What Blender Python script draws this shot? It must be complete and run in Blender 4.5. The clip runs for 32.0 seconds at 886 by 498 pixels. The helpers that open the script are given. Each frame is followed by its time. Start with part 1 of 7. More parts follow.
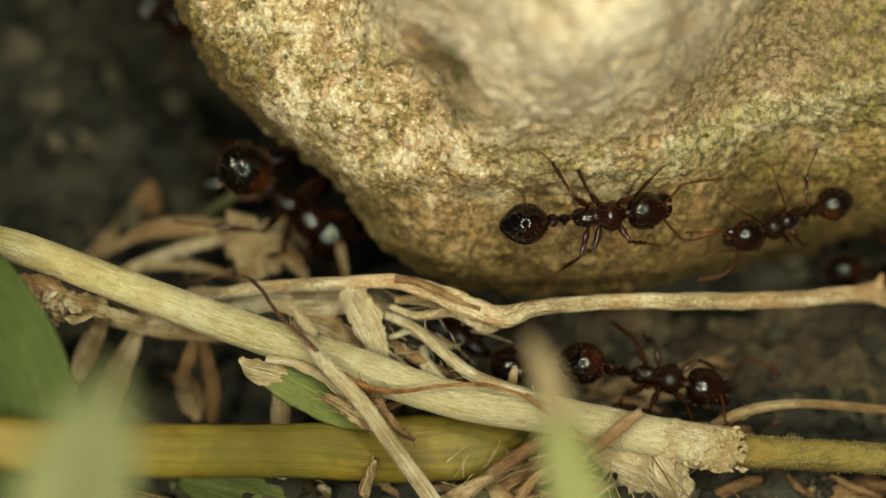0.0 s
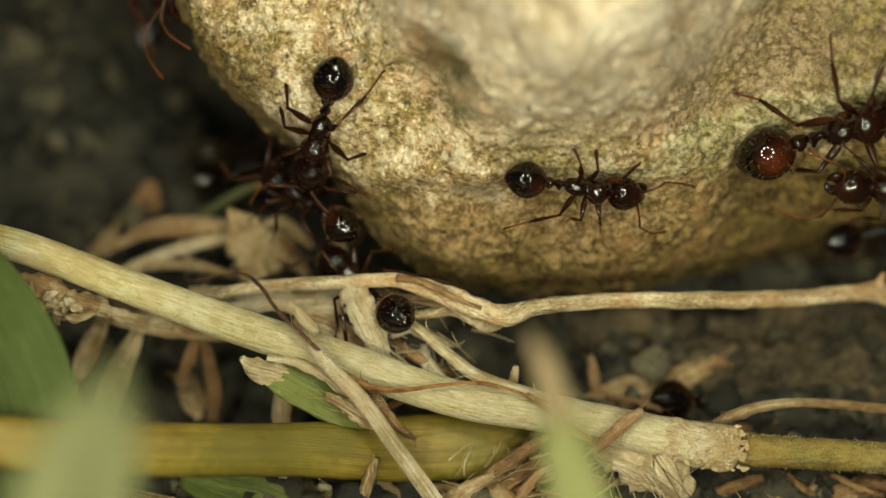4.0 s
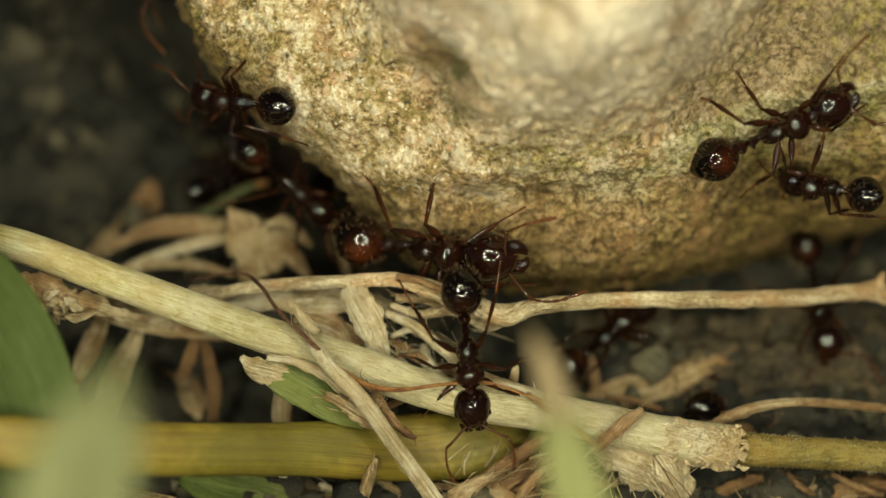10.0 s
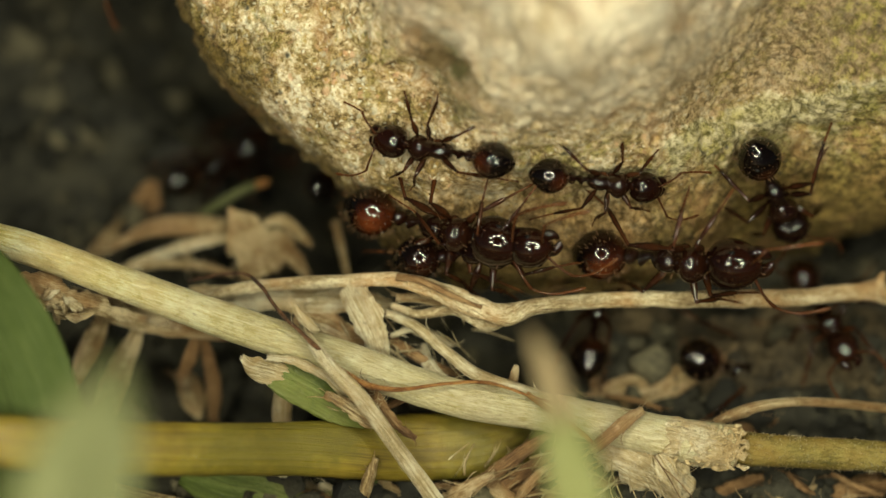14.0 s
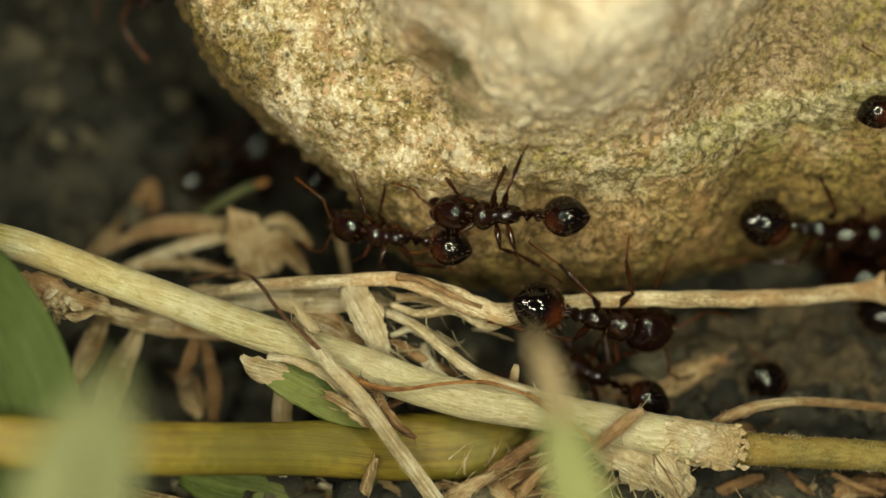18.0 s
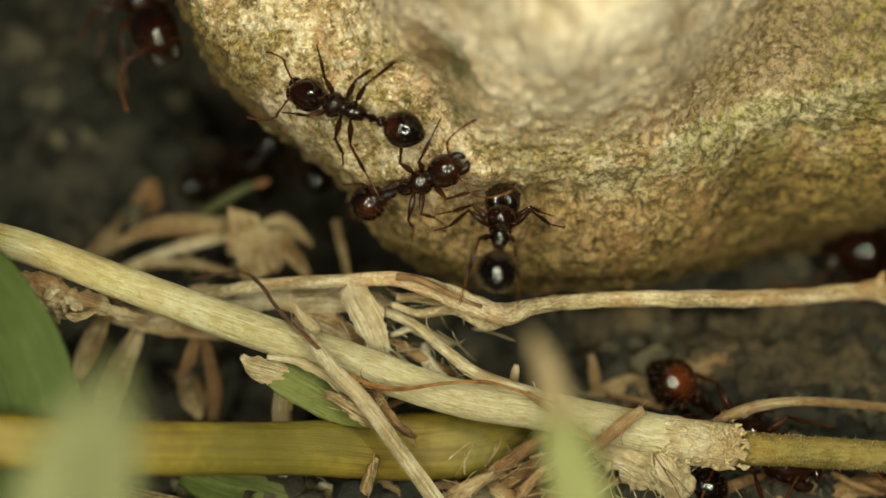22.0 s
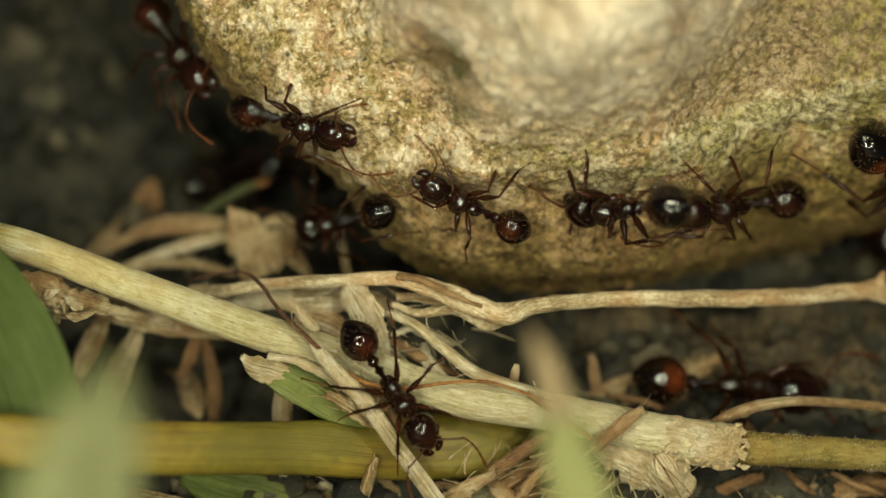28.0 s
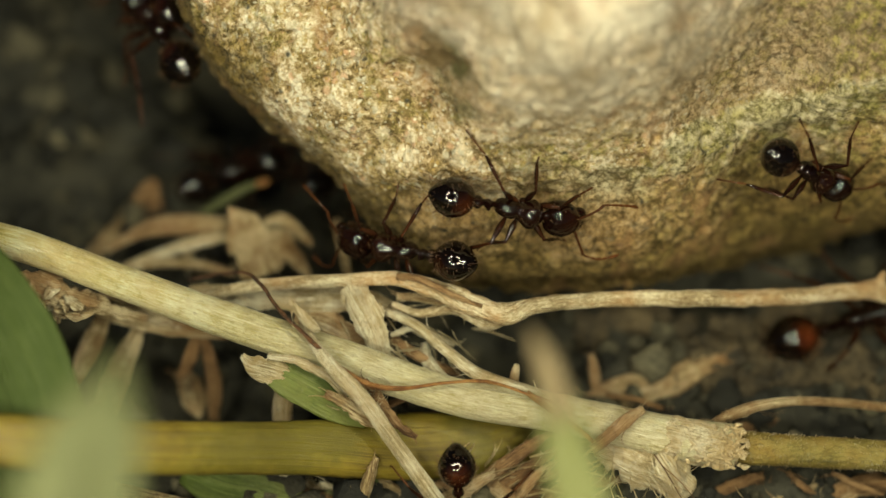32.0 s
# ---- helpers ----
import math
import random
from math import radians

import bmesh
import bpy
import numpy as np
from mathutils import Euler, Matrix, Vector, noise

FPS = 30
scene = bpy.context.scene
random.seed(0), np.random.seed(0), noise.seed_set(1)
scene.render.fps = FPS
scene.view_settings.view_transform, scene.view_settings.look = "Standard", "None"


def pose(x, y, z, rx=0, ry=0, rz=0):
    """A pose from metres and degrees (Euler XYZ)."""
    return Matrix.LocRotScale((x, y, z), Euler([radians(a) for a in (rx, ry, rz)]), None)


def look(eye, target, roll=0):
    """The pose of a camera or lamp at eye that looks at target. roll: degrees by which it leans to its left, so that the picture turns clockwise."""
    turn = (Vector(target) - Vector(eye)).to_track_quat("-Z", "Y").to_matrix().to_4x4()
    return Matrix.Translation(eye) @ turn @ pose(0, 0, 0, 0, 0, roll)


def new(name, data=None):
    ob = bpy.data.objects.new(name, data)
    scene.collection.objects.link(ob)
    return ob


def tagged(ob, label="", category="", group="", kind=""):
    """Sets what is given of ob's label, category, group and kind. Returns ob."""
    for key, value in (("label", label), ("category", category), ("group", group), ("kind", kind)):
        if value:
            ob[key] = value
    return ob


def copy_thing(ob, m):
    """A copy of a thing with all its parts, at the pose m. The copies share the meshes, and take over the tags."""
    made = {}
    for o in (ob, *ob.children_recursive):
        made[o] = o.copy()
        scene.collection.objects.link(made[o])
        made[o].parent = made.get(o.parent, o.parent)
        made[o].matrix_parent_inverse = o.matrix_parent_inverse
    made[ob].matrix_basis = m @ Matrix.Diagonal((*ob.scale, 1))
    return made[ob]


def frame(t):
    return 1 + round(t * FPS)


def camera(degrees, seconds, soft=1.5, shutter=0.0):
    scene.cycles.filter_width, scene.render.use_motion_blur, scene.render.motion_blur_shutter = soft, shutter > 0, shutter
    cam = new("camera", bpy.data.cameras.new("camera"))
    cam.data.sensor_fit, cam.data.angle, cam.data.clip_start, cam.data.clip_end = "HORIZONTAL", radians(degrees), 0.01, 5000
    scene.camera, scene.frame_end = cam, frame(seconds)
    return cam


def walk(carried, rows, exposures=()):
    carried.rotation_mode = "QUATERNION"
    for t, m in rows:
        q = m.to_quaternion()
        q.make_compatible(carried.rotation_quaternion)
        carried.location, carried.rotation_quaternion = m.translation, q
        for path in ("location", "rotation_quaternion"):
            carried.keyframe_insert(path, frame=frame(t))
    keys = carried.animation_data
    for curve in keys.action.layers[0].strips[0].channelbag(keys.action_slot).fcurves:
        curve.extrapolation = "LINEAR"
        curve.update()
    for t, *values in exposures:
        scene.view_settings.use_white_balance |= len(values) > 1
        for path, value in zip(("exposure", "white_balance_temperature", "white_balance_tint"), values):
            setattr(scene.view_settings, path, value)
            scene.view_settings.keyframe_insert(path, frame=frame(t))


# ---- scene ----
# The place in millimetres: a strip of ground under the edge of a stone, looked at slantwise from above.
# u runs across, v up along the slant, w out of the slant towards the lens; at() turns them into metres.
MM = 0.001
SLANT = radians(50)
REACH = 85.07
LIFT = 6.9
AX = Vector((1, 0, 0))
AV = Vector((0, math.sin(SLANT), math.cos(SLANT)))
AW = Vector((0, -math.cos(SLANT), math.sin(SLANT)))
BASE = Vector((0, 0, LIFT))


def at(u, v, w):
    return (BASE + AX * u + AV * v + AW * w) * MM


# ---- camera ----
cam = camera(20.0, 32.0, soft=1.5)
cam.data.dof.use_dof = True
cam.data.dof.focus_distance = (REACH - 0.9) * MM
cam.data.dof.aperture_fstop = 24.0
AIM = Matrix((AX, AV, AW)).transposed().to_4x4()


def lens(du, dv):
    return Matrix.Translation(at(du, dv, REACH)) @ AIM


walk(cam, [(0, lens(0, 0)), (1, lens(-0.01, -0.025)), (3, lens(-0.035, -0.035)), (9, lens(-0.04, -0.05)),
           (21, lens(-0.05, -0.08)), (32, lens(-0.06, -0.095))], [(0, 0.0), (32, 0.0)])

# ---- world and light: dusk sky, and the ring of small lamps round the lens ----
world = bpy.data.worlds.new("dusk")
scene.world = world
world.use_nodes = True
sky = world.node_tree.nodes.new("ShaderNodeTexSky")
sky.sky_type, sky.sun_disc, sky.sun_elevation, sky.sun_rotation = "NISHITA", False, radians(12), radians(200)
back = world.node_tree.nodes["Background"]
world.node_tree.links.new(sky.outputs[0], back.inputs[0])
back.inputs[1].default_value = 0.014

RING = 9
for i in range(RING):
    a = math.tau * i / RING
    data = bpy.data.lights.new("ring_lamp", "AREA")
    data.shape, data.size, data.energy, data.color = "DISK", 0.0044, 0.0087, (0.98, 0.95, 0.655)
    lamp = new("ring_lamp", data)
    spot = at(25 * math.cos(a), 25 * math.sin(a) + 3, 60)
    lamp.matrix_world = look(spot, at(1, 0, -2))


# ---- materials ----
def nd(m, kind, **given):
    n = m.node_tree.nodes.new("ShaderNode" + kind)
    for key, value in given.items():
        if key.startswith("i_"):
            socket = n.inputs[int(key[2:])] if key[2:].isdigit() else n.inputs[key[2:].replace("_", " ")]
            if isinstance(value, bpy.types.NodeSocket):
                m.node_tree.links.new(value, socket)
            else:
                socket.default_value = value
        elif key == "operation":
            n.operation = value
        elif key == "data_type":
            n.data_type = value
        elif key == "blend_type":
            n.blend_type = value
    return n


def ramp(m, fac, *stops):
    n = nd(m, "ValToRGB", i_Fac=fac)
    els = n.color_ramp.elements
    while len(els) < len(stops):
        els.new(0.5)
    for e, (p, c) in zip(els, stops):
        e.position, e.color = p, (*c, 1) if len(c) == 3 else (c[0], c[0], c[0], 1)
    return n.outputs[0]


def mix(m, fac, a, b, blend="MIX"):
    n = nd(m, "Mix", data_type="RGBA", blend_type=blend)
    for socket, value in ((n.inputs[0], fac), (n.inputs[6], a), (n.inputs[7], b)):
        if isinstance(value, bpy.types.NodeSocket):
            m.node_tree.links.new(value, socket)
        else:
            socket.default_value = value if isinstance(value, float) else (*value, 1)
    return n.outputs[2]


def sums(m, op, a, b):
    return nd(m, "Math", operation=op, i_0=a, i_1=b).outputs[0]


def coords(m, which, scale):
    c = nd(m, "TexCoord").outputs[which]
    return nd(m, "Mapping", i_Vector=c, i_Scale=scale if isinstance(scale, tuple) else (scale,) * 3).outputs[0]


def noise_of(m, vec, scale, detail=3.0, rough=0.55):
    return nd(m, "TexNoise", i_Vector=vec, i_Scale=scale, i_Detail=detail, i_Roughness=rough).outputs[0]


def material(name):
    m = bpy.data.materials.new(name)
    m.use_nodes = True
    return m, m.node_tree.nodes["Principled BSDF"]


def hook(m, out, socket):
    m.node_tree.links.new(out, socket)


def bumped(m, bsdf, height, strength, distance):
    b = nd(m, "Bump", i_Height=height, i_Strength=strength, i_Distance=distance)
    hook(m, b.outputs[0], bsdf.inputs["Normal"])


def fibre_material(name, dark, mid, light, across=9.0, along=0.35, rough=0.5, spots=0.25, spot_color=(0.12, 0.07, 0.03), bump=0.5, second=None, soft=1.0, bleach=None, gloss=0.5, even=1.0):
    """Dry or green plant skin with veins along it; the mesh's own UV runs across and along in millimetres."""
    m, bsdf = material(name)
    info = nd(m, "ObjectInfo").outputs["Random"]
    p = coords(m, "Object", 1000.0)
    vec = coords(m, "UV", (across, along, 1.0))
    shift = nd(m, "VectorMath", operation="ADD", i_0=vec, i_1=nd(m, "CombineXYZ", i_0=sums(m, "MULTIPLY", info, 37.0), i_1=sums(m, "MULTIPLY", info, 91.0)).outputs[0]).outputs[0]
    veins = noise_of(m, shift, 0.7, 4.0, 0.65)
    fine = noise_of(m, nd(m, "VectorMath", operation="MULTIPLY", i_0=shift, i_1=(1.0, 2.5, 1.0)).outputs[0], 2.3, 3.0, 0.7)
    broad = noise_of(m, p, 0.55, 5.0, 0.65)
    tone = sums(m, "ADD", sums(m, "MULTIPLY", veins, 0.34), sums(m, "ADD", sums(m, "MULTIPLY", fine, 0.30), sums(m, "MULTIPLY", broad, 0.36)))
    col = ramp(m, tone, (0.5 - 0.075 * soft, dark), (0.488, mid), (0.5 + 0.055 * soft, light))
    crack = ramp(m, sums(m, "ABSOLUTE", sums(m, "SUBTRACT", veins, 0.44), 0.0), (0.0, (0.55 / soft,)), (0.018, (0.0,)))
    col = mix(m, crack, col, dark)
    streak = ramp(m, noise_of(m, nd(m, "VectorMath", operation="MULTIPLY", i_0=shift, i_1=(1.6, 1.4, 1.0)).outputs[0], 1.0, 2.0, 0.5), (0.6, (0.0,)), (0.67, (0.7 / soft,)))
    col = mix(m, streak, col, light)
    if second:
        col = mix(m, ramp(m, noise_of(m, p, 0.3, 5.0, 0.65), (0.46, (0.0,)), (0.6, (0.75,))), col, second)
    if bleach:
        run = nd(m, "SeparateXYZ", i_0=nd(m, "TexCoord").outputs["UV"]).outputs[1]
        run = sums(m, "ADD", run, sums(m, "MULTIPLY", noise_of(m, p, 0.8, 5.0, 0.7), 6.0))
        far = nd(m, "MapRange", i_0=run, i_1=bleach[0], i_2=bleach[1], i_3=0.0, i_4=0.7).outputs[0]
        col = mix(m, far, col, mix(m, ramp(m, noise_of(m, shift, 1.3, 5.0, 0.75), (0.4, (0.0,)), (0.6, (1.0,))), bleach[2], bleach[3]))
    mott = noise_of(m, p, 2.2, 6.0, 0.75)
    col = mix(m, ramp(m, mott, (0.56, (0.0,)), (0.68, (0.5 * even,))), col, light)
    col = mix(m, ramp(m, mott, (0.32, (0.55 * even,)), (0.44, (0.0,))), col, dark)
    grit = noise_of(m, p, 4.2, 5.0, 0.75)
    col = mix(m, ramp(m, grit, (0.61, (0.0,)), (0.67, (spots,))), col, spot_color)
    col = mix(m, sums(m, "MULTIPLY", info, 0.16), col, dark)
    hook(m, col, bsdf.inputs["Base Color"])
    bsdf.inputs["Specular IOR Level"].default_value = gloss
    bsdf.inputs["Coat Weight"].default_value = max(0.0, gloss - 0.5) * 2.2
    bsdf.inputs["Coat Roughness"].default_value = 0.21
    hook(m, ramp(m, fine, (0.38, (rough + 0.2,)), (0.62, (rough - 0.14,))), bsdf.inputs["Roughness"])
    bumped(m, bsdf, sums(m, "ADD", sums(m, "ADD", veins, sums(m, "MULTIPLY", mott, 0.5)), sums(m, "ADD", sums(m, "MULTIPLY", fine, 0.8), sums(m, "MULTIPLY", noise_of(m, p, 11.0, 3.0, 0.6), 0.6))), bump, 0.0002)
    return m


STRAW = fibre_material("straw_skin", (0.46, 0.37, 0.07), (0.78, 0.65, 0.21), (1.0, 0.96, 0.64), 15.0, 1.3, 0.34, 0.4, (0.32, 0.20, 0.07), bump=1.0, second=(0.74, 0.55, 0.24), bleach=(19.0, 34.0, (0.62, 0.52, 0.29), (0.98, 0.92, 0.72)), gloss=0.62, even=0.8)
STEM_GREEN = fibre_material("olive_skin", (0.085, 0.07, 0.014), (0.175, 0.132, 0.024), (0.28, 0.22, 0.06), 9.0, 2.5, 0.5, 0.5, (0.45, 0.40, 0.22), second=(0.25, 0.155, 0.03))
SHEATH = fibre_material("yellow_brown_sheath", (0.085, 0.058, 0.008), (0.18, 0.128, 0.016), (0.26, 0.20, 0.026), 9.0, 0.05, 0.40, 0.0, soft=1.6, even=0.3, bump=0.3, second=(0.10, 0.088, 0.011))
DEEP_GREEN = fibre_material("deep_green_skin", (0.038, 0.058, 0.012), (0.05, 0.073, 0.016), (0.066, 0.09, 0.023), 5.0, 0.12, 0.6, 0.1, (0.12, 0.12, 0.04), soft=1.5, gloss=0.25, even=0.4)
GREEN = fibre_material("green_leaf_skin", (0.06, 0.085, 0.012), (0.10, 0.14, 0.022), (0.18, 0.22, 0.06), 9.0, 0.12, 0.45, 0.25, (0.28, 0.26, 0.12), second=(0.145, 0.155, 0.035))
PALE_GREEN = fibre_material("pale_green_skin", (0.063, 0.070, 0.027), (0.085, 0.092, 0.037), (0.108, 0.115, 0.050), 2.0, 0.1, 0.55, 0.1, gloss=0.3)
LIME = fibre_material("lime_skin", (0.095, 0.104, 0.032), (0.14, 0.148, 0.05), (0.18, 0.186, 0.073), 4.0, 0.1, 0.5, 0.1, gloss=0.3)
WITHERED = fibre_material("withered_tip_skin", (0.10, 0.072, 0.038), (0.175, 0.13, 0.07), (0.25, 0.19, 0.11), 6.0, 0.3, 0.55, 0.2, gloss=0.3)
DRY = fibre_material("dry_grass_skin", (0.17, 0.095, 0.034), (0.50, 0.355, 0.17), (0.90, 0.75, 0.48), 15.0, 0.5, 0.42, 0.5, bump=1.0, second=(0.40, 0.21, 0.085), gloss=0.56)
PALE = fibre_material("bleached_skin", (0.38, 0.28, 0.135), (0.70, 0.575, 0.345), (1.0, 0.93, 0.73), 16.0, 0.45, 0.36, 0.4, bump=1.0, second=(0.60, 0.41, 0.19), gloss=0.6)
RUSSET = fibre_material("russet_skin", (0.07, 0.03, 0.012), (0.22, 0.115, 0.045), (0.46, 0.29, 0.14), 10.0, 0.5, 0.55, 0.4, bump=1.0, second=(0.30, 0.165, 0.07))
ROOT = fibre_material("root_skin", (0.20, 0.125, 0.055), (0.54, 0.42, 0.24), (0.92, 0.82, 0.59), 6.0, 0.9, 0.55, 0.2, bump=1.0, second=(0.50, 0.27, 0.105), soft=1.4, gloss=0.5, even=0.4)
ORANGE = fibre_material("orange_rootlet_skin", (0.12, 0.045, 0.012), (0.30, 0.12, 0.032), (0.50, 0.26, 0.09), 8.0, 1.2, 0.5, 0.3, bump=1.0)
BARK = fibre_material("dark_rootlet_skin", (0.025, 0.012, 0.007), (0.08, 0.034, 0.016), (0.24, 0.11, 0.05), 8.0, 1.4, 0.5, 0.2, bump=1.0)


def stone_material():
    m, bsdf = material("lichened_stone")
    p = coords(m, "Object", 1000.0)
    jitter = nd(m, "VectorMath", operation="SCALE", i_0=nd(m, "TexNoise", i_Vector=p, i_Scale=4.0, i_Detail=5.0).outputs[1], i_3=0.25).outputs[0]
    warp = nd(m, "VectorMath", operation="ADD", i_0=p, i_1=jitter).outputs[0]
    big = noise_of(m, p, 0.25, 5.0, 0.65)
    mid = noise_of(m, p, 0.9, 8.0, 0.72)
    gritty = noise_of(m, p, 4.5, 8.0, 0.8)
    cells = nd(m, "TexVoronoi", i_Vector=warp, i_Scale=3.4)
    specks = nd(m, "TexVoronoi", i_Vector=warp, i_Scale=7.5)
    pick = nd(m, "SeparateColor", i_0=cells.outputs["Color"])
    fleck = nd(m, "SeparateColor", i_0=specks.outputs["Color"])
    tone = sums(m, "ADD", sums(m, "MULTIPLY", mid, 0.50), sums(m, "ADD", sums(m, "MULTIPLY", gritty, 0.42), sums(m, "MULTIPLY", fleck.outputs[1], 0.08)))
    col = ramp(m, tone, (0.435, (0.10, 0.062, 0.024)), (0.474, (0.38, 0.265, 0.13)), (0.524, (0.66, 0.515, 0.32)), (0.592, (0.97, 0.89, 0.71)))
    # pebbles set in the matrix
    pebbles = nd(m, "TexVoronoi", i_Vector=nd(m, "VectorMath", operation="ADD", i_0=p, i_1=nd(m, "VectorMath", operation="SCALE", i_0=jitter, i_3=1.6).outputs[0]).outputs[0], i_Scale=1.25)
    kind = nd(m, "SeparateColor", i_0=pebbles.outputs["Color"])
    knob = ramp(m, pebbles.outputs["Distance"], (0.26, (1.0,)), (0.40, (0.0,)))
    hue = mix(m, ramp(m, kind.outputs[1], (0.3, (0.0,)), (0.7, (1.0,))), (0.60, 0.53, 0.39), (0.84, 0.72, 0.53))
    col = mix(m, sums(m, "MULTIPLY", knob, ramp(m, kind.outputs[0], (0.50, (0.0,)), (0.62, (0.62,)))), col, hue)
    gap = ramp(m, pebbles.outputs["Distance"], (0.42, (0.0,)), (0.66, (0.5,)))
    col = mix(m, sums(m, "MULTIPLY", gap, ramp(m, mid, (0.4, (1.0,)), (0.58, (0.1,)))), col, (0.30, 0.22, 0.085))
    # mineral grains: grey quartz, pink feldspar, ochre, black
    grain = ramp(m, cells.outputs["Distance"], (0.30, (1.0,)), (0.5, (0.0,)))
    small = ramp(m, specks.outputs["Distance"], (0.35, (1.0,)), (0.55, (0.0,)))
    col = mix(m, sums(m, "MULTIPLY", grain, ramp(m, pick.outputs[2], (0.78, (0.0,)), (0.84, (0.75,)))), col, (0.60, 0.56, 0.44))
    col = mix(m, sums(m, "MULTIPLY", grain, ramp(m, pick.outputs[0], (0.85, (0.0,)), (0.89, (0.65,)))), col, (0.70, 0.42, 0.26))
    col = mix(m, sums(m, "MULTIPLY", small, ramp(m, fleck.outputs[0], (0.80, (0.0,)), (0.85, (0.7,)))), col, (0.50, 0.33, 0.10))
    col = mix(m, sums(m, "MULTIPLY", small, ramp(m, fleck.outputs[2], (0.86, (0.0,)), (0.9, (0.7,)))), col, (0.97, 0.93, 0.78))
    col = mix(m, sums(m, "MULTIPLY", ramp(m, noise_of(m, p, 5.5, 6.0, 0.8), (0.57, (0.0,)), (0.605, (0.9,))), ramp(m, mid, (0.42, (1.0,)), (0.56, (0.25,)))), col, (0.06, 0.048, 0.022))
    # pale crown, with the lamps' brightness put into its colour; algae stain the flank
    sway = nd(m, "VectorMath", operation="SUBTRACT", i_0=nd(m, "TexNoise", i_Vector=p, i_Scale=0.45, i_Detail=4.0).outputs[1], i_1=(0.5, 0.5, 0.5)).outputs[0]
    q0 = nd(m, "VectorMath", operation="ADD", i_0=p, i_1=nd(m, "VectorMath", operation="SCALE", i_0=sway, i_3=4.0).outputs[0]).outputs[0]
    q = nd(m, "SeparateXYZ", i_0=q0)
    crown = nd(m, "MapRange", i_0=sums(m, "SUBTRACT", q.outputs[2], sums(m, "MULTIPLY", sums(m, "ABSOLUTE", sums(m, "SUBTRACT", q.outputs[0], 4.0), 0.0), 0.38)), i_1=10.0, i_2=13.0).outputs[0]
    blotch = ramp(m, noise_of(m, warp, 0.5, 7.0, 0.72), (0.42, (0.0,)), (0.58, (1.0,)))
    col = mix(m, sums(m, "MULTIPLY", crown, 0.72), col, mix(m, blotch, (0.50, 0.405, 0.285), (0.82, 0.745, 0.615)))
    coarse = noise_of(m, p, 1.7, 8.0, 0.78)
    sharp = ramp(m, sums(m, "ADD", sums(m, "MULTIPLY", gritty, 0.6), sums(m, "MULTIPLY", coarse, 0.4)), (0.45, (0.0,)), (0.55, (1.0,)))
    rel = nd(m, "VectorMath", operation="SUBTRACT", i_0=q0, i_1=tuple(BASE)).outputs[0]
    up = nd(m, "VectorMath", operation="DOT_PRODUCT", i_0=rel, i_1=tuple(AV)).outputs[1]
    out = nd(m, "VectorMath", operation="DOT_PRODUCT", i_0=rel, i_1=tuple(AW)).outputs[1]
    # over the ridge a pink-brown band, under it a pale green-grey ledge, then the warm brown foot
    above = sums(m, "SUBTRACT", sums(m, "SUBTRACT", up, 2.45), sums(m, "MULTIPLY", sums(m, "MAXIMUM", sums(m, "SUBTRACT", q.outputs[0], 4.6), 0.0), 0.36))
    east = nd(m, "MapRange", i_0=q.outputs[0], i_1=1.0, i_2=5.0).outputs[0]
    far = nd(m, "MapRange", i_0=q.outputs[0], i_1=3.0, i_2=11.0, i_3=0.25, i_4=1.0).outputs[0]
    spare = sums(m, "SUBTRACT", above, sums(m, "MULTIPLY", sums(m, "SUBTRACT", q.outputs[0], 4.1), 0.24))
    band = sums(m, "MULTIPLY", nd(m, "MapRange", i_0=above, i_1=-0.15, i_2=0.25).outputs[0], nd(m, "MapRange", i_0=spare, i_1=3.6, i_2=1.2).outputs[0])
    col = mix(m, sums(m, "MULTIPLY", sums(m, "MULTIPLY", band, far), 0.85), col, mix(m, sharp, (0.115, 0.075, 0.032), (0.44, 0.315, 0.185)))
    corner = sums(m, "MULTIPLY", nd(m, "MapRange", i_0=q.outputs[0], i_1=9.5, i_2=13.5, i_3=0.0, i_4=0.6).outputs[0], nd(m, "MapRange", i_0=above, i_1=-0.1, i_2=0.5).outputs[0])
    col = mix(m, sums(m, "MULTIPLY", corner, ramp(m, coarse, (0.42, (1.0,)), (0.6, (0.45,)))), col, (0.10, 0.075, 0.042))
    ledge = sums(m, "MULTIPLY", nd(m, "MapRange", i_0=above, i_1=0.15, i_2=-0.15).outputs[0], nd(m, "MapRange", i_0=above, i_1=-2.2, i_2=-1.0).outputs[0])
    col = mix(m, sums(m, "MULTIPLY", sums(m, "MULTIPLY", ledge, east), 0.85), col, mix(m, sharp, (0.12, 0.108, 0.045), (0.54, 0.475, 0.31)))
    # warm brown foot, darkened with the underside's shade put into its colour
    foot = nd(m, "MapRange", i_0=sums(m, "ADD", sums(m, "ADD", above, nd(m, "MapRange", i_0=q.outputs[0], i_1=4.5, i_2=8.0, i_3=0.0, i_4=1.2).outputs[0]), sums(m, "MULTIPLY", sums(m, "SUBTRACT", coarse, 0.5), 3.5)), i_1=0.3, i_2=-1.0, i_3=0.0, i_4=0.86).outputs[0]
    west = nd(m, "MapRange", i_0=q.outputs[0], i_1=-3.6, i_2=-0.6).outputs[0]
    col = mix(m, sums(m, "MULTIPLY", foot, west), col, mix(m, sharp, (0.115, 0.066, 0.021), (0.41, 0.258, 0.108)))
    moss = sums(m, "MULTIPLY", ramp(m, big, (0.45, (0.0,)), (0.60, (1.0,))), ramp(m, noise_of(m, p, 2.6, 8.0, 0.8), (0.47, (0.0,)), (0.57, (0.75,))))
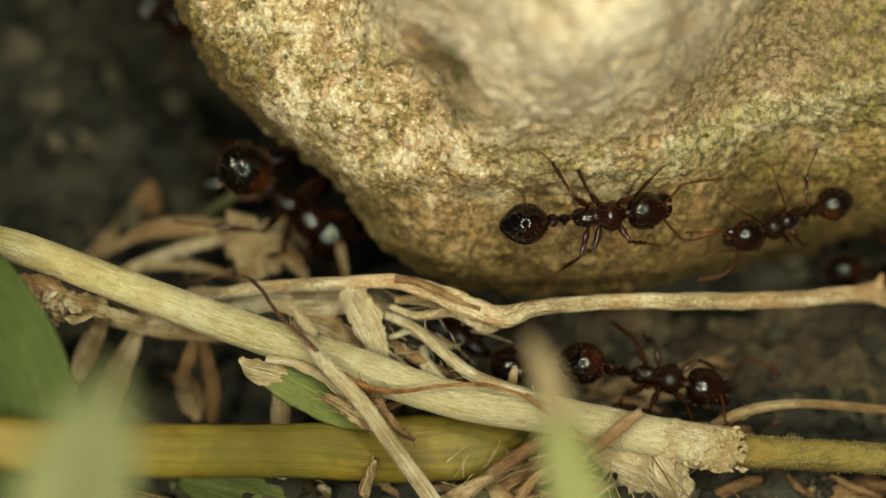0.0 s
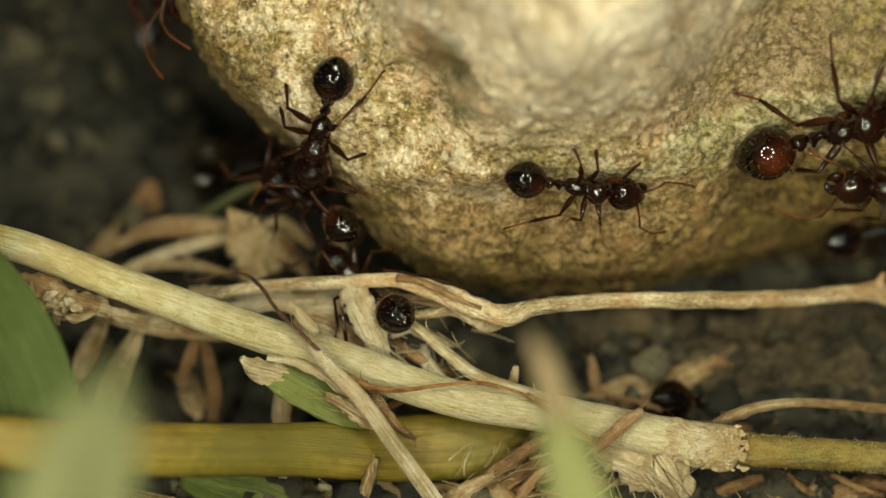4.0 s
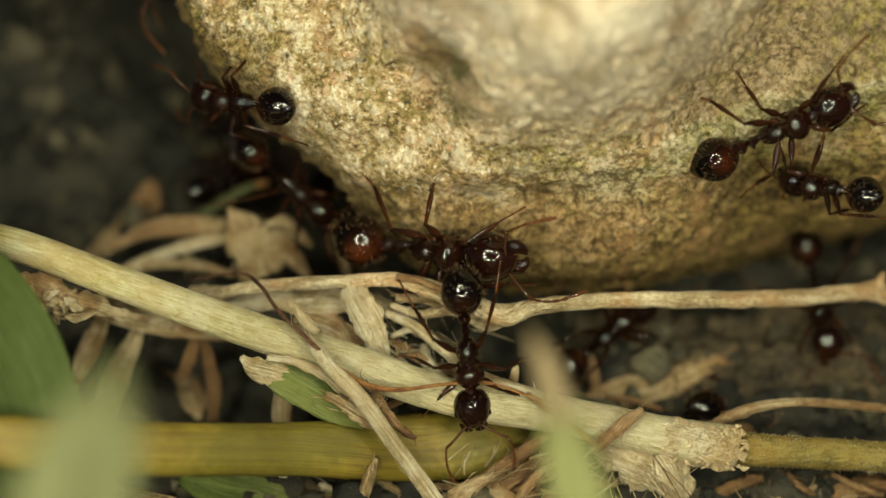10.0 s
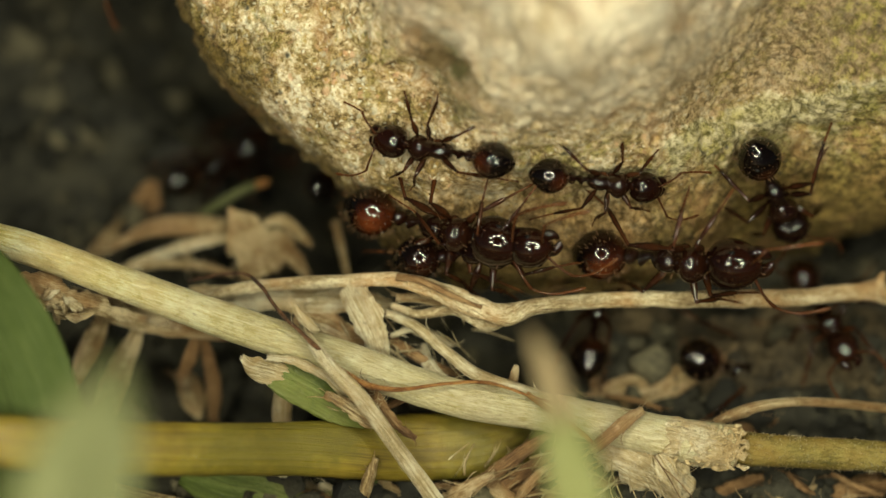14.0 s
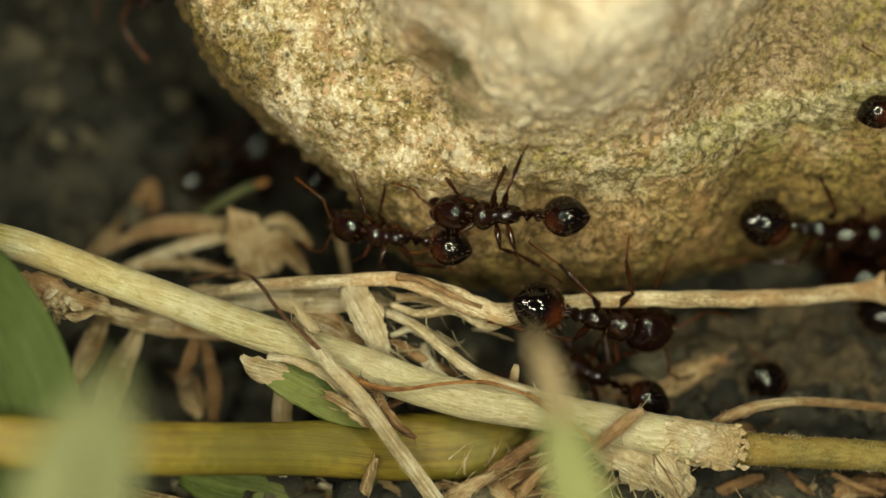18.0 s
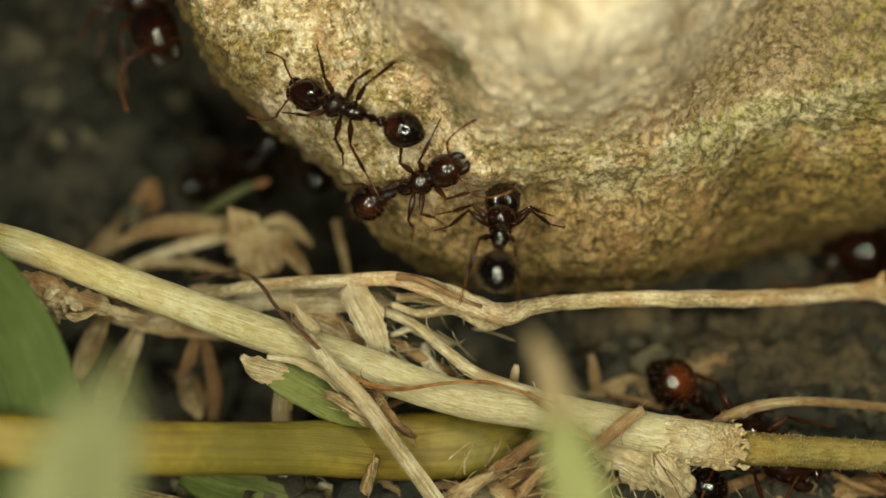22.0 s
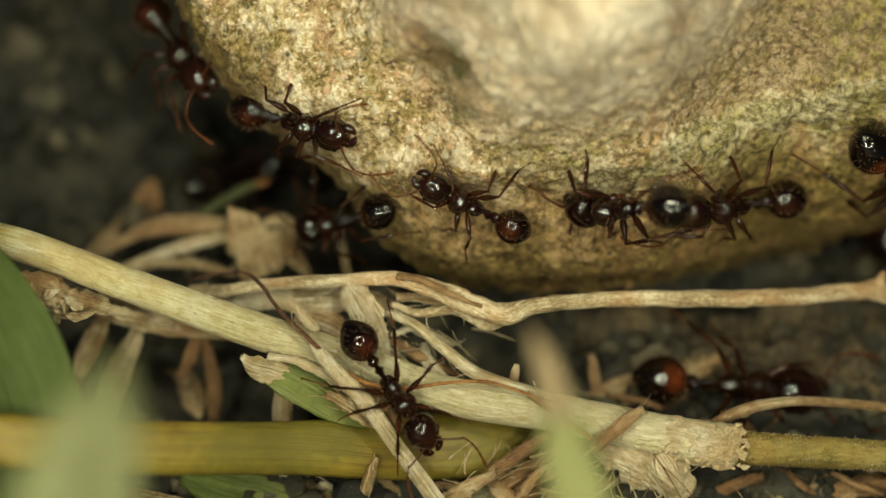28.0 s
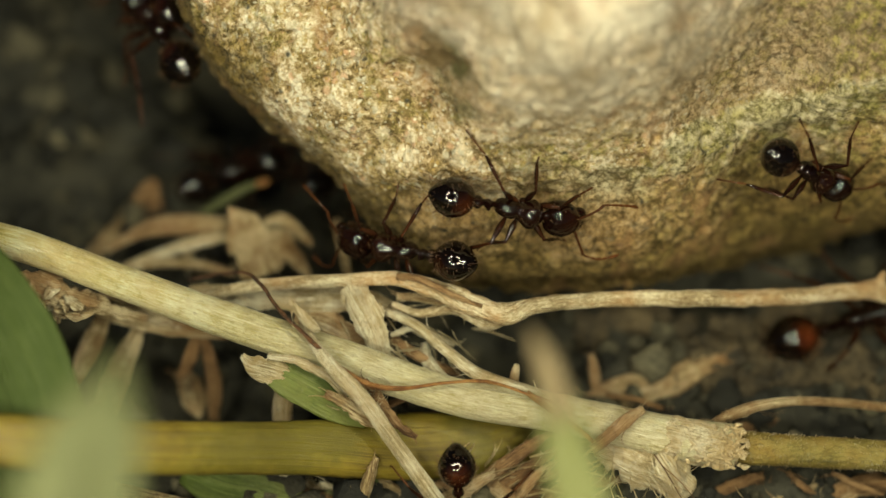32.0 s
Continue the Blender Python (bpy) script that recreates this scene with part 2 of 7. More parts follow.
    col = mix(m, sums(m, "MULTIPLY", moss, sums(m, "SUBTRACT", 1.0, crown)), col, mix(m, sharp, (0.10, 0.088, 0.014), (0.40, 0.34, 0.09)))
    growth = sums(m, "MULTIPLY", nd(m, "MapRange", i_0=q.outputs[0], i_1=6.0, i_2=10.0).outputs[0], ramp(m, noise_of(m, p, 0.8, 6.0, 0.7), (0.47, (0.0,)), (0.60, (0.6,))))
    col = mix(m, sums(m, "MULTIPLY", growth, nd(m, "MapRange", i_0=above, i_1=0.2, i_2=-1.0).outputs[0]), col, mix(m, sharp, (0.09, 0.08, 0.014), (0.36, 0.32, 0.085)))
    # mossy left rim; the receding sides' shade is put into the colour too
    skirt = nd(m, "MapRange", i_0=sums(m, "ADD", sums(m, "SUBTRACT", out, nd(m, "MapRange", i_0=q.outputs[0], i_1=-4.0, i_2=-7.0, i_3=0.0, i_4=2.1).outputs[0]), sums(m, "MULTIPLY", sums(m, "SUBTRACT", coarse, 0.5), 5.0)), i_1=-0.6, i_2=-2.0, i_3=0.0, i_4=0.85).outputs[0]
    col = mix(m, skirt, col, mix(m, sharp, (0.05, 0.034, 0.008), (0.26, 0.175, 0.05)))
    # dark olive spot at the pit, with a rust-brown ring round it
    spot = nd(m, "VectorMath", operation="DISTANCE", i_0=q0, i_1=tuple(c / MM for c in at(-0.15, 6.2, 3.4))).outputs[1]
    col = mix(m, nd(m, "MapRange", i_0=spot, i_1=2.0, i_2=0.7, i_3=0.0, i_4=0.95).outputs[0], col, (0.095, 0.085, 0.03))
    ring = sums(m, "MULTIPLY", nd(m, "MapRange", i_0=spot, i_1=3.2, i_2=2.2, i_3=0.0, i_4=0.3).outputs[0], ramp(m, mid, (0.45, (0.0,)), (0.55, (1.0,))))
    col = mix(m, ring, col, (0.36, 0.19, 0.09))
    dots = nd(m, "TexVoronoi", i_Vector=warp, i_Scale=1.5)
    where = sums(m, "MULTIPLY", ramp(m, dots.outputs["Distance"], (0.08, (1.0,)), (0.19, (0.0,))), ramp(m, noise_of(m, p, 0.6, 2.0), (0.46, (0.0,)), (0.53, (0.85,))))
    col = mix(m, where, col, (0.03, 0.03, 0.024))
    rust = ramp(m, noise_of(m, coords(m, "Object", (900.0, 500.0, 500.0)), 0.6, 6.0, 0.65), (0.57, (0.0,)), (0.66, (0.45,)))
    col = mix(m, rust, col, (0.36, 0.19, 0.085))
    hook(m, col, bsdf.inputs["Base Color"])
    bsdf.inputs["Roughness"].default_value = 0.85
    bsdf.inputs["Specular IOR Level"].default_value = 0.3
    h = sums(m, "ADD", sums(m, "ADD", sums(m, "MULTIPLY", mid, 0.5), sums(m, "MULTIPLY", knob, 0.35)), sums(m, "ADD", sums(m, "MULTIPLY", cells.outputs["Distance"], -0.25), sums(m, "MULTIPLY", gritty, 1.0)))
    bumped(m, bsdf, h, 0.9, 0.00014)
    return m


def soil_material(name, dark, light, apart=0.92):
    m, bsdf = material(name)
    p = coords(m, "Object", 1000.0)
    tone = sums(m, "ADD", sums(m, "MULTIPLY", noise_of(m, p, 0.45, 8.0, 0.7), 0.6), sums(m, "MULTIPLY", noise_of(m, p, 3.0, 4.0, 0.7), 0.4))
    col = ramp(m, tone, (0.36, dark), (0.62, light))
    isle = nd(m, "NewGeometry").outputs["Random Per Island"]
    col = mix(m, ramp(m, isle, (0.1, (0.0,)), (0.75, (apart,))), col, dark)
    hook(m, col, bsdf.inputs["Base Color"])
    bsdf.inputs["Roughness"].default_value = 0.9
    bumped(m, bsdf, tone, 1.0, 0.0006)
    return m


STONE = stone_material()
SOIL = soil_material("dark_soil", (0.0065, 0.0075, 0.0065), (0.088, 0.080, 0.055))
GRIT = soil_material("soil_grit", (0.007, 0.0075, 0.0062), (0.17, 0.148, 0.09))
CRUMB = soil_material("soil_crumbs", (0.009, 0.008, 0.006), (0.125, 0.09, 0.045), 0.0)


def shell_material(name, back_tip, front, rough=0.16, dents=0.05, bound=(0.5, 0.8), vary=0.5, lobe=False, gloss=0.5):
    """Polished ant cuticle: colour runs along the body part, with fine sculpture and scuffs."""
    m, bsdf = material(name)
    g = nd(m, "TexCoord").outputs["Generated"]
    along = nd(m, "SeparateXYZ", i_0=g).outputs[0]
    wob = sums(m, "ADD", along, sums(m, "MULTIPLY", sums(m, "SUBTRACT", noise_of(m, g, 5.0, 3.0), 0.5), 0.16))
    rnd = nd(m, "ObjectInfo").outputs["Random"]
    col = ramp(m, wob, (bound[0], back_tip), (bound[1], front))
    if lobe:
        # sides and front darkened: lamplight falloff over the curve put into the colour
        thin = sums(m, "ABSOLUTE", sums(m, "SUBTRACT", nd(m, "SeparateXYZ", i_0=g).outputs[1], 0.5), 0.0)
        col = mix(m, ramp(m, thin, (0.10, (0.0,)), (0.38, (0.92,))), col, back_tip)
        col = mix(m, ramp(m, along, (0.74, (0.0,)), (0.95, (0.6,))), col, back_tip)
    col = mix(m, ramp(m, noise_of(m, g, 9.0, 4.0, 0.65), (0.42, (0.35,)), (0.6, (0.0,))), col, back_tip)
    col = mix(m, sums(m, "MULTIPLY", rnd, vary), col, back_tip)
    hook(m, col, bsdf.inputs["Base Color"])
    hook(m, ramp(m, noise_of(m, g, 26.0, 4.0, 0.7), (0.45, (rough,)), (0.8, (rough + 0.14,))), bsdf.inputs["Roughness"])
    bsdf.inputs["Specular IOR Level"].default_value = gloss
    bumped(m, bsdf, sums(m, "ADD", noise_of(m, g, 34.0, 2.0), sums(m, "MULTIPLY", noise_of(m, g, 7.0, 2.0), 3.0)), dents, 0.00006)
    return m


GASTER_SHELL = shell_material("gaster_shell", (0.0026, 0.0015, 0.0012), (0.060, 0.014, 0.0042), 0.035, 0.015, (0.42, 0.70), 0.8, lobe=True)
AMBER_SHELL = shell_material("amber_gaster_shell", (0.0028, 0.0016, 0.0012), (0.12, 0.026, 0.006), 0.035, 0.015, (0.40, 0.66), 0.45, lobe=True)
HEAD_SHELL = shell_material("head_shell", (0.006, 0.002, 0.0013), (0.020, 0.0055, 0.0024), 0.035, 0.06, (0.2, 0.9))
BODY_SHELL = shell_material("body_shell", (0.005, 0.0018, 0.0012), (0.018, 0.0055, 0.0025), 0.035, 0.09, (0.1, 0.9))
LEG_SHELL = shell_material("leg_shell", (0.010, 0.0036, 0.002), (0.055, 0.018, 0.006), 0.06, 0.05, (0.1, 0.9), gloss=0.3)
TARSUS_SHELL = shell_material("tarsus_shell", (0.034, 0.012, 0.005), (0.115, 0.04, 0.0135), 0.12, 0.05, (0.0, 0.7), gloss=0.3)
EYE_SHELL = shell_material("eye_shell", (0.003, 0.003, 0.003), (0.006, 0.005, 0.005), 0.12)
HAIR = shell_material("amber_hair", (0.12, 0.06, 0.025), (0.2, 0.11, 0.05), 0.4)


# ---- mesh tools ----
def linked(name, verts, faces, mat, parent=None, label="", uvs=None, smooth=True):
    me = bpy.data.meshes.new(name)
    me.from_pydata([tuple(p) for p in verts], [], faces)
    if uvs is not None:
        layer = me.uv_layers.new(name="UVMap")
        idx = np.empty(len(me.loops), np.int32)
        me.loops.foreach_get("vertex_index", idx)
        layer.data.foreach_set("uv", np.asarray(uvs, np.float32)[idx].ravel())
    if smooth:
        me.polygons.foreach_set("use_smooth", np.ones(len(me.polygons), bool))
    me.materials.append(mat)
    ob = new(name, me)
    if parent:
        ob.parent = parent
    if label:
        ob["label"] = label
    return ob


def empty(name):
    ob = new(name)
    ob.empty_display_size = 0.001
    return ob


def hash3(x, y, z, seed):
    n = (x.astype(np.int64) * 374761393 + y.astype(np.int64) * 668265263 + z.astype(np.int64) * 2147483647 + seed * 1274126177) & 0xFFFFFFFF
    n = ((n ^ (n >> 13)) * 1274126177) & 0xFFFFFFFF
    n = ((n ^ (n >> 16)) * 2246822519) & 0xFFFFFFFF
    return ((n ^ (n >> 15)) & 0xFFFFFF) / float(0xFFFFFF) * 2 - 1


def vnoise(x, y, z, seed=0):
    """Smooth noise of arrays, -1 to 1."""
    xi, yi, zi = np.floor(x), np.floor(y), np.floor(z)
    fx, fy, fz = x - xi, y - yi, z - zi
    fx, fy, fz = (f * f * f * (f * (f * 6 - 15) + 10) for f in (fx, fy, fz))
    out = 0
    for a in (0, 1):
        for b in (0, 1):
            for c in (0, 1):
                wgt = (fx if a else 1 - fx) * (fy if b else 1 - fy) * (fz if c else 1 - fz)
                out = out + wgt * hash3(xi + a, yi + b, zi + c, seed)
    return out


def spread(t):
    t = np.clip(t, 0, 1)
    return t * t * (3 - 2 * t)


def spline(pts, n):
    """Points on a smooth line through pts (tuples of any length)."""
    p = np.array([pts[0], *pts, pts[-1]], float)
    p[0], p[-1] = 2 * p[1] - p[2], 2 * p[-2] - p[-3]
    out = []
    for t in np.linspace(0, len(pts) - 1, n):
        i = min(int(t), len(pts) - 2)
        f = t - i
        a, b, c, d = p[i:i + 4]
        out.append(0.5 * (2 * b + (c - a) * f + (2 * a - 5 * b + 4 * c - d) * f * f + (3 * b - a - 3 * c + d) * f ** 3))
    return np.array(out)


# ---- the stone's form ----
CENTRE = (7.0, 11.3)
OUTLINE = [(-9.45, 8.44), (-7.65, 5.5), (-4.3, 2.7), (-1.25, -0.55), (2.2, -1.65), (8.2, -1.25), (12.7, -0.25), (16.5, 0.8), (22, 2.5), (28, 6.5),
           (31, 12), (27, 21), (16, 27), (3, 26), (-7, 20.5), (-10.2, 13.5)]


def rim_table():
    loop = OUTLINE + OUTLINE[:3]
    line = spline(loop, 400)
    line = line[:int(400 * len(OUTLINE) / (len(loop) - 1)) + 1]
    ang = np.unwrap(np.arctan2(line[:, 1] - CENTRE[1], line[:, 0] - CENTRE[0]))
    rad = np.hypot(line[:, 0] - CENTRE[0], line[:, 1] - CENTRE[1])
    return ang, rad


RIM_A, RIM_R = rim_table()


def rim(theta):
    t = (np.asarray(theta) - RIM_A[0]) % (2 * np.pi) + RIM_A[0]
    return np.interp(t, RIM_A, RIM_R)


def rim_depth(theta, r):
    v = CENTRE[1] + r * np.sin(theta)
    u = CENTRE[0] + r * np.cos(theta)
    return -2.8 - 1.4 * spread((u + 4) / 5) - 4.5 * spread((u - 6.5) / 6.0) * spread((3.5 - v) / 5.0)


def stone_front(u, v):
    """How far the stone's face stands out (w) over u, v, without its roughness."""
    du, dv = np.asarray(u, float) - CENTRE[0], np.asarray(v, float) - CENTRE[1]
    th, r = np.arctan2(dv, du), np.hypot(du, dv)
    edge = rim(th)
    low = rim_depth(th, edge)
    d = np.maximum(edge - r, 0)
    tau = 0.55 + 0.55 * spread((CENTRE[0] + edge * np.cos(th) + 5.5) / 6.0) + 0.5 * spread((3.5 - (CENTRE[1] + edge * np.sin(th))) / 5.0) * (1 + 1.6 * spread((CENTRE[0] + edge * np.cos(th) - 5.0) / 7.0))
    w = low + (1.0 - low) * (1 - np.exp(-(d / tau) ** 0.85))
    q = np.hypot((u - 3.3) / np.where(u < 3.3, 5.3, 6.3), (v - 9.6) / 5.95)
    w = w + 6.0 * spread((1.36 - q) / 0.86) * (1 - np.exp(-d / 2.2))
    w = w - 1.6 * np.exp(-((u + 0.15) ** 2 / 1.3 + (v - 6.0) ** 2 / 2.2))
    w = w + (0.8 * np.sin(u * 0.9 + 1.0) * np.sin(v * 0.8) + 0.5 * np.sin(u * 1.7 + v * 1.3)) * spread((1.0 - q) / 0.4)
    ridge = v - 2.45 - 0.36 * np.maximum(u - 4.6, 0)
    w = w + 0.75 * np.exp(-((ridge + 0.45) / np.where(ridge > -0.45, 0.8, 0.9)) ** 2) * spread((u - 3) / 4) + 0.35 * np.exp(-(ridge / np.where(ridge > 0, 0.6, 0.35)) ** 2) * spread((u + 3.5) / 2) * spread((6 - u) / 3)
    w = w - 0.45 * spread(-ridge / 0.7) * spread((u + 4) / 3) * spread((9 - u) / 3)
    return w + 0.3 * np.maximum(v - 4.0, 0) * spread(d / 4) * spread((u + 4) / 5)


def slope_normal(u, v):
    e = 1.2
    return Vector((-(stone_front(u + e, v) - stone_front(u - e, v)) / (2 * e), -(stone_front(u, v + e) - stone_front(u, v - e)) / (2 * e), 1.0)).normalized()


def build_stone():
    fine = np.linspace(radians(178), radians(352), 620, endpoint=False)
    rest = np.linspace(radians(-8), radians(178), 90, endpoint=False)
    th = np.concatenate([fine, rest])
    rho = np.concatenate([np.linspace(0.03, 1, 260) ** 0.85, 1 - np.linspace(0, 0.97, 40)[1:]])
    front = 260
    T, R = np.meshgrid(th, rho, indexing="ij")
    edge = rim(T)
    edge = edge * (1 + 0.012 * vnoise(T * 9, T * 0, T * 0, 3)) + 0.12 * vnoise(T * 40, T * 0, T * 0, 4)
    u = CENTRE[0] + R * edge * np.cos(T)
    v = CENTRE[1] + R * edge * np.sin(T)
    w = stone_front(u, v)
    behind = np.zeros_like(R)
    behind[:, front:] = 1
    low = rim_depth(T, edge)
    w = np.where(behind > 0, low - 24 * np.sqrt(np.clip(1 - R ** 2, 0, 1)), w)
    rough = 0.55 * vnoise(u * 0.35, v * 0.35, w * 0.122, 1) + 0.15 * vnoise(u * 0.9, v * 0.9, w * 0.315, 2) + 0.06 * vnoise(u * 2.3, v * 2.3, w * 0.805, 5) \
        + 0.07 * vnoise(u * 5.5, v * 5.5, w * 1.92, 6) + 0.045 * vnoise(u * 10, v * 10, w * 3.5, 7)
    pits = vnoise(u * 1.7, v * 1.7, w * 0.595, 8)
    rough = rough - 0.35 * spread((pits - 0.35) / 0.4)
    w = w + rough * np.where(behind > 0, 1, 0.55 + 0.45 * R)
    u = u + 0.10 * vnoise(u * 3, v * 3, w * 3, 9)
    v = v + 0.10 * vnoise(u * 3, v * 3, w * 3, 10)
    n, k = R.shape
    P = np.stack([u, v, w], -1).reshape(-1, 3)
    basis = np.array([AX, AV, AW])
    P = (P @ basis + np.array(BASE)) * MM
    i, j = np.meshgrid(np.arange(n), np.arange(k - 1), indexing="ij")
    i2 = (i + 1) % n
    quads = np.stack([i * k + j, i * k + j + 1, i2 * k + j + 1, i2 * k + j], -1).reshape(-1, 4).tolist()
    quads.append([a * k for a in range(n)])
    quads.append([a * k + k - 1 for a in reversed(range(n))])
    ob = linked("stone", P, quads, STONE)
    tagged(ob, "pale beige rough boulder with yellow-green lichen, resting on soil", "stone")


def ground_height(x, y):
    """Height of the soil in millimetres over the plan x, y."""
    h = 0.9 * vnoise(x * 0.13, y * 0.13, x * 0, 21) + 0.55 * vnoise(x * 0.4, y * 0.4, x * 0, 22) + 0.25 * vnoise(x * 1.1, y * 1.1, x * 0, 23) + 0.1 * vnoise(x * 3, y * 3, x * 0, 24)
    for px, py, r, depth in PITS:
        h = h - depth * np.exp(-(((x - px) ** 2 + (y - py) ** 2) / r ** 2))
    return h


def plan_of(u, v):
    """Where the line of sight through u, v meets the level ground."""
    w = -(LIFT + v * AV.z) / AW.z
    p = BASE + AX * u + AV * v + AW * w
    return p.x, p.y


PITS = [(*plan_of(-4.6, 1.6), 3.0, 7.0), (*plan_of(1.9, -3.5), 2.2, 5.0), (*plan_of(-7.5, 5.0), 2.0, 3.0), (*plan_of(-8.5, -4.3), 2.4, 2.5),
        (*plan_of(10.2, -2.6), 2.0, 3.0), (*plan_of(-8.6, 8.2), 2.3, 5.0)]


def build_ground():
    inner = np.arange(-34, 34.01, 0.26)
    outer = 34 * 1.32 ** np.arange(1, 52)
    line = np.concatenate([-outer[::-1], inner, outer])
    X, Y = np.meshgrid(line, line + 4.0, indexing="ij")
    Z = ground_height(np.clip(X, -4000, 4000), np.clip(Y, -4000, 4000))
    n = len(line)
    P = np.stack([X, Y, Z], -1).reshape(-1, 3) * MM
    i, j = np.meshgrid(np.arange(n - 1), np.arange(n - 1), indexing="ij")
    quads = np.stack([i * n + j, (i + 1) * n + j, (i + 1) * n + j + 1, i * n + j + 1], -1).reshape(-1, 4).tolist()
    tagged(linked("ground", P, quads, SOIL), "dark brown crumbly soil", "ground", kind="structure")


# ---- plant pieces ----
def tube_mesh(pts, sides=12, rows=None, ribs=0, rib=0.05, flat=1.0, wobble=0.03, seed=0, ends=(1.0, 1.0)):
    """Vertices, faces and UV of a stalk along (u, v, w, r) points; ribs run along it."""
    rows = rows or max(6, 7 * (len(pts) - 1) + 1)
    line = spline(pts, rows)
    c, r = line[:, :3], line[:, 3]
    tan = np.gradient(c, axis=0)
    tan /= np.linalg.norm(tan, axis=1)[:, None]
    side = np.cross(tan, np.array([0.05, 0.12, 1.0]))
    side /= np.linalg.norm(side, axis=1)[:, None]
    top = np.cross(side, tan)
    run = np.concatenate([[0], np.cumsum(np.linalg.norm(np.diff(c, axis=0), axis=1))])
    ang = np.linspace(0, 2 * np.pi, sides, endpoint=False)
    A, L = np.meshgrid(ang, run)
    rad = r[:, None] * (1 + rib * np.cos(A * ribs) * (ribs > 0) + wobble * vnoise(L * 0.8, np.cos(A) * 1.5, np.sin(A) * 1.5, seed + 31) + wobble * vnoise(L * 2.6, np.cos(A) * 3, np.sin(A) * 3, seed + 32))
    taper = np.ones(rows)
    taper[0], taper[-1] = ends
    rad = rad * taper[:, None]
    P = c[:, None] + side[:, None] * (rad * np.cos(A))[..., None] + top[:, None] * (rad * np.sin(A) * flat)[..., None]
    P = (P.reshape(-1, 3) @ np.array([AX, AV, AW]) + np.array(BASE)) * MM
    faces = [[i * sides + j, i * sides + (j + 1) % sides, (i + 1) * sides + (j + 1) % sides, (i + 1) * sides + j] for i in range(rows - 1) for j in range(sides)]
    faces += [list(range(sides))[::-1], [(rows - 1) * sides + j for j in range(sides)]]
    around = np.minimum(A, 2 * np.pi - A) * r[:, None]
    uv = np.stack([around, L], -1).reshape(-1, 2)
    return P, faces, uv


def blade_mesh(pts, lean=0.0, curl=0.25, thick=0.06, cols=9, rows=None, ragged=0.0, seed=0):
    """A leaf or flat sheath along (u, v, w, half width) points: two skins with a thickness. lean turns it about its length."""
    rows = rows or max(8, 8 * (len(pts) - 1) + 1)
    line = spline(pts, rows)
    c, r = line[:, :3], np.maximum(line[:, 3], 0.01)
    tan = np.gradient(c, axis=0)
    tan /= np.linalg.norm(tan, axis=1)[:, None]
    side = np.cross(tan, np.array([0.02, 0.05, 1.0]))
    side /= np.linalg.norm(side, axis=1)[:, None]
    top = np.cross(side, tan)
    a = radians(lean)
    side, top = side * math.cos(a) + top * math.sin(a), top * math.cos(a) - side * math.sin(a)
    run = np.concatenate([[0], np.cumsum(np.linalg.norm(np.diff(c, axis=0), axis=1))])
    X, L = np.meshgrid(np.linspace(-1, 1, cols), run)
    wide = r[:, None] * (1 + ragged * (vnoise(L * 2.2, np.sign(X) * 3.3, X * 0, seed + 41) + 0.6 * vnoise(L * 7.0, np.sign(X) * 3.3, X * 0, seed + 43)))
    out = X * wide
    lift = -curl * wide * X ** 2 + 0.05 * vnoise(L * 0.9, X * 2, X * 0, seed + 42) + 0.35 * ragged * wide * vnoise(L * 2.5, X * 2.2, X * 0, seed + 44) + 0.03 * (np.arange(cols) % 2)[None, :]
    P = c[:, None] + side[:, None] * out[..., None] + top[:, None] * lift[..., None]
    Q = P - top[:, None] * thick
    verts = np.concatenate([P.reshape(-1, 3), Q.reshape(-1, 3)])
    verts = (verts @ np.array([AX, AV, AW]) + np.array(BASE)) * MM
    n = rows * cols
    faces = []
    for i in range(rows - 1):
        for j in range(cols - 1):
            q = [i * cols + j, i * cols + j + 1, (i + 1) * cols + j + 1, (i + 1) * cols + j]
            faces += [q, [n + k for k in reversed(q)]]
    border = [j for j in range(cols)] + [i * cols + cols - 1 for i in range(1, rows)] + [(rows - 1) * cols + j for j in range(cols - 2, -1, -1)] + [i * cols for i in range(rows - 2, 0, -1)]
    for a0, b0 in zip(border, border[1:] + border[:1]):
        faces.append([b0, a0, n + a0, n + b0])
    uv = np.stack([out, L], -1).reshape(-1, 2)
    return verts, faces, np.concatenate([uv, uv])


def joined(parts):
    verts, faces, uvs, base = [], [], [], 0
    for P, f, uv in parts:
        verts.append(np.asarray(P))
        uvs.append(uv)
        faces += [[i + base for i in q] for q in f]
        base += len(P)
    return np.concatenate(verts), faces, np.concatenate(uvs)


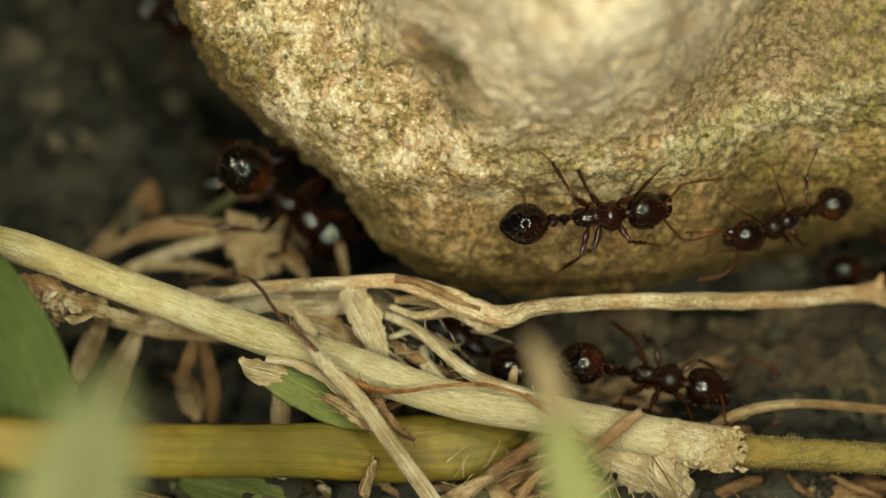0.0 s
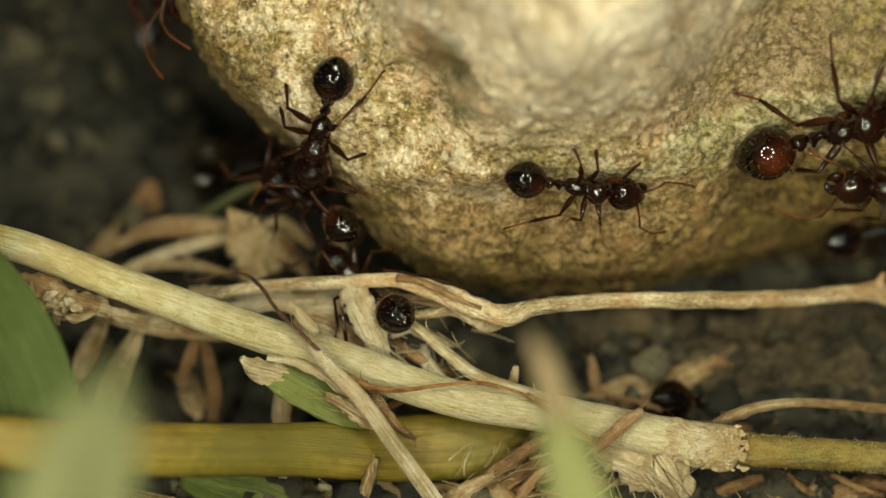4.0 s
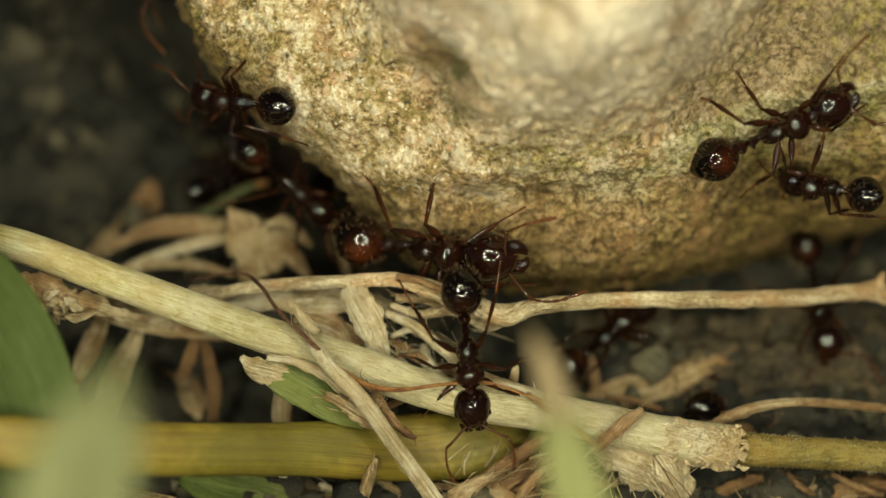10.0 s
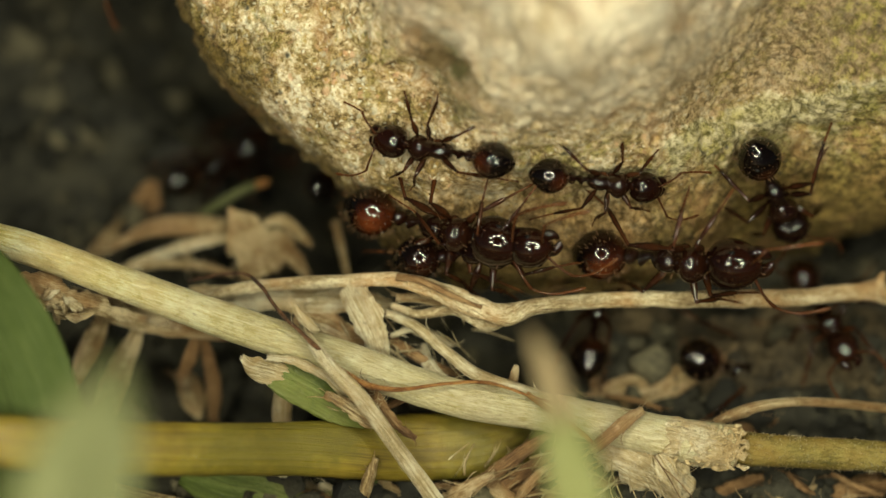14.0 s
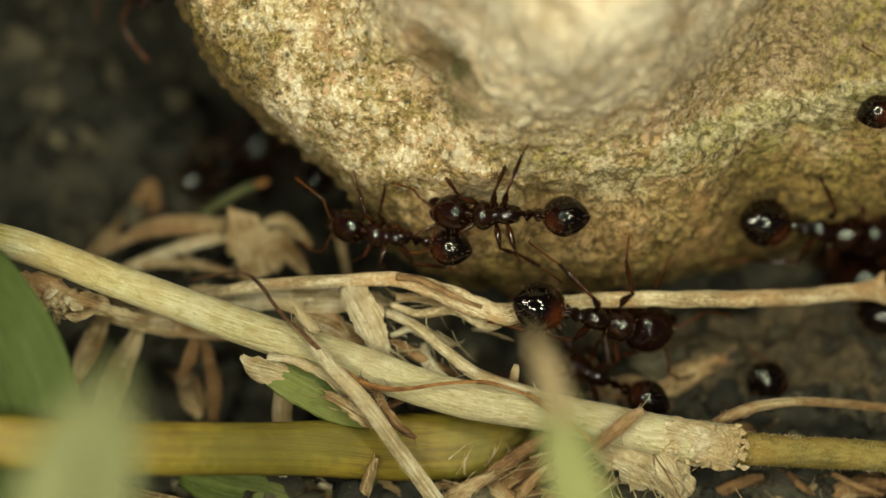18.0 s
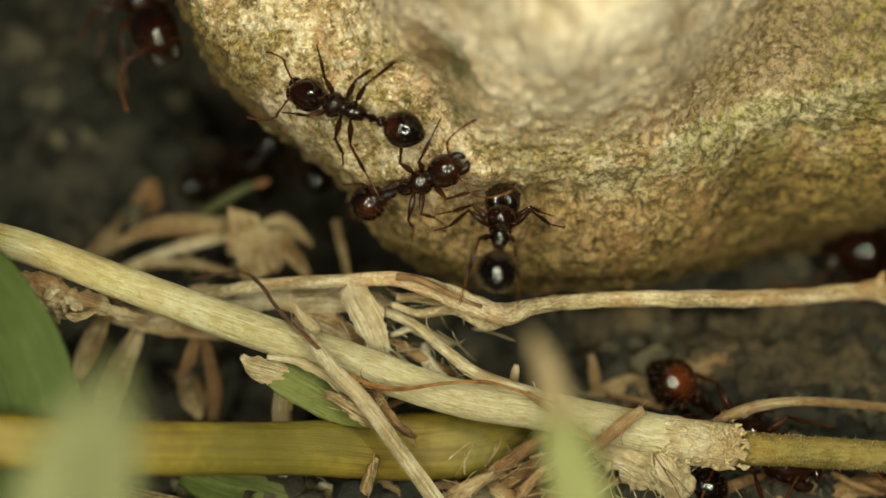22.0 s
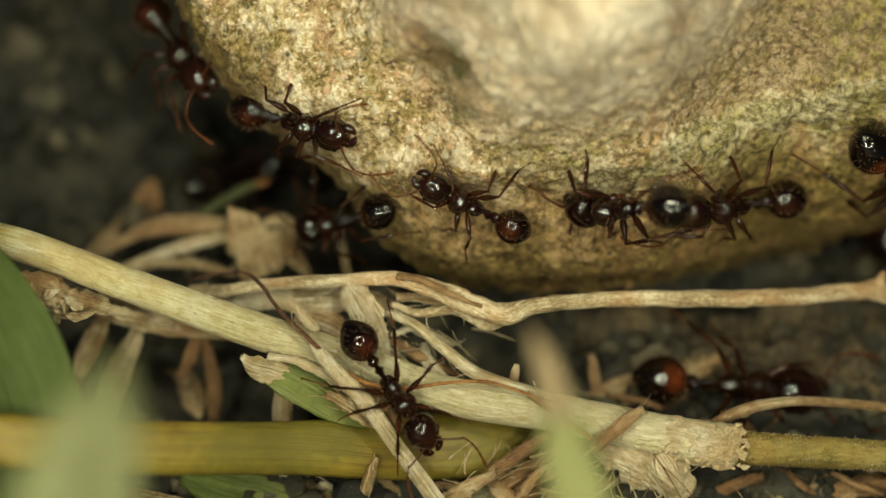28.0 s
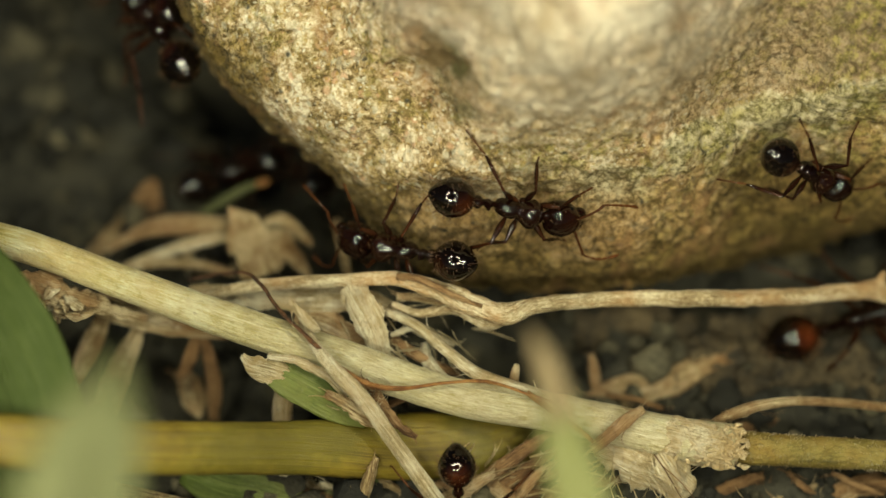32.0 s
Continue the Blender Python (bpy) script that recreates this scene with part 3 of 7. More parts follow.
def frayed(ob, pts, seed, count):
    """Fine fibres that peel off a dry piece."""
    rng = np.random.default_rng(700 + seed)
    line = spline(pts, 40)
    out = []
    for k in range(count):
        i = int(rng.choice((rng.integers(2, 38), rng.integers(0, 6), rng.integers(34, 39))))
        c, r = line[i, :3], max(line[i, 3], 0.03)
        d = line[min(i + 1, 39), :3] - line[max(i - 1, 0), :3]
        d = d / np.linalg.norm(d) * rng.choice((-1, 1))
        n = np.array((-d[1], d[0], 0)) * rng.choice((-1, 1))
        ln = rng.uniform(0.2, 0.75)
        a = c + n * r * rng.uniform(0.3, 0.95) + np.array((0, 0, r * 0.4))
        b = a + d * ln * 0.5 + n * ln * rng.uniform(0, 0.25) + np.array((0, 0, rng.uniform(0, 0.1)))
        e = b + d * ln * 0.5 * rng.uniform(0.2, 1) + n * ln * rng.uniform(-0.1, 0.5) + np.array((0, 0, rng.uniform(-0.1, 0.1)))
        t = rng.uniform(0.008, 0.02)
        out.append(tube_mesh([(*a, t), (*b, t), (*e, t * 0.4)], sides=4, rows=7, seed=k))
    P, f, uv = joined(out)
    linked("fringe", P, f, ob.data.materials[0], ob, "fine frayed fibres", uv)["kind"] = "stuff"


def dressed(ob, mat, pts, label, category, group, parent, seed, fray):
    if fray is None:
        fray = 12 if mat in (PALE, DRY, ROOT, RUSSET) and not parent else 0
    if fray:
        frayed(ob, pts, seed, fray)
    return ob if parent else tagged(ob, label, category, group, "thing")


def stalk(name, label, category, mat, pts, group="", parent=None, fray=None, **more):
    P, f, uv = tube_mesh(pts, **more)
    ob = linked(name, P, f, mat, parent, "", uv)
    return dressed(ob, mat, pts, label, category, group, parent, more["seed"], fray)


def leaf(name, label, category, mat, pts, group="", parent=None, fray=None, **more):
    P, f, uv = blade_mesh(pts, **more)
    ob = linked(name, P, f, mat, parent, "", uv)
    return dressed(ob, mat, pts, label, category, group, parent, more["seed"], fray)


def build_plants():
    # the long straw stem across the place, with its node and the olive stem that comes out of it
    main = stalk("straw", "long straw-yellow dry grass stem lying across the litter", "grass stem", STRAW,
                 [(-29.28, 0.02, -9, 0.508), (-20.13, 1.09, -1.5, 0.526), (-14.89, 0.21, 0.6, 0.551), (-11.09, -1.12, 0.6, 0.57), (-7.3, -2.51, 0.5, 0.609), (-3.5, -3.75, 0.4, 0.628), (0.3, -5.05, 0.35, 0.629), (4.12, -5.7, 0.3, 0.648), (7.54, -6.42, 0.4, 0.705), (9.76, -6.77, 0.3, 0.744)],
                 sides=40, rows=150, ribs=14, rib=0.012, wobble=0.02, seed=1)
    stalk("olive_stem", "", "", STEM_GREEN, [(9.28, -6.76, 0.2, 0.573), (11.77, -6.92, 0.1, 0.535), (15.04, -7.13, -0.2, 0.518), (19.71, -7.7, -1.2, 0.524), (26.93, -8.06, -2.6, 0.473)], parent=main, sides=28, rows=60, ribs=9, rib=0.01, seed=2)["label"] = "fuzzy olive-green stem"
    stalk("node", "", "", PALE, [(7.35, -6.4, 0.4, 0.686), (8.21, -6.55, 0.4, 0.724), (9.16, -6.71, 0.36, 0.762), (9.65, -6.77, 0.3, 0.686), (9.88, -6.79, 0.3, 0.553)], parent=main, sides=30, rows=40, wobble=0.13, seed=3)["label"] = "swollen scaly node"
    rng = np.random.default_rng(3)
    fuzz = []
    for k in range(620):
        x = rng.uniform(9.9, 15.6)
        c = (-6.78 - (x - 9.9) * 0.068, 0.2 - (x - 9.9) * 0.065)
        turn = rng.uniform(-0.25, math.pi + 0.25)
        out = 0.545 - (x - 9.9) * 0.008
        ln = rng.uniform(0.02, 0.07) if k % 12 else rng.uniform(0.08, 0.16)
        base = (x, c[0] + out * math.cos(turn), c[1] + out * math.sin(turn), 0.02)
        tip = (x + rng.uniform(-0.06, 0.06), c[0] + (out + ln) * math.cos(turn), c[1] + (out + ln) * math.sin(turn), 0.006)
        fuzz.append(tube_mesh([base, tip], sides=4, rows=2))
    P, f, uv = joined(fuzz)
    linked("fuzz", P, f, PALE, main, "short pale fuzz", uv)["kind"] = "stuff"
    for k in range(110):
        x, off = rng.uniform(7.4, 10.15), rng.uniform(-0.7, 0.7)
        if k % 4 == 0:
            x = rng.uniform(9.0, 10.1)
        a, ln = rng.normal() * 1.1, rng.uniform(0.06, 0.22)
        mid = (x, -6.55 - (x - 8.0) * 0.13 + off, 0.36 + math.sqrt(0.56 - off * off))
        step = (ln * math.cos(a), ln * math.sin(a))
        P, f, uv = blade_mesh([(mid[0] - step[0], mid[1] - step[1], mid[2] - 0.05, 0.02), (*mid, rng.uniform(0.05, 0.13)), (mid[0] + step[0], mid[1] + step[1], mid[2] + rng.uniform(-0.04, 0.1), 0.015)], lean=rng.uniform(-20, 20) - off * 45, curl=0.5, thick=0.025, cols=5, rows=7, ragged=0.4, seed=k)
        linked("scale", P, f, PALE, main, "", uv)

    # the yellow-brown sheath under it
    sheath = stalk("grass_culm", "thick yellow-brown grass culm lying under the straw stem", "grass sheath", SHEATH,
                   [(-24.86, -5.01, -1, 0.581), (-17.39, -5.81, 6.5, 0.707), (-13.85, -6.08, 6.5, 0.813), (-9.71, -6.49, 4.2, 0.855), (-5.34, -6.72, 1.4, 0.884), (-1.62, -6.84, -0.6, 1.118), (1.28, -6.79, -1.4, 1.089), (3.45, -6.56, -2.2, 0.785), (5.06, -6.5, -2.8, 0.474)], sides=44, rows=120, ribs=22, rib=0.018, flat=0.5, wobble=0.015, seed=4)

    # straw over the stem, rootlet, fragments
    stalk("dry_straw", "bent pale dry grass straw crossing over the stem", "dry straw", PALE, [(-4.99, -1.98, 0.4, 0.076), (-4.43, -3.08, 1.6, 0.169), (-3.81, -3.9, 2, 0.243), (-2.69, -5.07, 1.9, 0.281), (-1.58, -6.65, 1.6, 0.263), (-0.3, -8.45, 1, 0.284), (0.89, -10.39, -0.6, 0.27)], sides=14, ribs=5, rib=0.05, flat=0.7, rows=60, seed=5)
    stalk("rootlet", "thin dark brown curved rootlet over the straw stem", "rootlet", BARK, [(-8.94, -1.16, -2.5, 0.044), (-7.06, -0.89, -1.2, 0.051), (-6.22, -1.28, 0.2, 0.065), (-5.49, -2.16, 1.4, 0.071), (-4.47, -3.07, 1.9, 0.071), (-3.54, -4, 1.9, 0.071)], sides=10, rows=60, wobble=0.28, seed=6)
    stalk("tip", "", "", ORANGE, [(-3.63, -3.91, 1.9, 0.094), (-2.61, -4.54, 1.7, 0.094), (-1.48, -4.74, 1.5, 0.085), (-0.08, -4.57, 1.4, 0.066), (1.43, -4.52, 1.3, 0.057), (2.94, -5, 1.2, 0.047), (3.8, -5.27, 1.1, 0.038)], parent=bpy.data.objects["rootlet"], sides=9, rows=50, wobble=0.2, seed=66)["label"] = "reddish thin tip"
    stalk("straw_chip", "small pale splinter of straw standing on the stem", "straw", PALE, [(-5.12, -1.77, 2, 0.075), (-4.75, -2.26, 1.9, 0.168), (-4.35, -2.66, 1.7, 0.188), (-4.17, -2.83, 1.6, 0.075)], sides=9, rows=16, flat=0.6, wobble=0.1, seed=7)
    chip = leaf("grass_scrap", "green torn grass blade fragment with a bleached ragged end", "leaf fragment", GREEN, [(-6.1, -3.99, 0.9, 0.416), (-5.37, -4.29, 1, 0.624), (-4.43, -4.79, 0.9, 0.681), (-3.49, -5.33, 0.7, 0.626), (-2.55, -5.73, 0.5, 0.418)], lean=14, curl=0.3, cols=17, rows=30, ragged=0.05, seed=8)
    leaf("bleached_end", "", "", PALE, [(-6.82, -3.66, 0.8, 0.095), (-6.5, -3.91, 1, 0.303), (-5.97, -4.04, 1.1, 0.51), (-5.52, -4.18, 1.05, 0.51), (-5.22, -4.29, 0.95, 0.227)], parent=chip, lean=10, curl=0.5, cols=11, rows=24, ragged=0.35, seed=9)["label"] = "bleached ragged end"
    leaf("pale_edge", "", "", PALE, [(-5.93, -3.68, 1.15, 0.132), (-4.98, -3.79, 1.25, 0.17), (-4.04, -4.28, 1.2, 0.151), (-3.25, -5.01, 1, 0.113)], parent=chip, lean=10, cols=7, rows=22, ragged=0.3, seed=10)["label"] = "pale curled edge"
    leaf("straw_shred", "ragged pale pink-brown shred of straw", "straw", DRY, [(-3.99, -4.91, 1.4, 0.113), (-3.42, -5.21, 1.5, 0.263), (-2.71, -5.66, 1.4, 0.226), (-2.19, -5.95, 1.1, 0.132)], cols=7, rows=18, ragged=0.4, seed=11)
    leaf("straw_shred", "ragged grey-brown shred of straw", "straw", RUSSET, [(-2.72, -4.52, 1, 0.132), (-2.11, -5.19, 1.2, 0.189), (-1.58, -5.92, 1.2, 0.17), (-0.93, -6.4, 1.1, 0.076)], cols=7, rows=20, ragged=0.4, seed=12)
    stalk("dry_straw", "upright bleached dry straw behind the sheath", "dry straw", PALE, [(-5.46, -4.63, -1, 0.31), (-5.55, -5.61, -1.2, 0.349), (-5.52, -6.78, -1.3, 0.35), (-5.44, -7.92, -1, 0.348), (-5.52, -10.02, -0.8, 0.328)], sides=14, ribs=5, rib=0.06, flat=0.6, seed=13)

    # the root along the foot of the stone
    root = stalk("root", "long tan root lying along the foot of the stone", "root", ROOT,
                 [(-9.61, -2.36, -3.2, 0.179), (-7.89, -1.64, -1.8, 0.195), (-5.88, -1.3, -0.9, 0.213), (-3.54, -1.17, -0.4, 0.231), (-1.8, -1.09, -0.2, 0.249), (-0.46, -1.4, -0.1, 0.306), (0.88, -1.95, 0, 0.364), (2.03, -2.31, 0.1, 0.382), (2.89, -2.05, -0.1, 0.287), (4.34, -1.88, -0.4, 0.269), (6.49, -1.78, -0.8, 0.27), (9.04, -1.79, -1.2, 0.291), (12.04, -1.74, -1.8, 0.293), (14.09, -1.57, -2.4, 0.295), (15.08, -1.54, -2.7, 0.355), (15.96, -1.76, -3, 0.337), (20.58, -2.01, -5, 0.324), (25.45, -1.65, -8, 0.293)],
                 sides=18, rows=150, wobble=0.13, seed=14)
    stalk("side_root", "", "", ROOT, [(2.32, -2.28, 0, 0.191), (1.46, -2.67, -0.4, 0.173), (0.31, -2.14, -0.6, 0.173), (-0.85, -2.3, -0.8, 0.155), (-1.82, -2.01, -1, 0.136)], parent=root, sides=10, wobble=0.15, seed=15)
    stalk("side_root", "", "", ROOT, [(15.08, -1.6, -2.7, 0.237), (15.22, -1.16, -2.6, 0.158), (15.36, -0.89, -2.7, 0.079)], parent=root, sides=9, wobble=0.2, seed=16)
    stalk("bark_strip", "", "", RUSSET, [(-1.61, -1.01, 0.1, 0.134), (-0.84, -1.12, 0.3, 0.133), (0.3, -1.66, 0.4, 0.114), (1.26, -2.04, 0.4, 0.076)], parent=root, sides=8, wobble=0.2, seed=17)["label"] = "reddish bark strip"

    # bleached sheaths between stone and stem
    leaf("grass_husk", "grey-white flattened dead grass sheath", "dead grass", PALE, [(-8.95, -1.56, -2.6, 0.276), (-6.92, -1.74, -1.8, 0.391), (-4.94, -1.77, -1.4, 0.467), (-3.19, -1.81, -1.3, 0.427), (-1.83, -2.09, -1.6, 0.273)], lean=8, curl=0.3, cols=13, rows=36, ragged=0.12, seed=18)
    leaf("grass_husk", "white shredded grass sheath over the root", "dead grass", PALE, [(-3.3, -1.29, -0.3, 0.499), (-2.91, -1.99, 0, 0.574), (-2.47, -2.85, 0, 0.536), (-2.15, -3.83, -0.4, 0.308)], lean=-12, curl=0.5, cols=15, rows=26, ragged=0.2, seed=19)
    leaf("grass_husk", "tan folded dead grass sheath", "dead grass", DRY, [(-5.14, -2.32, -1.5, 0.312), (-4.15, -2.54, -1.2, 0.427), (-3.18, -3.08, -1.1, 0.349), (-2.41, -3.87, -1.3, 0.194)], lean=20, cols=11, rows=24, ragged=0.2, seed=20)
    group = "loose straws"
    say = "thin pale dry straw in the litter"
    stalk("dry_straw", say, "dry straw", PALE, [(-2, -2.22, -0.6, 0.135), (-0.94, -2.7, -0.1, 0.172), (0.11, -3.57, 0.2, 0.191), (1.16, -4.33, 0.3, 0.21), (2.78, -4.84, 0.3, 0.153), (3.94, -5.18, 0, 0.096)], group, sides=10, ribs=4, rib=0.08, seed=21)
    stalk("dry_straw", say, "dry straw", PALE, [(-1.82, -3.04, -1, 0.097), (-1.04, -2.79, -0.6, 0.116), (-0.27, -3.07, -0.8, 0.097), (0.31, -3.38, -1.2, 0.078)], group, sides=8, seed=22)
    stalk("dry_straw", "short reddish dry straw in the litter", "dry straw", RUSSET, [(-1.82, -3.18, -1.2, 0.175), (-1.04, -3.69, -0.9, 0.213), (-0.17, -4.13, -0.8, 0.174), (0.5, -4.39, -0.9, 0.116)], group, sides=9, wobble=0.1, seed=23)
    stalk("dry_straw", say, "dry straw", DRY, [(-3.57, -3.32, -1.2, 0.116), (-2.59, -3.19, -0.9, 0.174), (-1.82, -3.31, -1, 0.116)], group, sides=8, seed=24)
    stalk("dry_straw", say, "dry straw", PALE, [(-0.7, -3.32, -1.2, 0.097), (-0.62, -3.84, -0.8, 0.232), (-0.23, -4.37, -0.5, 0.231), (0.31, -4.67, -0.4, 0.115)], group, sides=9, flat=0.5, seed=25)
    stalk("dry_straw", "small twisted tan straw beside the hole", "dry straw", DRY, [(2.27, -4.99, -0.6, 0.173), (2.34, -4.63, -0.3, 0.173), (2.39, -4.27, -0.1, 0.153), (2.43, -4, 0, 0.096)], group, fray=0, sides=8, wobble=0.12, seed=26)
    stalk("dry_straw", say, "dry straw", DRY, [(-1.63, -1.72, -1, 0.136), (-0.46, -1.82, -0.8, 0.155), (0.89, -2.3, -0.7, 0.116)], group, sides=8, seed=27)
    stalk("dry_straw", "thin brown dry straw under the stem", "dry straw", RUSSET, [(-2.39, -5.66, -0.6, 0.096), (-1.61, -5.26, -0.3, 0.134), (-0.84, -4.93, -0.2, 0.077)], group, sides=8, seed=28)
    stalk("dry_straw", "slim upright grey straw against the dark hollow", "dry straw", DRY, [(-3.98, 0.94, -6.2, 0.123), (-3.71, 0.02, -5.5, 0.163), (-3.45, -0.98, -4.2, 0.141), (-3.34, -1.57, -3.2, 0.099)], group, sides=8, seed=29)

    curls = []
    for k in range(12):
        x, y, z, a = -2.6 + rng.uniform(0, 0.75), -4.75 - rng.uniform(0, 0.3), 0.9 + rng.uniform(0, 0.3), rng.uniform(-2.2, -0.8)
        pts = [(x + 0.17 * s * math.cos(a + 0.9 * s), y + 0.17 * s * math.sin(a + 0.9 * s), z + 0.05 * s, 0.014 - 0.003 * s) for s in range(4)]
        curls.append(tube_mesh(pts, sides=4, rows=10, seed=k))
    P, f, uv = joined(curls)
    linked("root_hair", P, f, PALE, bpy.data.objects["rootlet"], "fine white curled root hairs", uv)["kind"] = "stuff"
    tangle = []
    for k in range(150):
        zone = k % 3 if k < 75 else k % 2
        cx, cy, cw, spin = ((-1.9, -2.9, -0.7, -0.75), (2.9, -7.7, -0.2, 0.6), (7.0, -7.7, 0.2, -0.8))[zone]
        x, y = cx + rng.normal() * (1.5, 1.6, 1.0)[zone], cy + rng.normal() * (0.75, 0.45, 0.4)[zone]
        a, ln = spin + rng.normal() * (0.5, 0.5, 1.2)[zone], rng.uniform(0.4, 1.7)
        z = cw + rng.uniform(-0.8, 0.3)
        bend = rng.uniform(-0.35, 0.35)
        r = rng.choice((0.015, 0.025, 0.04))
        tangle.append(tube_mesh([(x, y, z, r), (x + ln * 0.5 * math.cos(a), y + ln * 0.5 * math.sin(a) + bend * 0.4, z + rng.uniform(-0.1, 0.25), r), (x + ln * math.cos(a + bend), y + ln * math.sin(a + bend), z - 0.1, r * 0.5)], sides=5, rows=9, wobble=0.2, seed=k))
    P, f, uv = joined(tangle)
    tagged(linked("plant_fibres", P, f, PALE, None, "", uv), "tangle of fine pale plant fibres in the litter", "plant fibres", kind="stuff")

    # dead leaves in the hollow beside the stone
    star = leaf("leaf_litter", "pale tan crumpled dead leaf with a forked edge", "dead leaf", DRY, [(-7.68, 1.43, -4.6, 0.081), (-7.24, 0.73, -4.6, 0.605), (-6.79, -0.08, -4.8, 0.93), (-6.4, -1.03, -5, 0.81)], lean=10, curl=0.35, cols=13, rows=26, ragged=0.3, seed=30)
    leaf("leaf_lobe", "", "", DRY, [(-6.95, 0.02, -4.8, 0.445), (-6.06, 0.22, -5, 0.527), (-5.37, -0.35, -5.4, 0.346), (-4.88, -1.1, -5.8, 0.102)], parent=star, lean=15, cols=9, rows=20, ragged=0.2, seed=31)
    leaf("leaf_lobe", "", "", DRY, [(-6.48, 0.87, -5.2, 0.142), (-5.78, 0.94, -5.4, 0.224), (-5.08, 0.33, -5.7, 0.184), (-4.79, 0.02, -5.9, 0.061)], parent=star, cols=7, rows=16, seed=32)
    leaf("dead_grass", "broad faded curved dead grass blade", "dead grass", DRY, [(-12.5, -0.2, -6.8, 0.08), (-10.88, 0.66, -6.2, 0.30), (-9.4, 0.86, -6.0, 0.38), (-7.7, 0.80, -5.6, 0.30)], lean=15, curl=0.4, cols=9, rows=26, seed=33)
    leaf("dead_grass", "narrow bleached dead grass blade", "dead grass", PALE, [(-12.4, -1.25, -6.2, 0.10), (-11.37, -0.72, -5.6, 0.20), (-9.92, -0.14, -5.5, 0.22), (-8.6, 0.25, -5.4, 0.23), (-7.4, 0.45, -5.3, 0.16)], lean=10, curl=0.4, cols=9, rows=26, seed=133)
    stalk("dry_straw", say, "dry straw", DRY, [(-11.65, -0.84, -6, 0.143), (-10.25, -0.59, -5.4, 0.183), (-8.79, -0.67, -5, 0.182), (-7.52, -0.99, -4.8, 0.121)], group, sides=8, seed=34)
    stalk("dry_straw", say, "dry straw", PALE, [(-9.55, 0.23, -6.4, 0.123), (-9.36, -0.29, -6.2, 0.185), (-9.2, -0.8, -6, 0.123)], group, sides=8, seed=35)
    sprig = stalk("grass_sprig", "short faded green grass sprig in the hollow", "grass", PALE_GREEN, [(-9.52, 0.82, -8.2, 0.147), (-8.44, 1.52, -7.8, 0.188), (-7.36, 2.14, -7.4, 0.166), (-6.68, 2.34, -7.2, 0.125)], sides=9, seed=36)
    stalk("tip", "", "", ORANGE, [(-6.9, 2.27, -7.22, 0.15), (-6.6, 2.37, -7.18, 0.17), (-6.42, 2.42, -7.15, 0.08)], parent=sprig, sides=8, wobble=0.2, seed=136)["label"] = "withered orange tip"
    leaf("leaf_litter", "upright brown dead leaf tip on soil", "dead leaf", RUSSET, [(-11.9, 0.77, -9.6, 0.256), (-11.32, 1.4, -9.2, 0.551), (-11.04, 2.03, -9, 0.423), (-10.89, 2.51, -8.8, 0.106)], cols=9, rows=18, ragged=0.2, seed=37)
    leaf("dead_grass", "faded dead grass blade on the soil", "dead grass", DRY, [(-13.27, -0.61, -8, 0.209), (-12.46, 0.34, -8.2, 0.315), (-11.99, 0.97, -8.6, 0.169)], cols=7, rows=16, seed=39)

    # under the stem
    torn = leaf("torn_husk", "ragged tan torn husk under the straw stem", "dead leaf", DRY, [(-15.35, -1.13, 0.2, 0.229), (-14.15, -1.35, 0.5, 0.418), (-13.2, -1.65, 0.5, 0.571), (-12.31, -1.89, 0.1, 0.497), (-11.35, -2.2, -0.6, 0.308), (-10.17, -2.5, -1.2, 0.155)], lean=-15, curl=0.5, cols=13, rows=34, ragged=0.5, seed=40)
    leaf("torn_strip", "", "", DRY, [(-13.37, -1.71, -0.6, 0.154), (-13.2, -2.19, -0.5, 0.25), (-13.16, -2.64, -0.5, 0.077)], parent=torn, cols=7, rows=14, ragged=0.3, seed=41)
    leaf("torn_strip", "", "", PALE, [(-14.36, -1.67, -0.5, 0.135), (-14.07, -2.06, -0.4, 0.173), (-13.36, -2, -0.5, 0.135), (-12.6, -1.71, -0.6, 0.077)], parent=torn, cols=7, rows=14, ragged=0.3, seed=42)
    for k in range(26):
        x, y = rng.uniform(-15.2, -12.2), 0
        y = -1.45 - (x + 15.2) * 0.22 + float(np.clip(rng.normal() * 0.2, -0.3, 0.3))
        a, ln, z = rng.normal() * 0.9 - 0.3, rng.uniform(0.15, 0.55), 0.7 + rng.uniform(-0.4, 0.3)
        c, q = ln * math.cos(a), ln * math.sin(a)
        P, f, uv = blade_mesh([(x - c, y - q, z - 0.1, 0.03), (x, y, z, rng.uniform(0.08, 0.24)), (x + c, y + q, z + rng.uniform(-0.2, 0.2), 0.03)], lean=rng.uniform(-45, 45), curl=0.6, thick=0.04, cols=7, rows=11, ragged=0.55, seed=300 + k)
        linked("flake", P, f, (DRY, PALE, DRY)[k % 3], torn, "", uv)
    leaf("dead_grass", "wide brown withered grass blade under the stem", "dead grass", DRY, [(-13.62, -1.55, -2.2, 0.275), (-11.83, -2.1, -2, 0.431), (-9.87, -2.62, -2, 0.47), (-8.33, -2.93, -2.3, 0.354), (-7, -3.14, -2.8, 0.158)], lean=-10, curl=0.4, cols=11, rows=34, ragged=0.15, seed=43)
    say2 = "withered brown grass blade hanging into the dark"
    leaf("dead_grass", say2, "dead grass", DRY, [(-11.81, -2.35, -2.6, 0.237), (-12.36, -3.35, -3, 0.396), (-12.85, -4.36, -3.4, 0.358), (-13.27, -5.18, -3.8, 0.16)], "withered blades", lean=10, curl=0.4, cols=9, rows=22, ragged=0.12, seed=44)
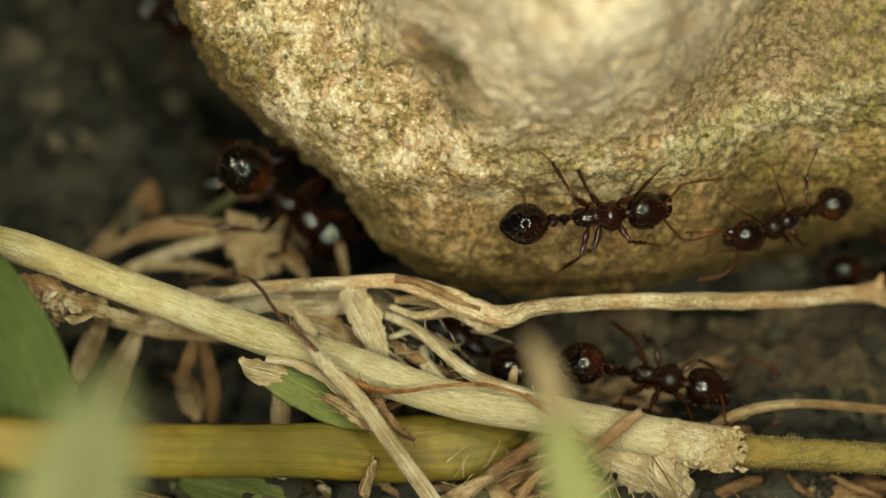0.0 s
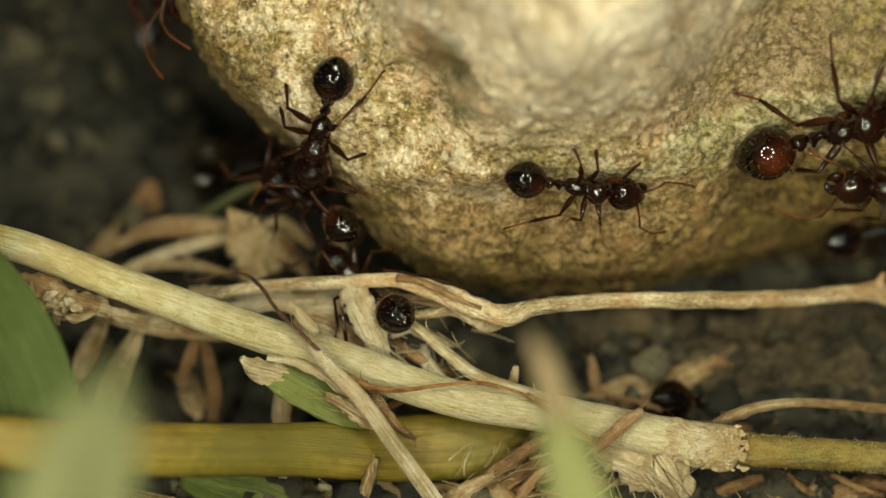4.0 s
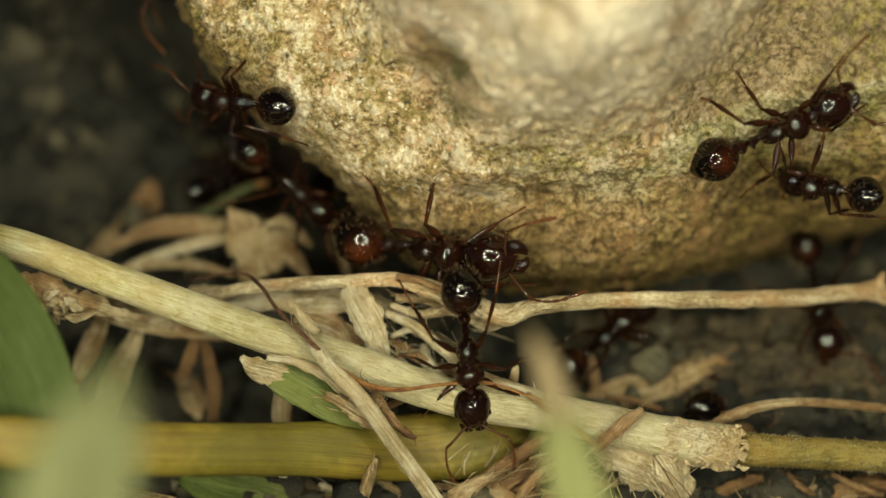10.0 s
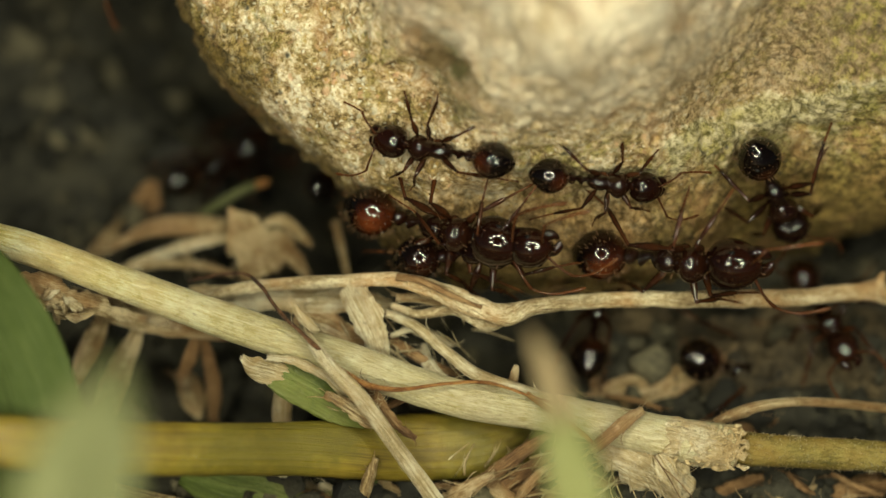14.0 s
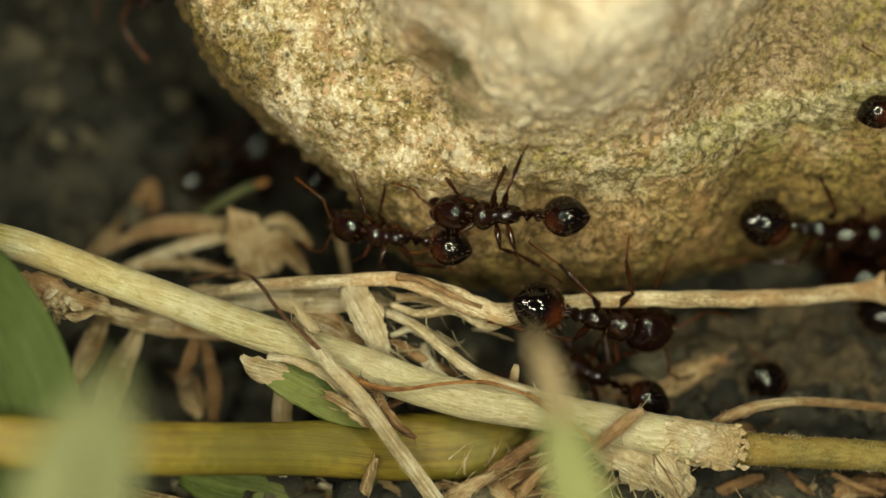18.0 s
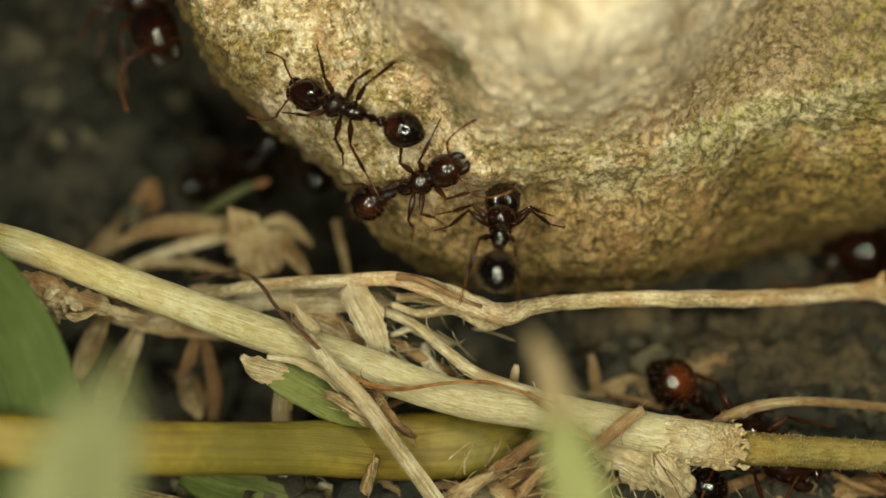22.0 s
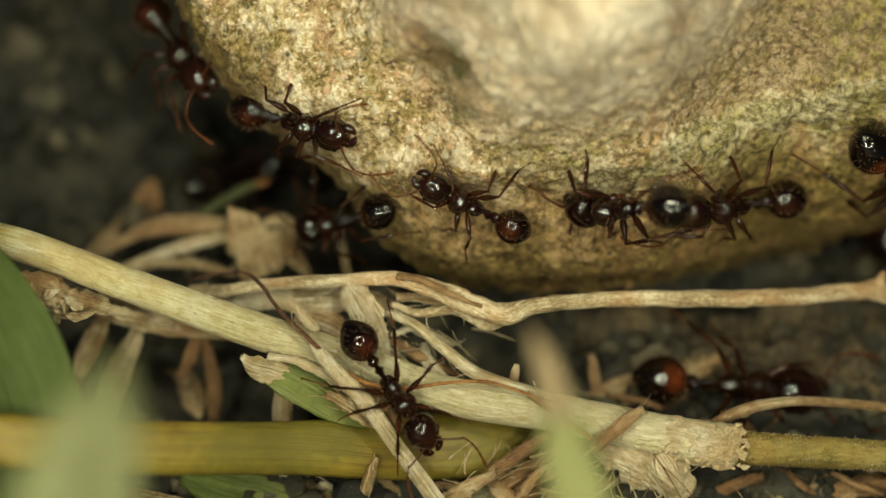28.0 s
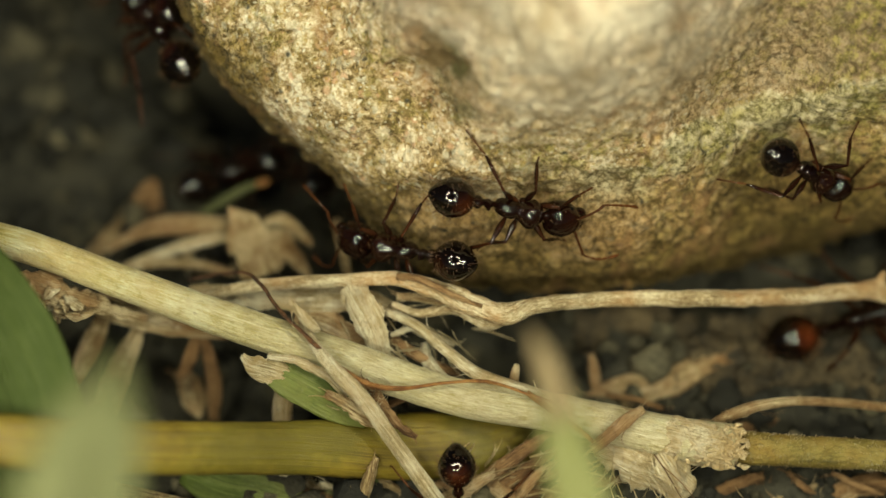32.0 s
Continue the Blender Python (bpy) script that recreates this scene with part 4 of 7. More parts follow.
    leaf("dead_grass", say2, "dead grass", DRY, [(-10.68, -2.75, -3, 0.198), (-11.32, -3.96, -3.4, 0.438), (-11.87, -5.18, -3.8, 0.44), (-12.2, -6.39, -4, 0.2)], "withered blades", lean=-14, curl=0.4, cols=9, rows=22, ragged=0.12, seed=45)
    leaf("dead_grass", say2, "dead grass", RUSSET, [(-8.58, -2.94, -2.8, 0.119), (-8.85, -3.79, -3.2, 0.238), (-9.17, -4.45, -3.6, 0.179), (-9.35, -4.78, -3.8, 0.06)], "withered blades", lean=12, curl=0.5, cols=9, rows=20, ragged=0.25, seed=46)
    leaf("dead_grass", say2, "dead grass", RUSSET, [(-8.52, -2.95, -3, 0.099), (-8.32, -3.96, -3.4, 0.219), (-8.19, -5.18, -3.8, 0.3), (-8.27, -6.2, -4.2, 0.161)], "withered blades", lean=-16, curl=0.5, cols=9, rows=22, ragged=0.15, seed=47)
    leaf("leaf_litter", "small grey dead leaf in the shade", "dead leaf", DRY, [(-9.58, -4.43, -4.8, 0.162), (-9.08, -5.03, -4.8, 0.404), (-8.87, -5.74, -4.8, 0.364), (-8.77, -6.14, -4.8, 0.101)], cols=7, rows=14, ragged=0.3, seed=48)

    # green blades nearer the lens
    leaf("grass", "broad fresh green grass blade", "grass blade", DEEP_GREEN, [(-24.12, 3.83, -4, 0.601), (-18.98, 1.34, 1, 1.513), (-15.94, -1.44, 4, 2.042), (-14.3, -3.58, 5, 2.125), (-13.36, -6.09, 5.2, 2.012), (-12.56, -8.85, 4.6, 1.629), (-11.96, -13.17, 2.5, 0.929), (-11.47, -18.29, 2, 0.56)], lean=-12, curl=0.18, cols=21, rows=60, seed=49)
    leaf("grass", "pale green grass blade tip close to the lens", "grass blade", PALE_GREEN, [(-7.82, -2.69, 25, 0.135), (-7.96, -3.71, 26, 0.824), (-8.35, -4.99, 26.5, 1.265), (-8.67, -6.78, 27, 1.463), (-9.16, -12.31, 28, 1.412), (-9.81, -20.01, 28, 1.155), (-10.06, -29.64, 28, 0.77)], lean=10, curl=0.2, cols=15, rows=60, seed=50)
    leaf("grass", "yellow-green young grass blade with a withered tip", "grass blade", LIME, [(2.59, -2.78, 17.9, 0.136), (2.82, -3.74, 18.3, 0.391), (3.08, -4.77, 18.6, 0.568), (3.39, -6.1, 18.8, 0.715), (3.8, -7.71, 19, 0.802), (4.55, -11.3, 19, 0.802), (5.11, -16.1, 17.5, 0.608)], lean=-10, curl=0.25, cols=15, rows=50, seed=51)
    leaf("withered_tip", "", "", WITHERED, [(2.22, -2.19, 17.5, 0.0604), (2.43, -2.59, 18, 0.196), (2.7, -3.28, 18.5, 0.314), (2.95, -4.08, 18.7, 0.328), (3.16, -4.75, 18.8, 0.12)], parent=bpy.data.objects["grass.002"], lean=-10, curl=0.3, cols=7, rows=18, seed=52)["label"] = "withered pale brown tip"
    leaf("grass", "short green grass blade at the foot of the sheath", "grass blade", GREEN, [(-8.94, -7.73, -0.6, 0.347), (-7.57, -8.28, -0.4, 0.769), (-6.22, -8.54, -0.3, 0.883), (-4.32, -9.33, -0.6, 0.578)], lean=10, cols=11, rows=22, seed=53)
    leaf("grass", "short green grass blade among dead bits", "grass blade", GREEN, [(-3.76, -8.89, -1, 0.581), (-2.78, -8.13, -0.8, 0.425), (-2.24, -7.6, -0.7, 0.193), (-2, -7.26, -0.6, 0.058)], lean=-10, cols=11, rows=20, seed=54)

    for ob, line in ((bpy.data.objects["grass"], [(-18.77, 1.25, 1.1, 0.094), (-15.92, -1.44, 4.1, 0.109), (-14.28, -3.58, 5.1, 0.108), (-13.35, -6.08, 5.3, 0.108), (-12.54, -8.84, 4.7, 0.09)]), (bpy.data.objects["grass.001"], [(-8.01, -3.83, 26.1, 0.066), (-8.34, -4.98, 26.6, 0.105), (-8.66, -6.77, 27.1, 0.117), (-9.15, -12.29, 28.1, 0.103)])):
        stalk("midrib", "", "", ob.data.materials[0], line, parent=ob, sides=8, flat=0.4, seed=90)
    for k in range(7):
        h = -32 + 11 * k
        line = [(u, v + h * 0.019 * (1 - 0.012 * u), w + 0.42 * math.sqrt(max(0.05, 1 - (h / 46) ** 2)) - 0.02, 0.022) for u, v, w in ((-11.39, -6.41, 5.2), (-7.13, -6.63, 2.5), (-3.13, -6.8, 0.2), (0.31, -6.82, -1.1))]
        stalk("vein", "", "", SHEATH, line, parent=sheath, sides=6, rows=40, seed=91 + k)

    # litter at the lower edge
    for k in range(24):
        x = rng.uniform(-4.6, 4.5) if k < 15 else rng.uniform(9.5, 15.0)
        y, a, ln = rng.uniform(-8.9, -8.0), rng.uniform(-0.7, 0.7), rng.uniform(0.7, 2.0)
        r = rng.uniform(0.1, 0.26)
        z = -1.7 + rng.uniform(0, 1.0)
        pts = [(x - ln * 0.5 * math.cos(a), y - ln * 0.5 * math.sin(a), z - 0.3, r * 0.4), (x, y + rng.uniform(-0.1, 0.1), z, r), (x + ln * 0.5 * math.cos(a), y + ln * 0.5 * math.sin(a), z - 0.2, r * 0.3)]
        leaf("dead_grass", "small torn brown flake of dead grass", "dead grass", (RUSSET, DRY, PALE)[k % 3], pts, "torn flakes", lean=rng.uniform(-35, 35), curl=0.5, cols=7, rows=16, ragged=0.4, seed=120 + k)
    stalk("dry_straw", "pinkish dry straw stub among litter", "dry straw", DRY, [(-2.95, -8.88, 0, 0.23), (-2.65, -8.08, 0.3, 0.21), (-2.45, -7.49, 0.5, 0.171), (-2.26, -7.11, 0.6, 0.076)], group, sides=9, wobble=0.12, seed=55)
    for k, pts in enumerate(([(0.98, -8.22, -0.5, 0.173), (1.84, -7.6, 0, 0.268), (2.79, -6.89, 0.2, 0.229), (3.65, -6.33, 0, 0.115)], [(1.27, -8.63, -0.8, 0.174), (2.33, -7.86, -0.4, 0.25), (3.38, -7.18, -0.3, 0.173), (3.96, -6.81, -0.5, 0.096)], [(-0.08, -8.59, 0, 0.191), (0.59, -8.22, 0.3, 0.267), (1.16, -7.88, 0.4, 0.19), (1.68, -7.64, 0.4, 0.095)], [(1.66, -8.87, -0.9, 0.155), (2.62, -8.23, -0.6, 0.231), (3.87, -7.65, -0.6, 0.212), (4.94, -7.42, -0.8, 0.116)],
                             [(2.32, -8.88, 0, 0.134), (2.69, -8.13, 0.4, 0.171), (3.25, -7.51, 0.5, 0.114), (3.73, -7.26, 0.4, 0.057)], [(3.4, -8.67, -0.8, 0.174), (4.35, -8.11, -0.6, 0.231), (5.52, -8.05, -0.8, 0.174), (6.33, -7.94, -1.2, 0.116)], [(0.7, -8.98, -1, 0.232), (2.05, -8.67, -0.8, 0.27), (3.4, -8.49, -0.9, 0.193), (4.18, -8.89, -1, 0.155)])):
        leaf("dead_grass", "split reddish-brown dead grass blade in the litter", "dead grass", (RUSSET, DRY)[k in (2, 4)], pts, "split dead blades", lean=(-20, 15, 8, -12, 25, 10, -8)[k], curl=0.5, cols=9, rows=22, ragged=0.15, seed=60 + k)
    stalk("straw_piece", "slanting tan straw piece leaning on the stem", "straw", DRY, [(4.92, -6.77, 1.2, 0.189), (5.47, -6.28, 1.5, 0.244), (6.04, -5.81, 1.4, 0.245), (6.63, -5.46, 1.1, 0.151)], sides=10, wobble=0.1, flat=0.7, seed=70)
    paper = leaf("papery_husk", "white papery husk with dark specks below the node", "husk", PALE, [(5.08, -6.85, 0.2, 0.267), (5.82, -7.11, 0.5, 0.571), (6.57, -7.43, 0.6, 0.798), (7.44, -7.78, 0.5, 0.761), (8.23, -8.47, 0.2, 0.42)], lean=-12, curl=0.4, cols=17, rows=34, ragged=0.3, seed=71)
    leaf("husk_flap", "", "", PALE, [(7.16, -6.95, 0.9, 0.189), (7.45, -7.36, 1, 0.378), (7.72, -7.84, 0.9, 0.303), (7.99, -8.33, 0.7, 0.095)], parent=paper, lean=20, cols=9, rows=18, ragged=0.2, seed=72)
    strands = []
    for k in range(9):
        a = rng.uniform(-0.7, 0.7)
        x0, y0 = rng.uniform(5.4, 7.2), rng.uniform(-7.4, -6.8)
        strands.append(tube_mesh([(x0, y0, 1.0, 0.02), (x0 + 0.45 + a, y0 - 0.6, 1.15 + 0.3 * a, 0.022), (x0 + 1.0 + a, y0 - 1.5 + a, 0.8, 0.016)], sides=5, rows=9, seed=k))
    for P, f, uv in strands:
        linked("fibre", P, f, PALE if len(f) % 2 or rng.random() < 0.7 else RUSSET, paper, "", uv)
    stalk("dry_straw", "long slender tan straw on dark soil", "dry straw", DRY, [(9.21, -5.99, -0.6, 0.135), (9.93, -5.68, -0.5, 0.192), (10.8, -5.41, -0.5, 0.173), (12.06, -5.28, -0.6, 0.154), (13.65, -5.36, -0.9, 0.155), (15.21, -5.53, -1.2, 0.155), (18.02, -5.78, -2.4, 0.157), (21.4, -6, -4.2, 0.141)], group, sides=10, ribs=4, rib=0.08, seed=73)
    stalk("rootlet", "thin red-brown rootlet on the stem", "rootlet", ORANGE, [(2.76, -4.9, 0.9, 0.095), (3.79, -5.64, 1.2, 0.113), (4.63, -6.24, 1.3, 0.094), (5.2, -6.76, 1.3, 0.057)], sides=8, wobble=0.12, seed=74)
    leaf("leaf_litter", "tan dead leaf on the soil behind the stem", "dead leaf", DRY, [(4.93, -5.49, -4, 0.24), (6.12, -5.18, -3.8, 0.56), (7.72, -4.78, -3.8, 0.56), (9.16, -4.24, -4.2, 0.402), (10.08, -3.92, -4.4, 0.161)], lean=15, curl=0.4, cols=11, rows=26, ragged=0.15, seed=75)
    leaf("leaf_litter", "small upright dead leaf sliver", "dead leaf", DRY, [(5.45, -5.21, -4.4, 0.161), (5.34, -4.5, -4.2, 0.221), (5.19, -3.83, -4, 0.08)], cols=7, rows=14, ragged=0.15, seed=76)
    stalk("dry_straw", "reddish thin straw behind the stem", "dry straw", RUSSET, [(5.66, -5.23, -3, 0.099), (6.61, -5.33, -2.4, 0.118), (7.54, -5.61, -1.8, 0.098)], group, sides=7, seed=77)
    far = "greyish dry blade in the soil behind the stem"
    for k, pts in enumerate(([(10.22, -6.48, -3, 0.277), (11.61, -6.16, -3, 0.357), (13.21, -6.37, -3.1, 0.278), (14.63, -6.64, -3.3, 0.159)], [(12.37, -5.9, -4.2, 0.201), (13.94, -6.09, -4, 0.321), (15.55, -6.19, -4, 0.28), (17.43, -6.06, -4.4, 0.201)], [(10.69, -8.6, -2, 0.274), (12.01, -8.21, -1.6, 0.429), (13.58, -8.33, -1.7, 0.351), (15.2, -8.01, -2, 0.274)], [(12.79, -8.95, -1.6, 0.273), (13.92, -8.38, -1.4, 0.35), (15.52, -8.21, -1.6, 0.273)],
                             [(11.95, -4.47, -5.6, 0.163), (12.93, -4.25, -5.3, 0.406), (13.96, -4.35, -5.4, 0.326), (14.6, -4.67, -5.6, 0.122)], [(14.7, -3.47, -6.2, 0.205), (15.48, -3.26, -6, 0.369), (16.75, -3.47, -6.2, 0.287)], [(8.67, -8.83, -1.4, 0.194), (9.82, -8.28, -1.2, 0.233), (11.03, -7.97, -1.6, 0.156)])):
        leaf("dead_grass", far, "dead grass", RUSSET, pts, "grey blades", lean=(10, -15, 12, -8, 14, 9, -12)[k], curl=0.4, cols=9, rows=22, ragged=0.2, seed=80 + k)
    for k, (u, v, w, s) in enumerate(((9.3, -4.2, -5.2, 1.3), (10.6, -3.4, -5.9, 1.1), (12.1, -4.4, -5.0, 1.4), (13.4, -3.2, -6.0, 1.2), (9.9, -5.0, -4.6, 0.8), (11.3, -5.1, -4.4, 0.9), (8.2, -3.2, -6.2, 0.9), (14.6, -4.6, -4.6, 1.3), (6.0, -3.0, -6.4, 1.0), (7.2, -2.8, -6.6, 1.2), (12.6, -2.4, -6.9, 1.1), (14.9, -2.6, -6.6, 1.2))):
        seg = blob((0, 0, 0), (1, 1, 1), 56, 36)[0]
        shape = 1 + 0.45 * vnoise(seg[:, 0] * 1.4 + 9 * k, seg[:, 1] * 1.4, seg[:, 2] * 1.4, 61) + 0.25 * vnoise(seg[:, 0] * 3.5 + 9 * k, seg[:, 1] * 3.5, seg[:, 2] * 3.5, 62) + 0.16 * vnoise(seg[:, 0] * 8 + 9 * k, seg[:, 1] * 8, seg[:, 2] * 8, 63) + 0.09 * vnoise(seg[:, 0] * 17 + 9 * k, seg[:, 1] * 17, seg[:, 2] * 17, 64)
        P = np.array(at(u, v, w)) + seg * shape[:, None] * np.array((1.0, 0.8, 0.6)) * s * MM
        tagged(linked("clod", P, blob((0, 0, 0), (1, 1, 1), 56, 36)[1], CRUMB), "lumpy brown clod of earth", "clod", "clods by the stone")



def build_crumbs():
    """Soil crumbs and small stones strewn over the ground."""
    rng = np.random.default_rng(5)
    bm = bmesh.new()
    bmesh.ops.create_icosphere(bm, subdivisions=2, radius=1)
    ball = np.array([p.co for p in bm.verts])
    tri = [[p.index for p in f.verts] for f in bm.faces]
    bm.free()
    verts, faces = [], []
    for k in range(2000):
        near = k < 1400
        x, y = (rng.uniform(-17, 17), rng.uniform(-9, 20)) if near else (rng.uniform(-34, 34), rng.uniform(-28, 36))
        size = rng.uniform(0.15, 0.45) if rng.random() < 0.85 else rng.uniform(0.45, 1.1)
        h = float(ground_height(np.array([x]), np.array([y]))[0])
        s = size * rng.uniform(0.6, 1.1, 3)
        lump = ball * (1 + 0.28 * vnoise(ball[:, 0] * 1.7 + k, ball[:, 1] * 1.7, ball[:, 2] * 1.7, 51) + 0.36 * vnoise(ball[:, 0] * 3.2 + k, ball[:, 1] * 4, ball[:, 2] * 4, 52))[:, None]
        faces += [[i + len(verts) * len(ball) for i in f] for f in tri]
        verts.append(lump * s + np.array([x, y, h + 0.25 * size]))
    ob = linked("soil_crumbs", np.concatenate(verts) * MM, faces, GRIT)
    tagged(ob, "brown soil crumbs and grit strewn over the ground", "soil", kind="stuff")


def build_litter():
    """Loose dry grass bits beyond the pieces one can tell apart."""
    rng = np.random.default_rng(9)
    parts = []
    for k in range(170):
        x, y = rng.uniform(-32, 32), rng.uniform(-26, 34)
        if -24 < x < 17 and -7 < y < 36:
            continue
        h = float(ground_height(np.array([x]), np.array([y]))[0]) + 0.4
        a, ln = rng.uniform(0, math.tau), rng.uniform(3, 11)
        pts = []
        for s in (-0.5, 0, 0.5):
            q = Vector((x + math.cos(a) * ln * s, y + math.sin(a) * ln * s, h + rng.uniform(0, 0.9))) - BASE
            pts.append((q.dot(AX), q.dot(AV), q.dot(AW), rng.uniform(0.12, 0.45)))
        parts.append(tube_mesh(pts, sides=6, rows=7, flat=0.5, seed=k) if k % 2 else blade_mesh(pts, lean=rng.uniform(-50, 50), cols=5, rows=8, seed=k))
    P, f, uv = joined(parts)
    tagged(linked("grass_litter", P, f, DRY, None, "", uv), "pale dry grass bits scattered on soil", "grass litter", kind="stuff")


# ---- ants: x forward, z up; gaster at -0.5, head at +0.5, in units of that distance ----
def blob(center, radii, seg=20, rings=14, shape=None):
    verts, faces = [], []
    for i in range(rings + 1):
        p = math.pi * i / rings
        for j in range(seg):
            a = math.tau * j / seg
            q = [math.cos(p), math.sin(p) * math.cos(a), math.sin(p) * math.sin(a)]
            if shape:
                q = shape(*q)
            verts.append([center[k] + radii[k] * q[k] for k in range(3)])
    for i in range(rings):
        for j in range(seg):
            faces.append([i * seg + j, (i + 1) * seg + j, (i + 1) * seg + (j + 1) % seg, i * seg + (j + 1) % seg])
    return np.array(verts), faces


def rod(pts, sides=8, per=5):
    """A smooth limb through (x, y, z, r)."""
    line = spline(pts, per * (len(pts) - 1) + 1)
    c, r = line[:, :3], np.maximum(line[:, 3], 0.002)
    tan = np.gradient(c, axis=0)
    tan /= np.linalg.norm(tan, axis=1)[:, None]
    side = np.cross(tan, np.array([0.31, 0.17, 0.93]))
    side /= np.linalg.norm(side, axis=1)[:, None]
    top = np.cross(side, tan)
    A = np.linspace(0, math.tau, sides, endpoint=False)
    P = c[:, None] + r[:, None, None] * (side[:, None] * np.cos(A)[None, :, None] + top[:, None] * np.sin(A)[None, :, None])
    n = len(line)
    faces = [[i * sides + j, i * sides + (j + 1) % sides, (i + 1) * sides + (j + 1) % sides, (i + 1) * sides + j] for i in range(n - 1) for j in range(sides)]
    faces += [list(range(sides))[::-1], [(n - 1) * sides + j for j in range(sides)]]
    return P.reshape(-1, 3), faces


def welded(*pieces):
    verts, faces, base = [], [], 0
    for P, f in pieces:
        verts.append(P)
        faces += [[i + base for i in q] for q in f]
        base += len(P)
    return np.concatenate(verts), faces


def hairs(center, radii, count, length, seed, side=0):
    rng = np.random.default_rng(seed)
    out = []
    while len(out) < count:
        d = rng.normal(size=3)
        d /= np.linalg.norm(d)
        if d[2] < -0.5 or d[0] * side < -0.25:
            continue
        a = np.array(center) + d * np.array(radii) * 0.98
        e = d + np.array([-0.35, 0, 0]) + rng.normal(size=3) * 0.15
        b = a + e / np.linalg.norm(e) * length * rng.uniform(0.6, 1.2)
        out.append(rod([(*a, 0.0019), (*b, 0.0008)], 3, 1))
    return welded(*out)


def loft(stations, sides=22, per=5):
    """A smooth body along x through (x, half width, height of the axis, half height), closed at both ends."""
    line = spline(stations, per * (len(stations) - 1) + 1)
    A = np.linspace(0, math.tau, sides, endpoint=False)
    x, hw, zc, hh = (line[:, i][:, None] for i in range(4))
    hw, hh = np.maximum(hw, 0.004), np.maximum(hh, 0.004)
    P = np.stack([x + 0 * A, hw * np.cos(A), zc + hh * np.sin(A)], -1)
    n = len(line)
    faces = [[i * sides + j, (i + 1) * sides + j, (i + 1) * sides + (j + 1) % sides, i * sides + (j + 1) % sides] for i in range(n - 1) for j in range(sides)]
    faces += [list(range(sides)), [(n - 1) * sides + j for j in range(sides)][::-1]]
    return P.reshape(-1, 3), faces


def bristled(pts, count, length, seed):
    """Short bristles along a limb through (x, y, z, r)."""
    rng = np.random.default_rng(seed)
    line = spline(pts, 40)
    out = []
    for k in range(count):
        i = int(rng.integers(4, 36))
        a, run = line[i, :3], line[i + 1, :3] - line[i, :3]
        d = np.cross(run, rng.normal(size=3))
        d = d / (np.linalg.norm(d) + 1e-9) + 0.7 * run / np.linalg.norm(run)
        out.append(rod([(*a, 0.003), (*(a + d / np.linalg.norm(d) * length * rng.uniform(0.7, 1.2)), 0.001)], 3, 1))
    return welded(*out)


HIPS = ((0.24, 0.06), (0.14, 0.06), (0.05, 0.055))
KNEES = ((0.36, 0.23, 0.09), (0.12, 0.29, 0.12), (-0.15, 0.25, 0.13))
HEELS = ((0.51, 0.33, -0.07), (0.11, 0.43, -0.09), (-0.35, 0.40, -0.09))
TOES = ((0.64, 0.42, -0.19), (0.13, 0.56, -0.20), (-0.57, 0.52, -0.20))


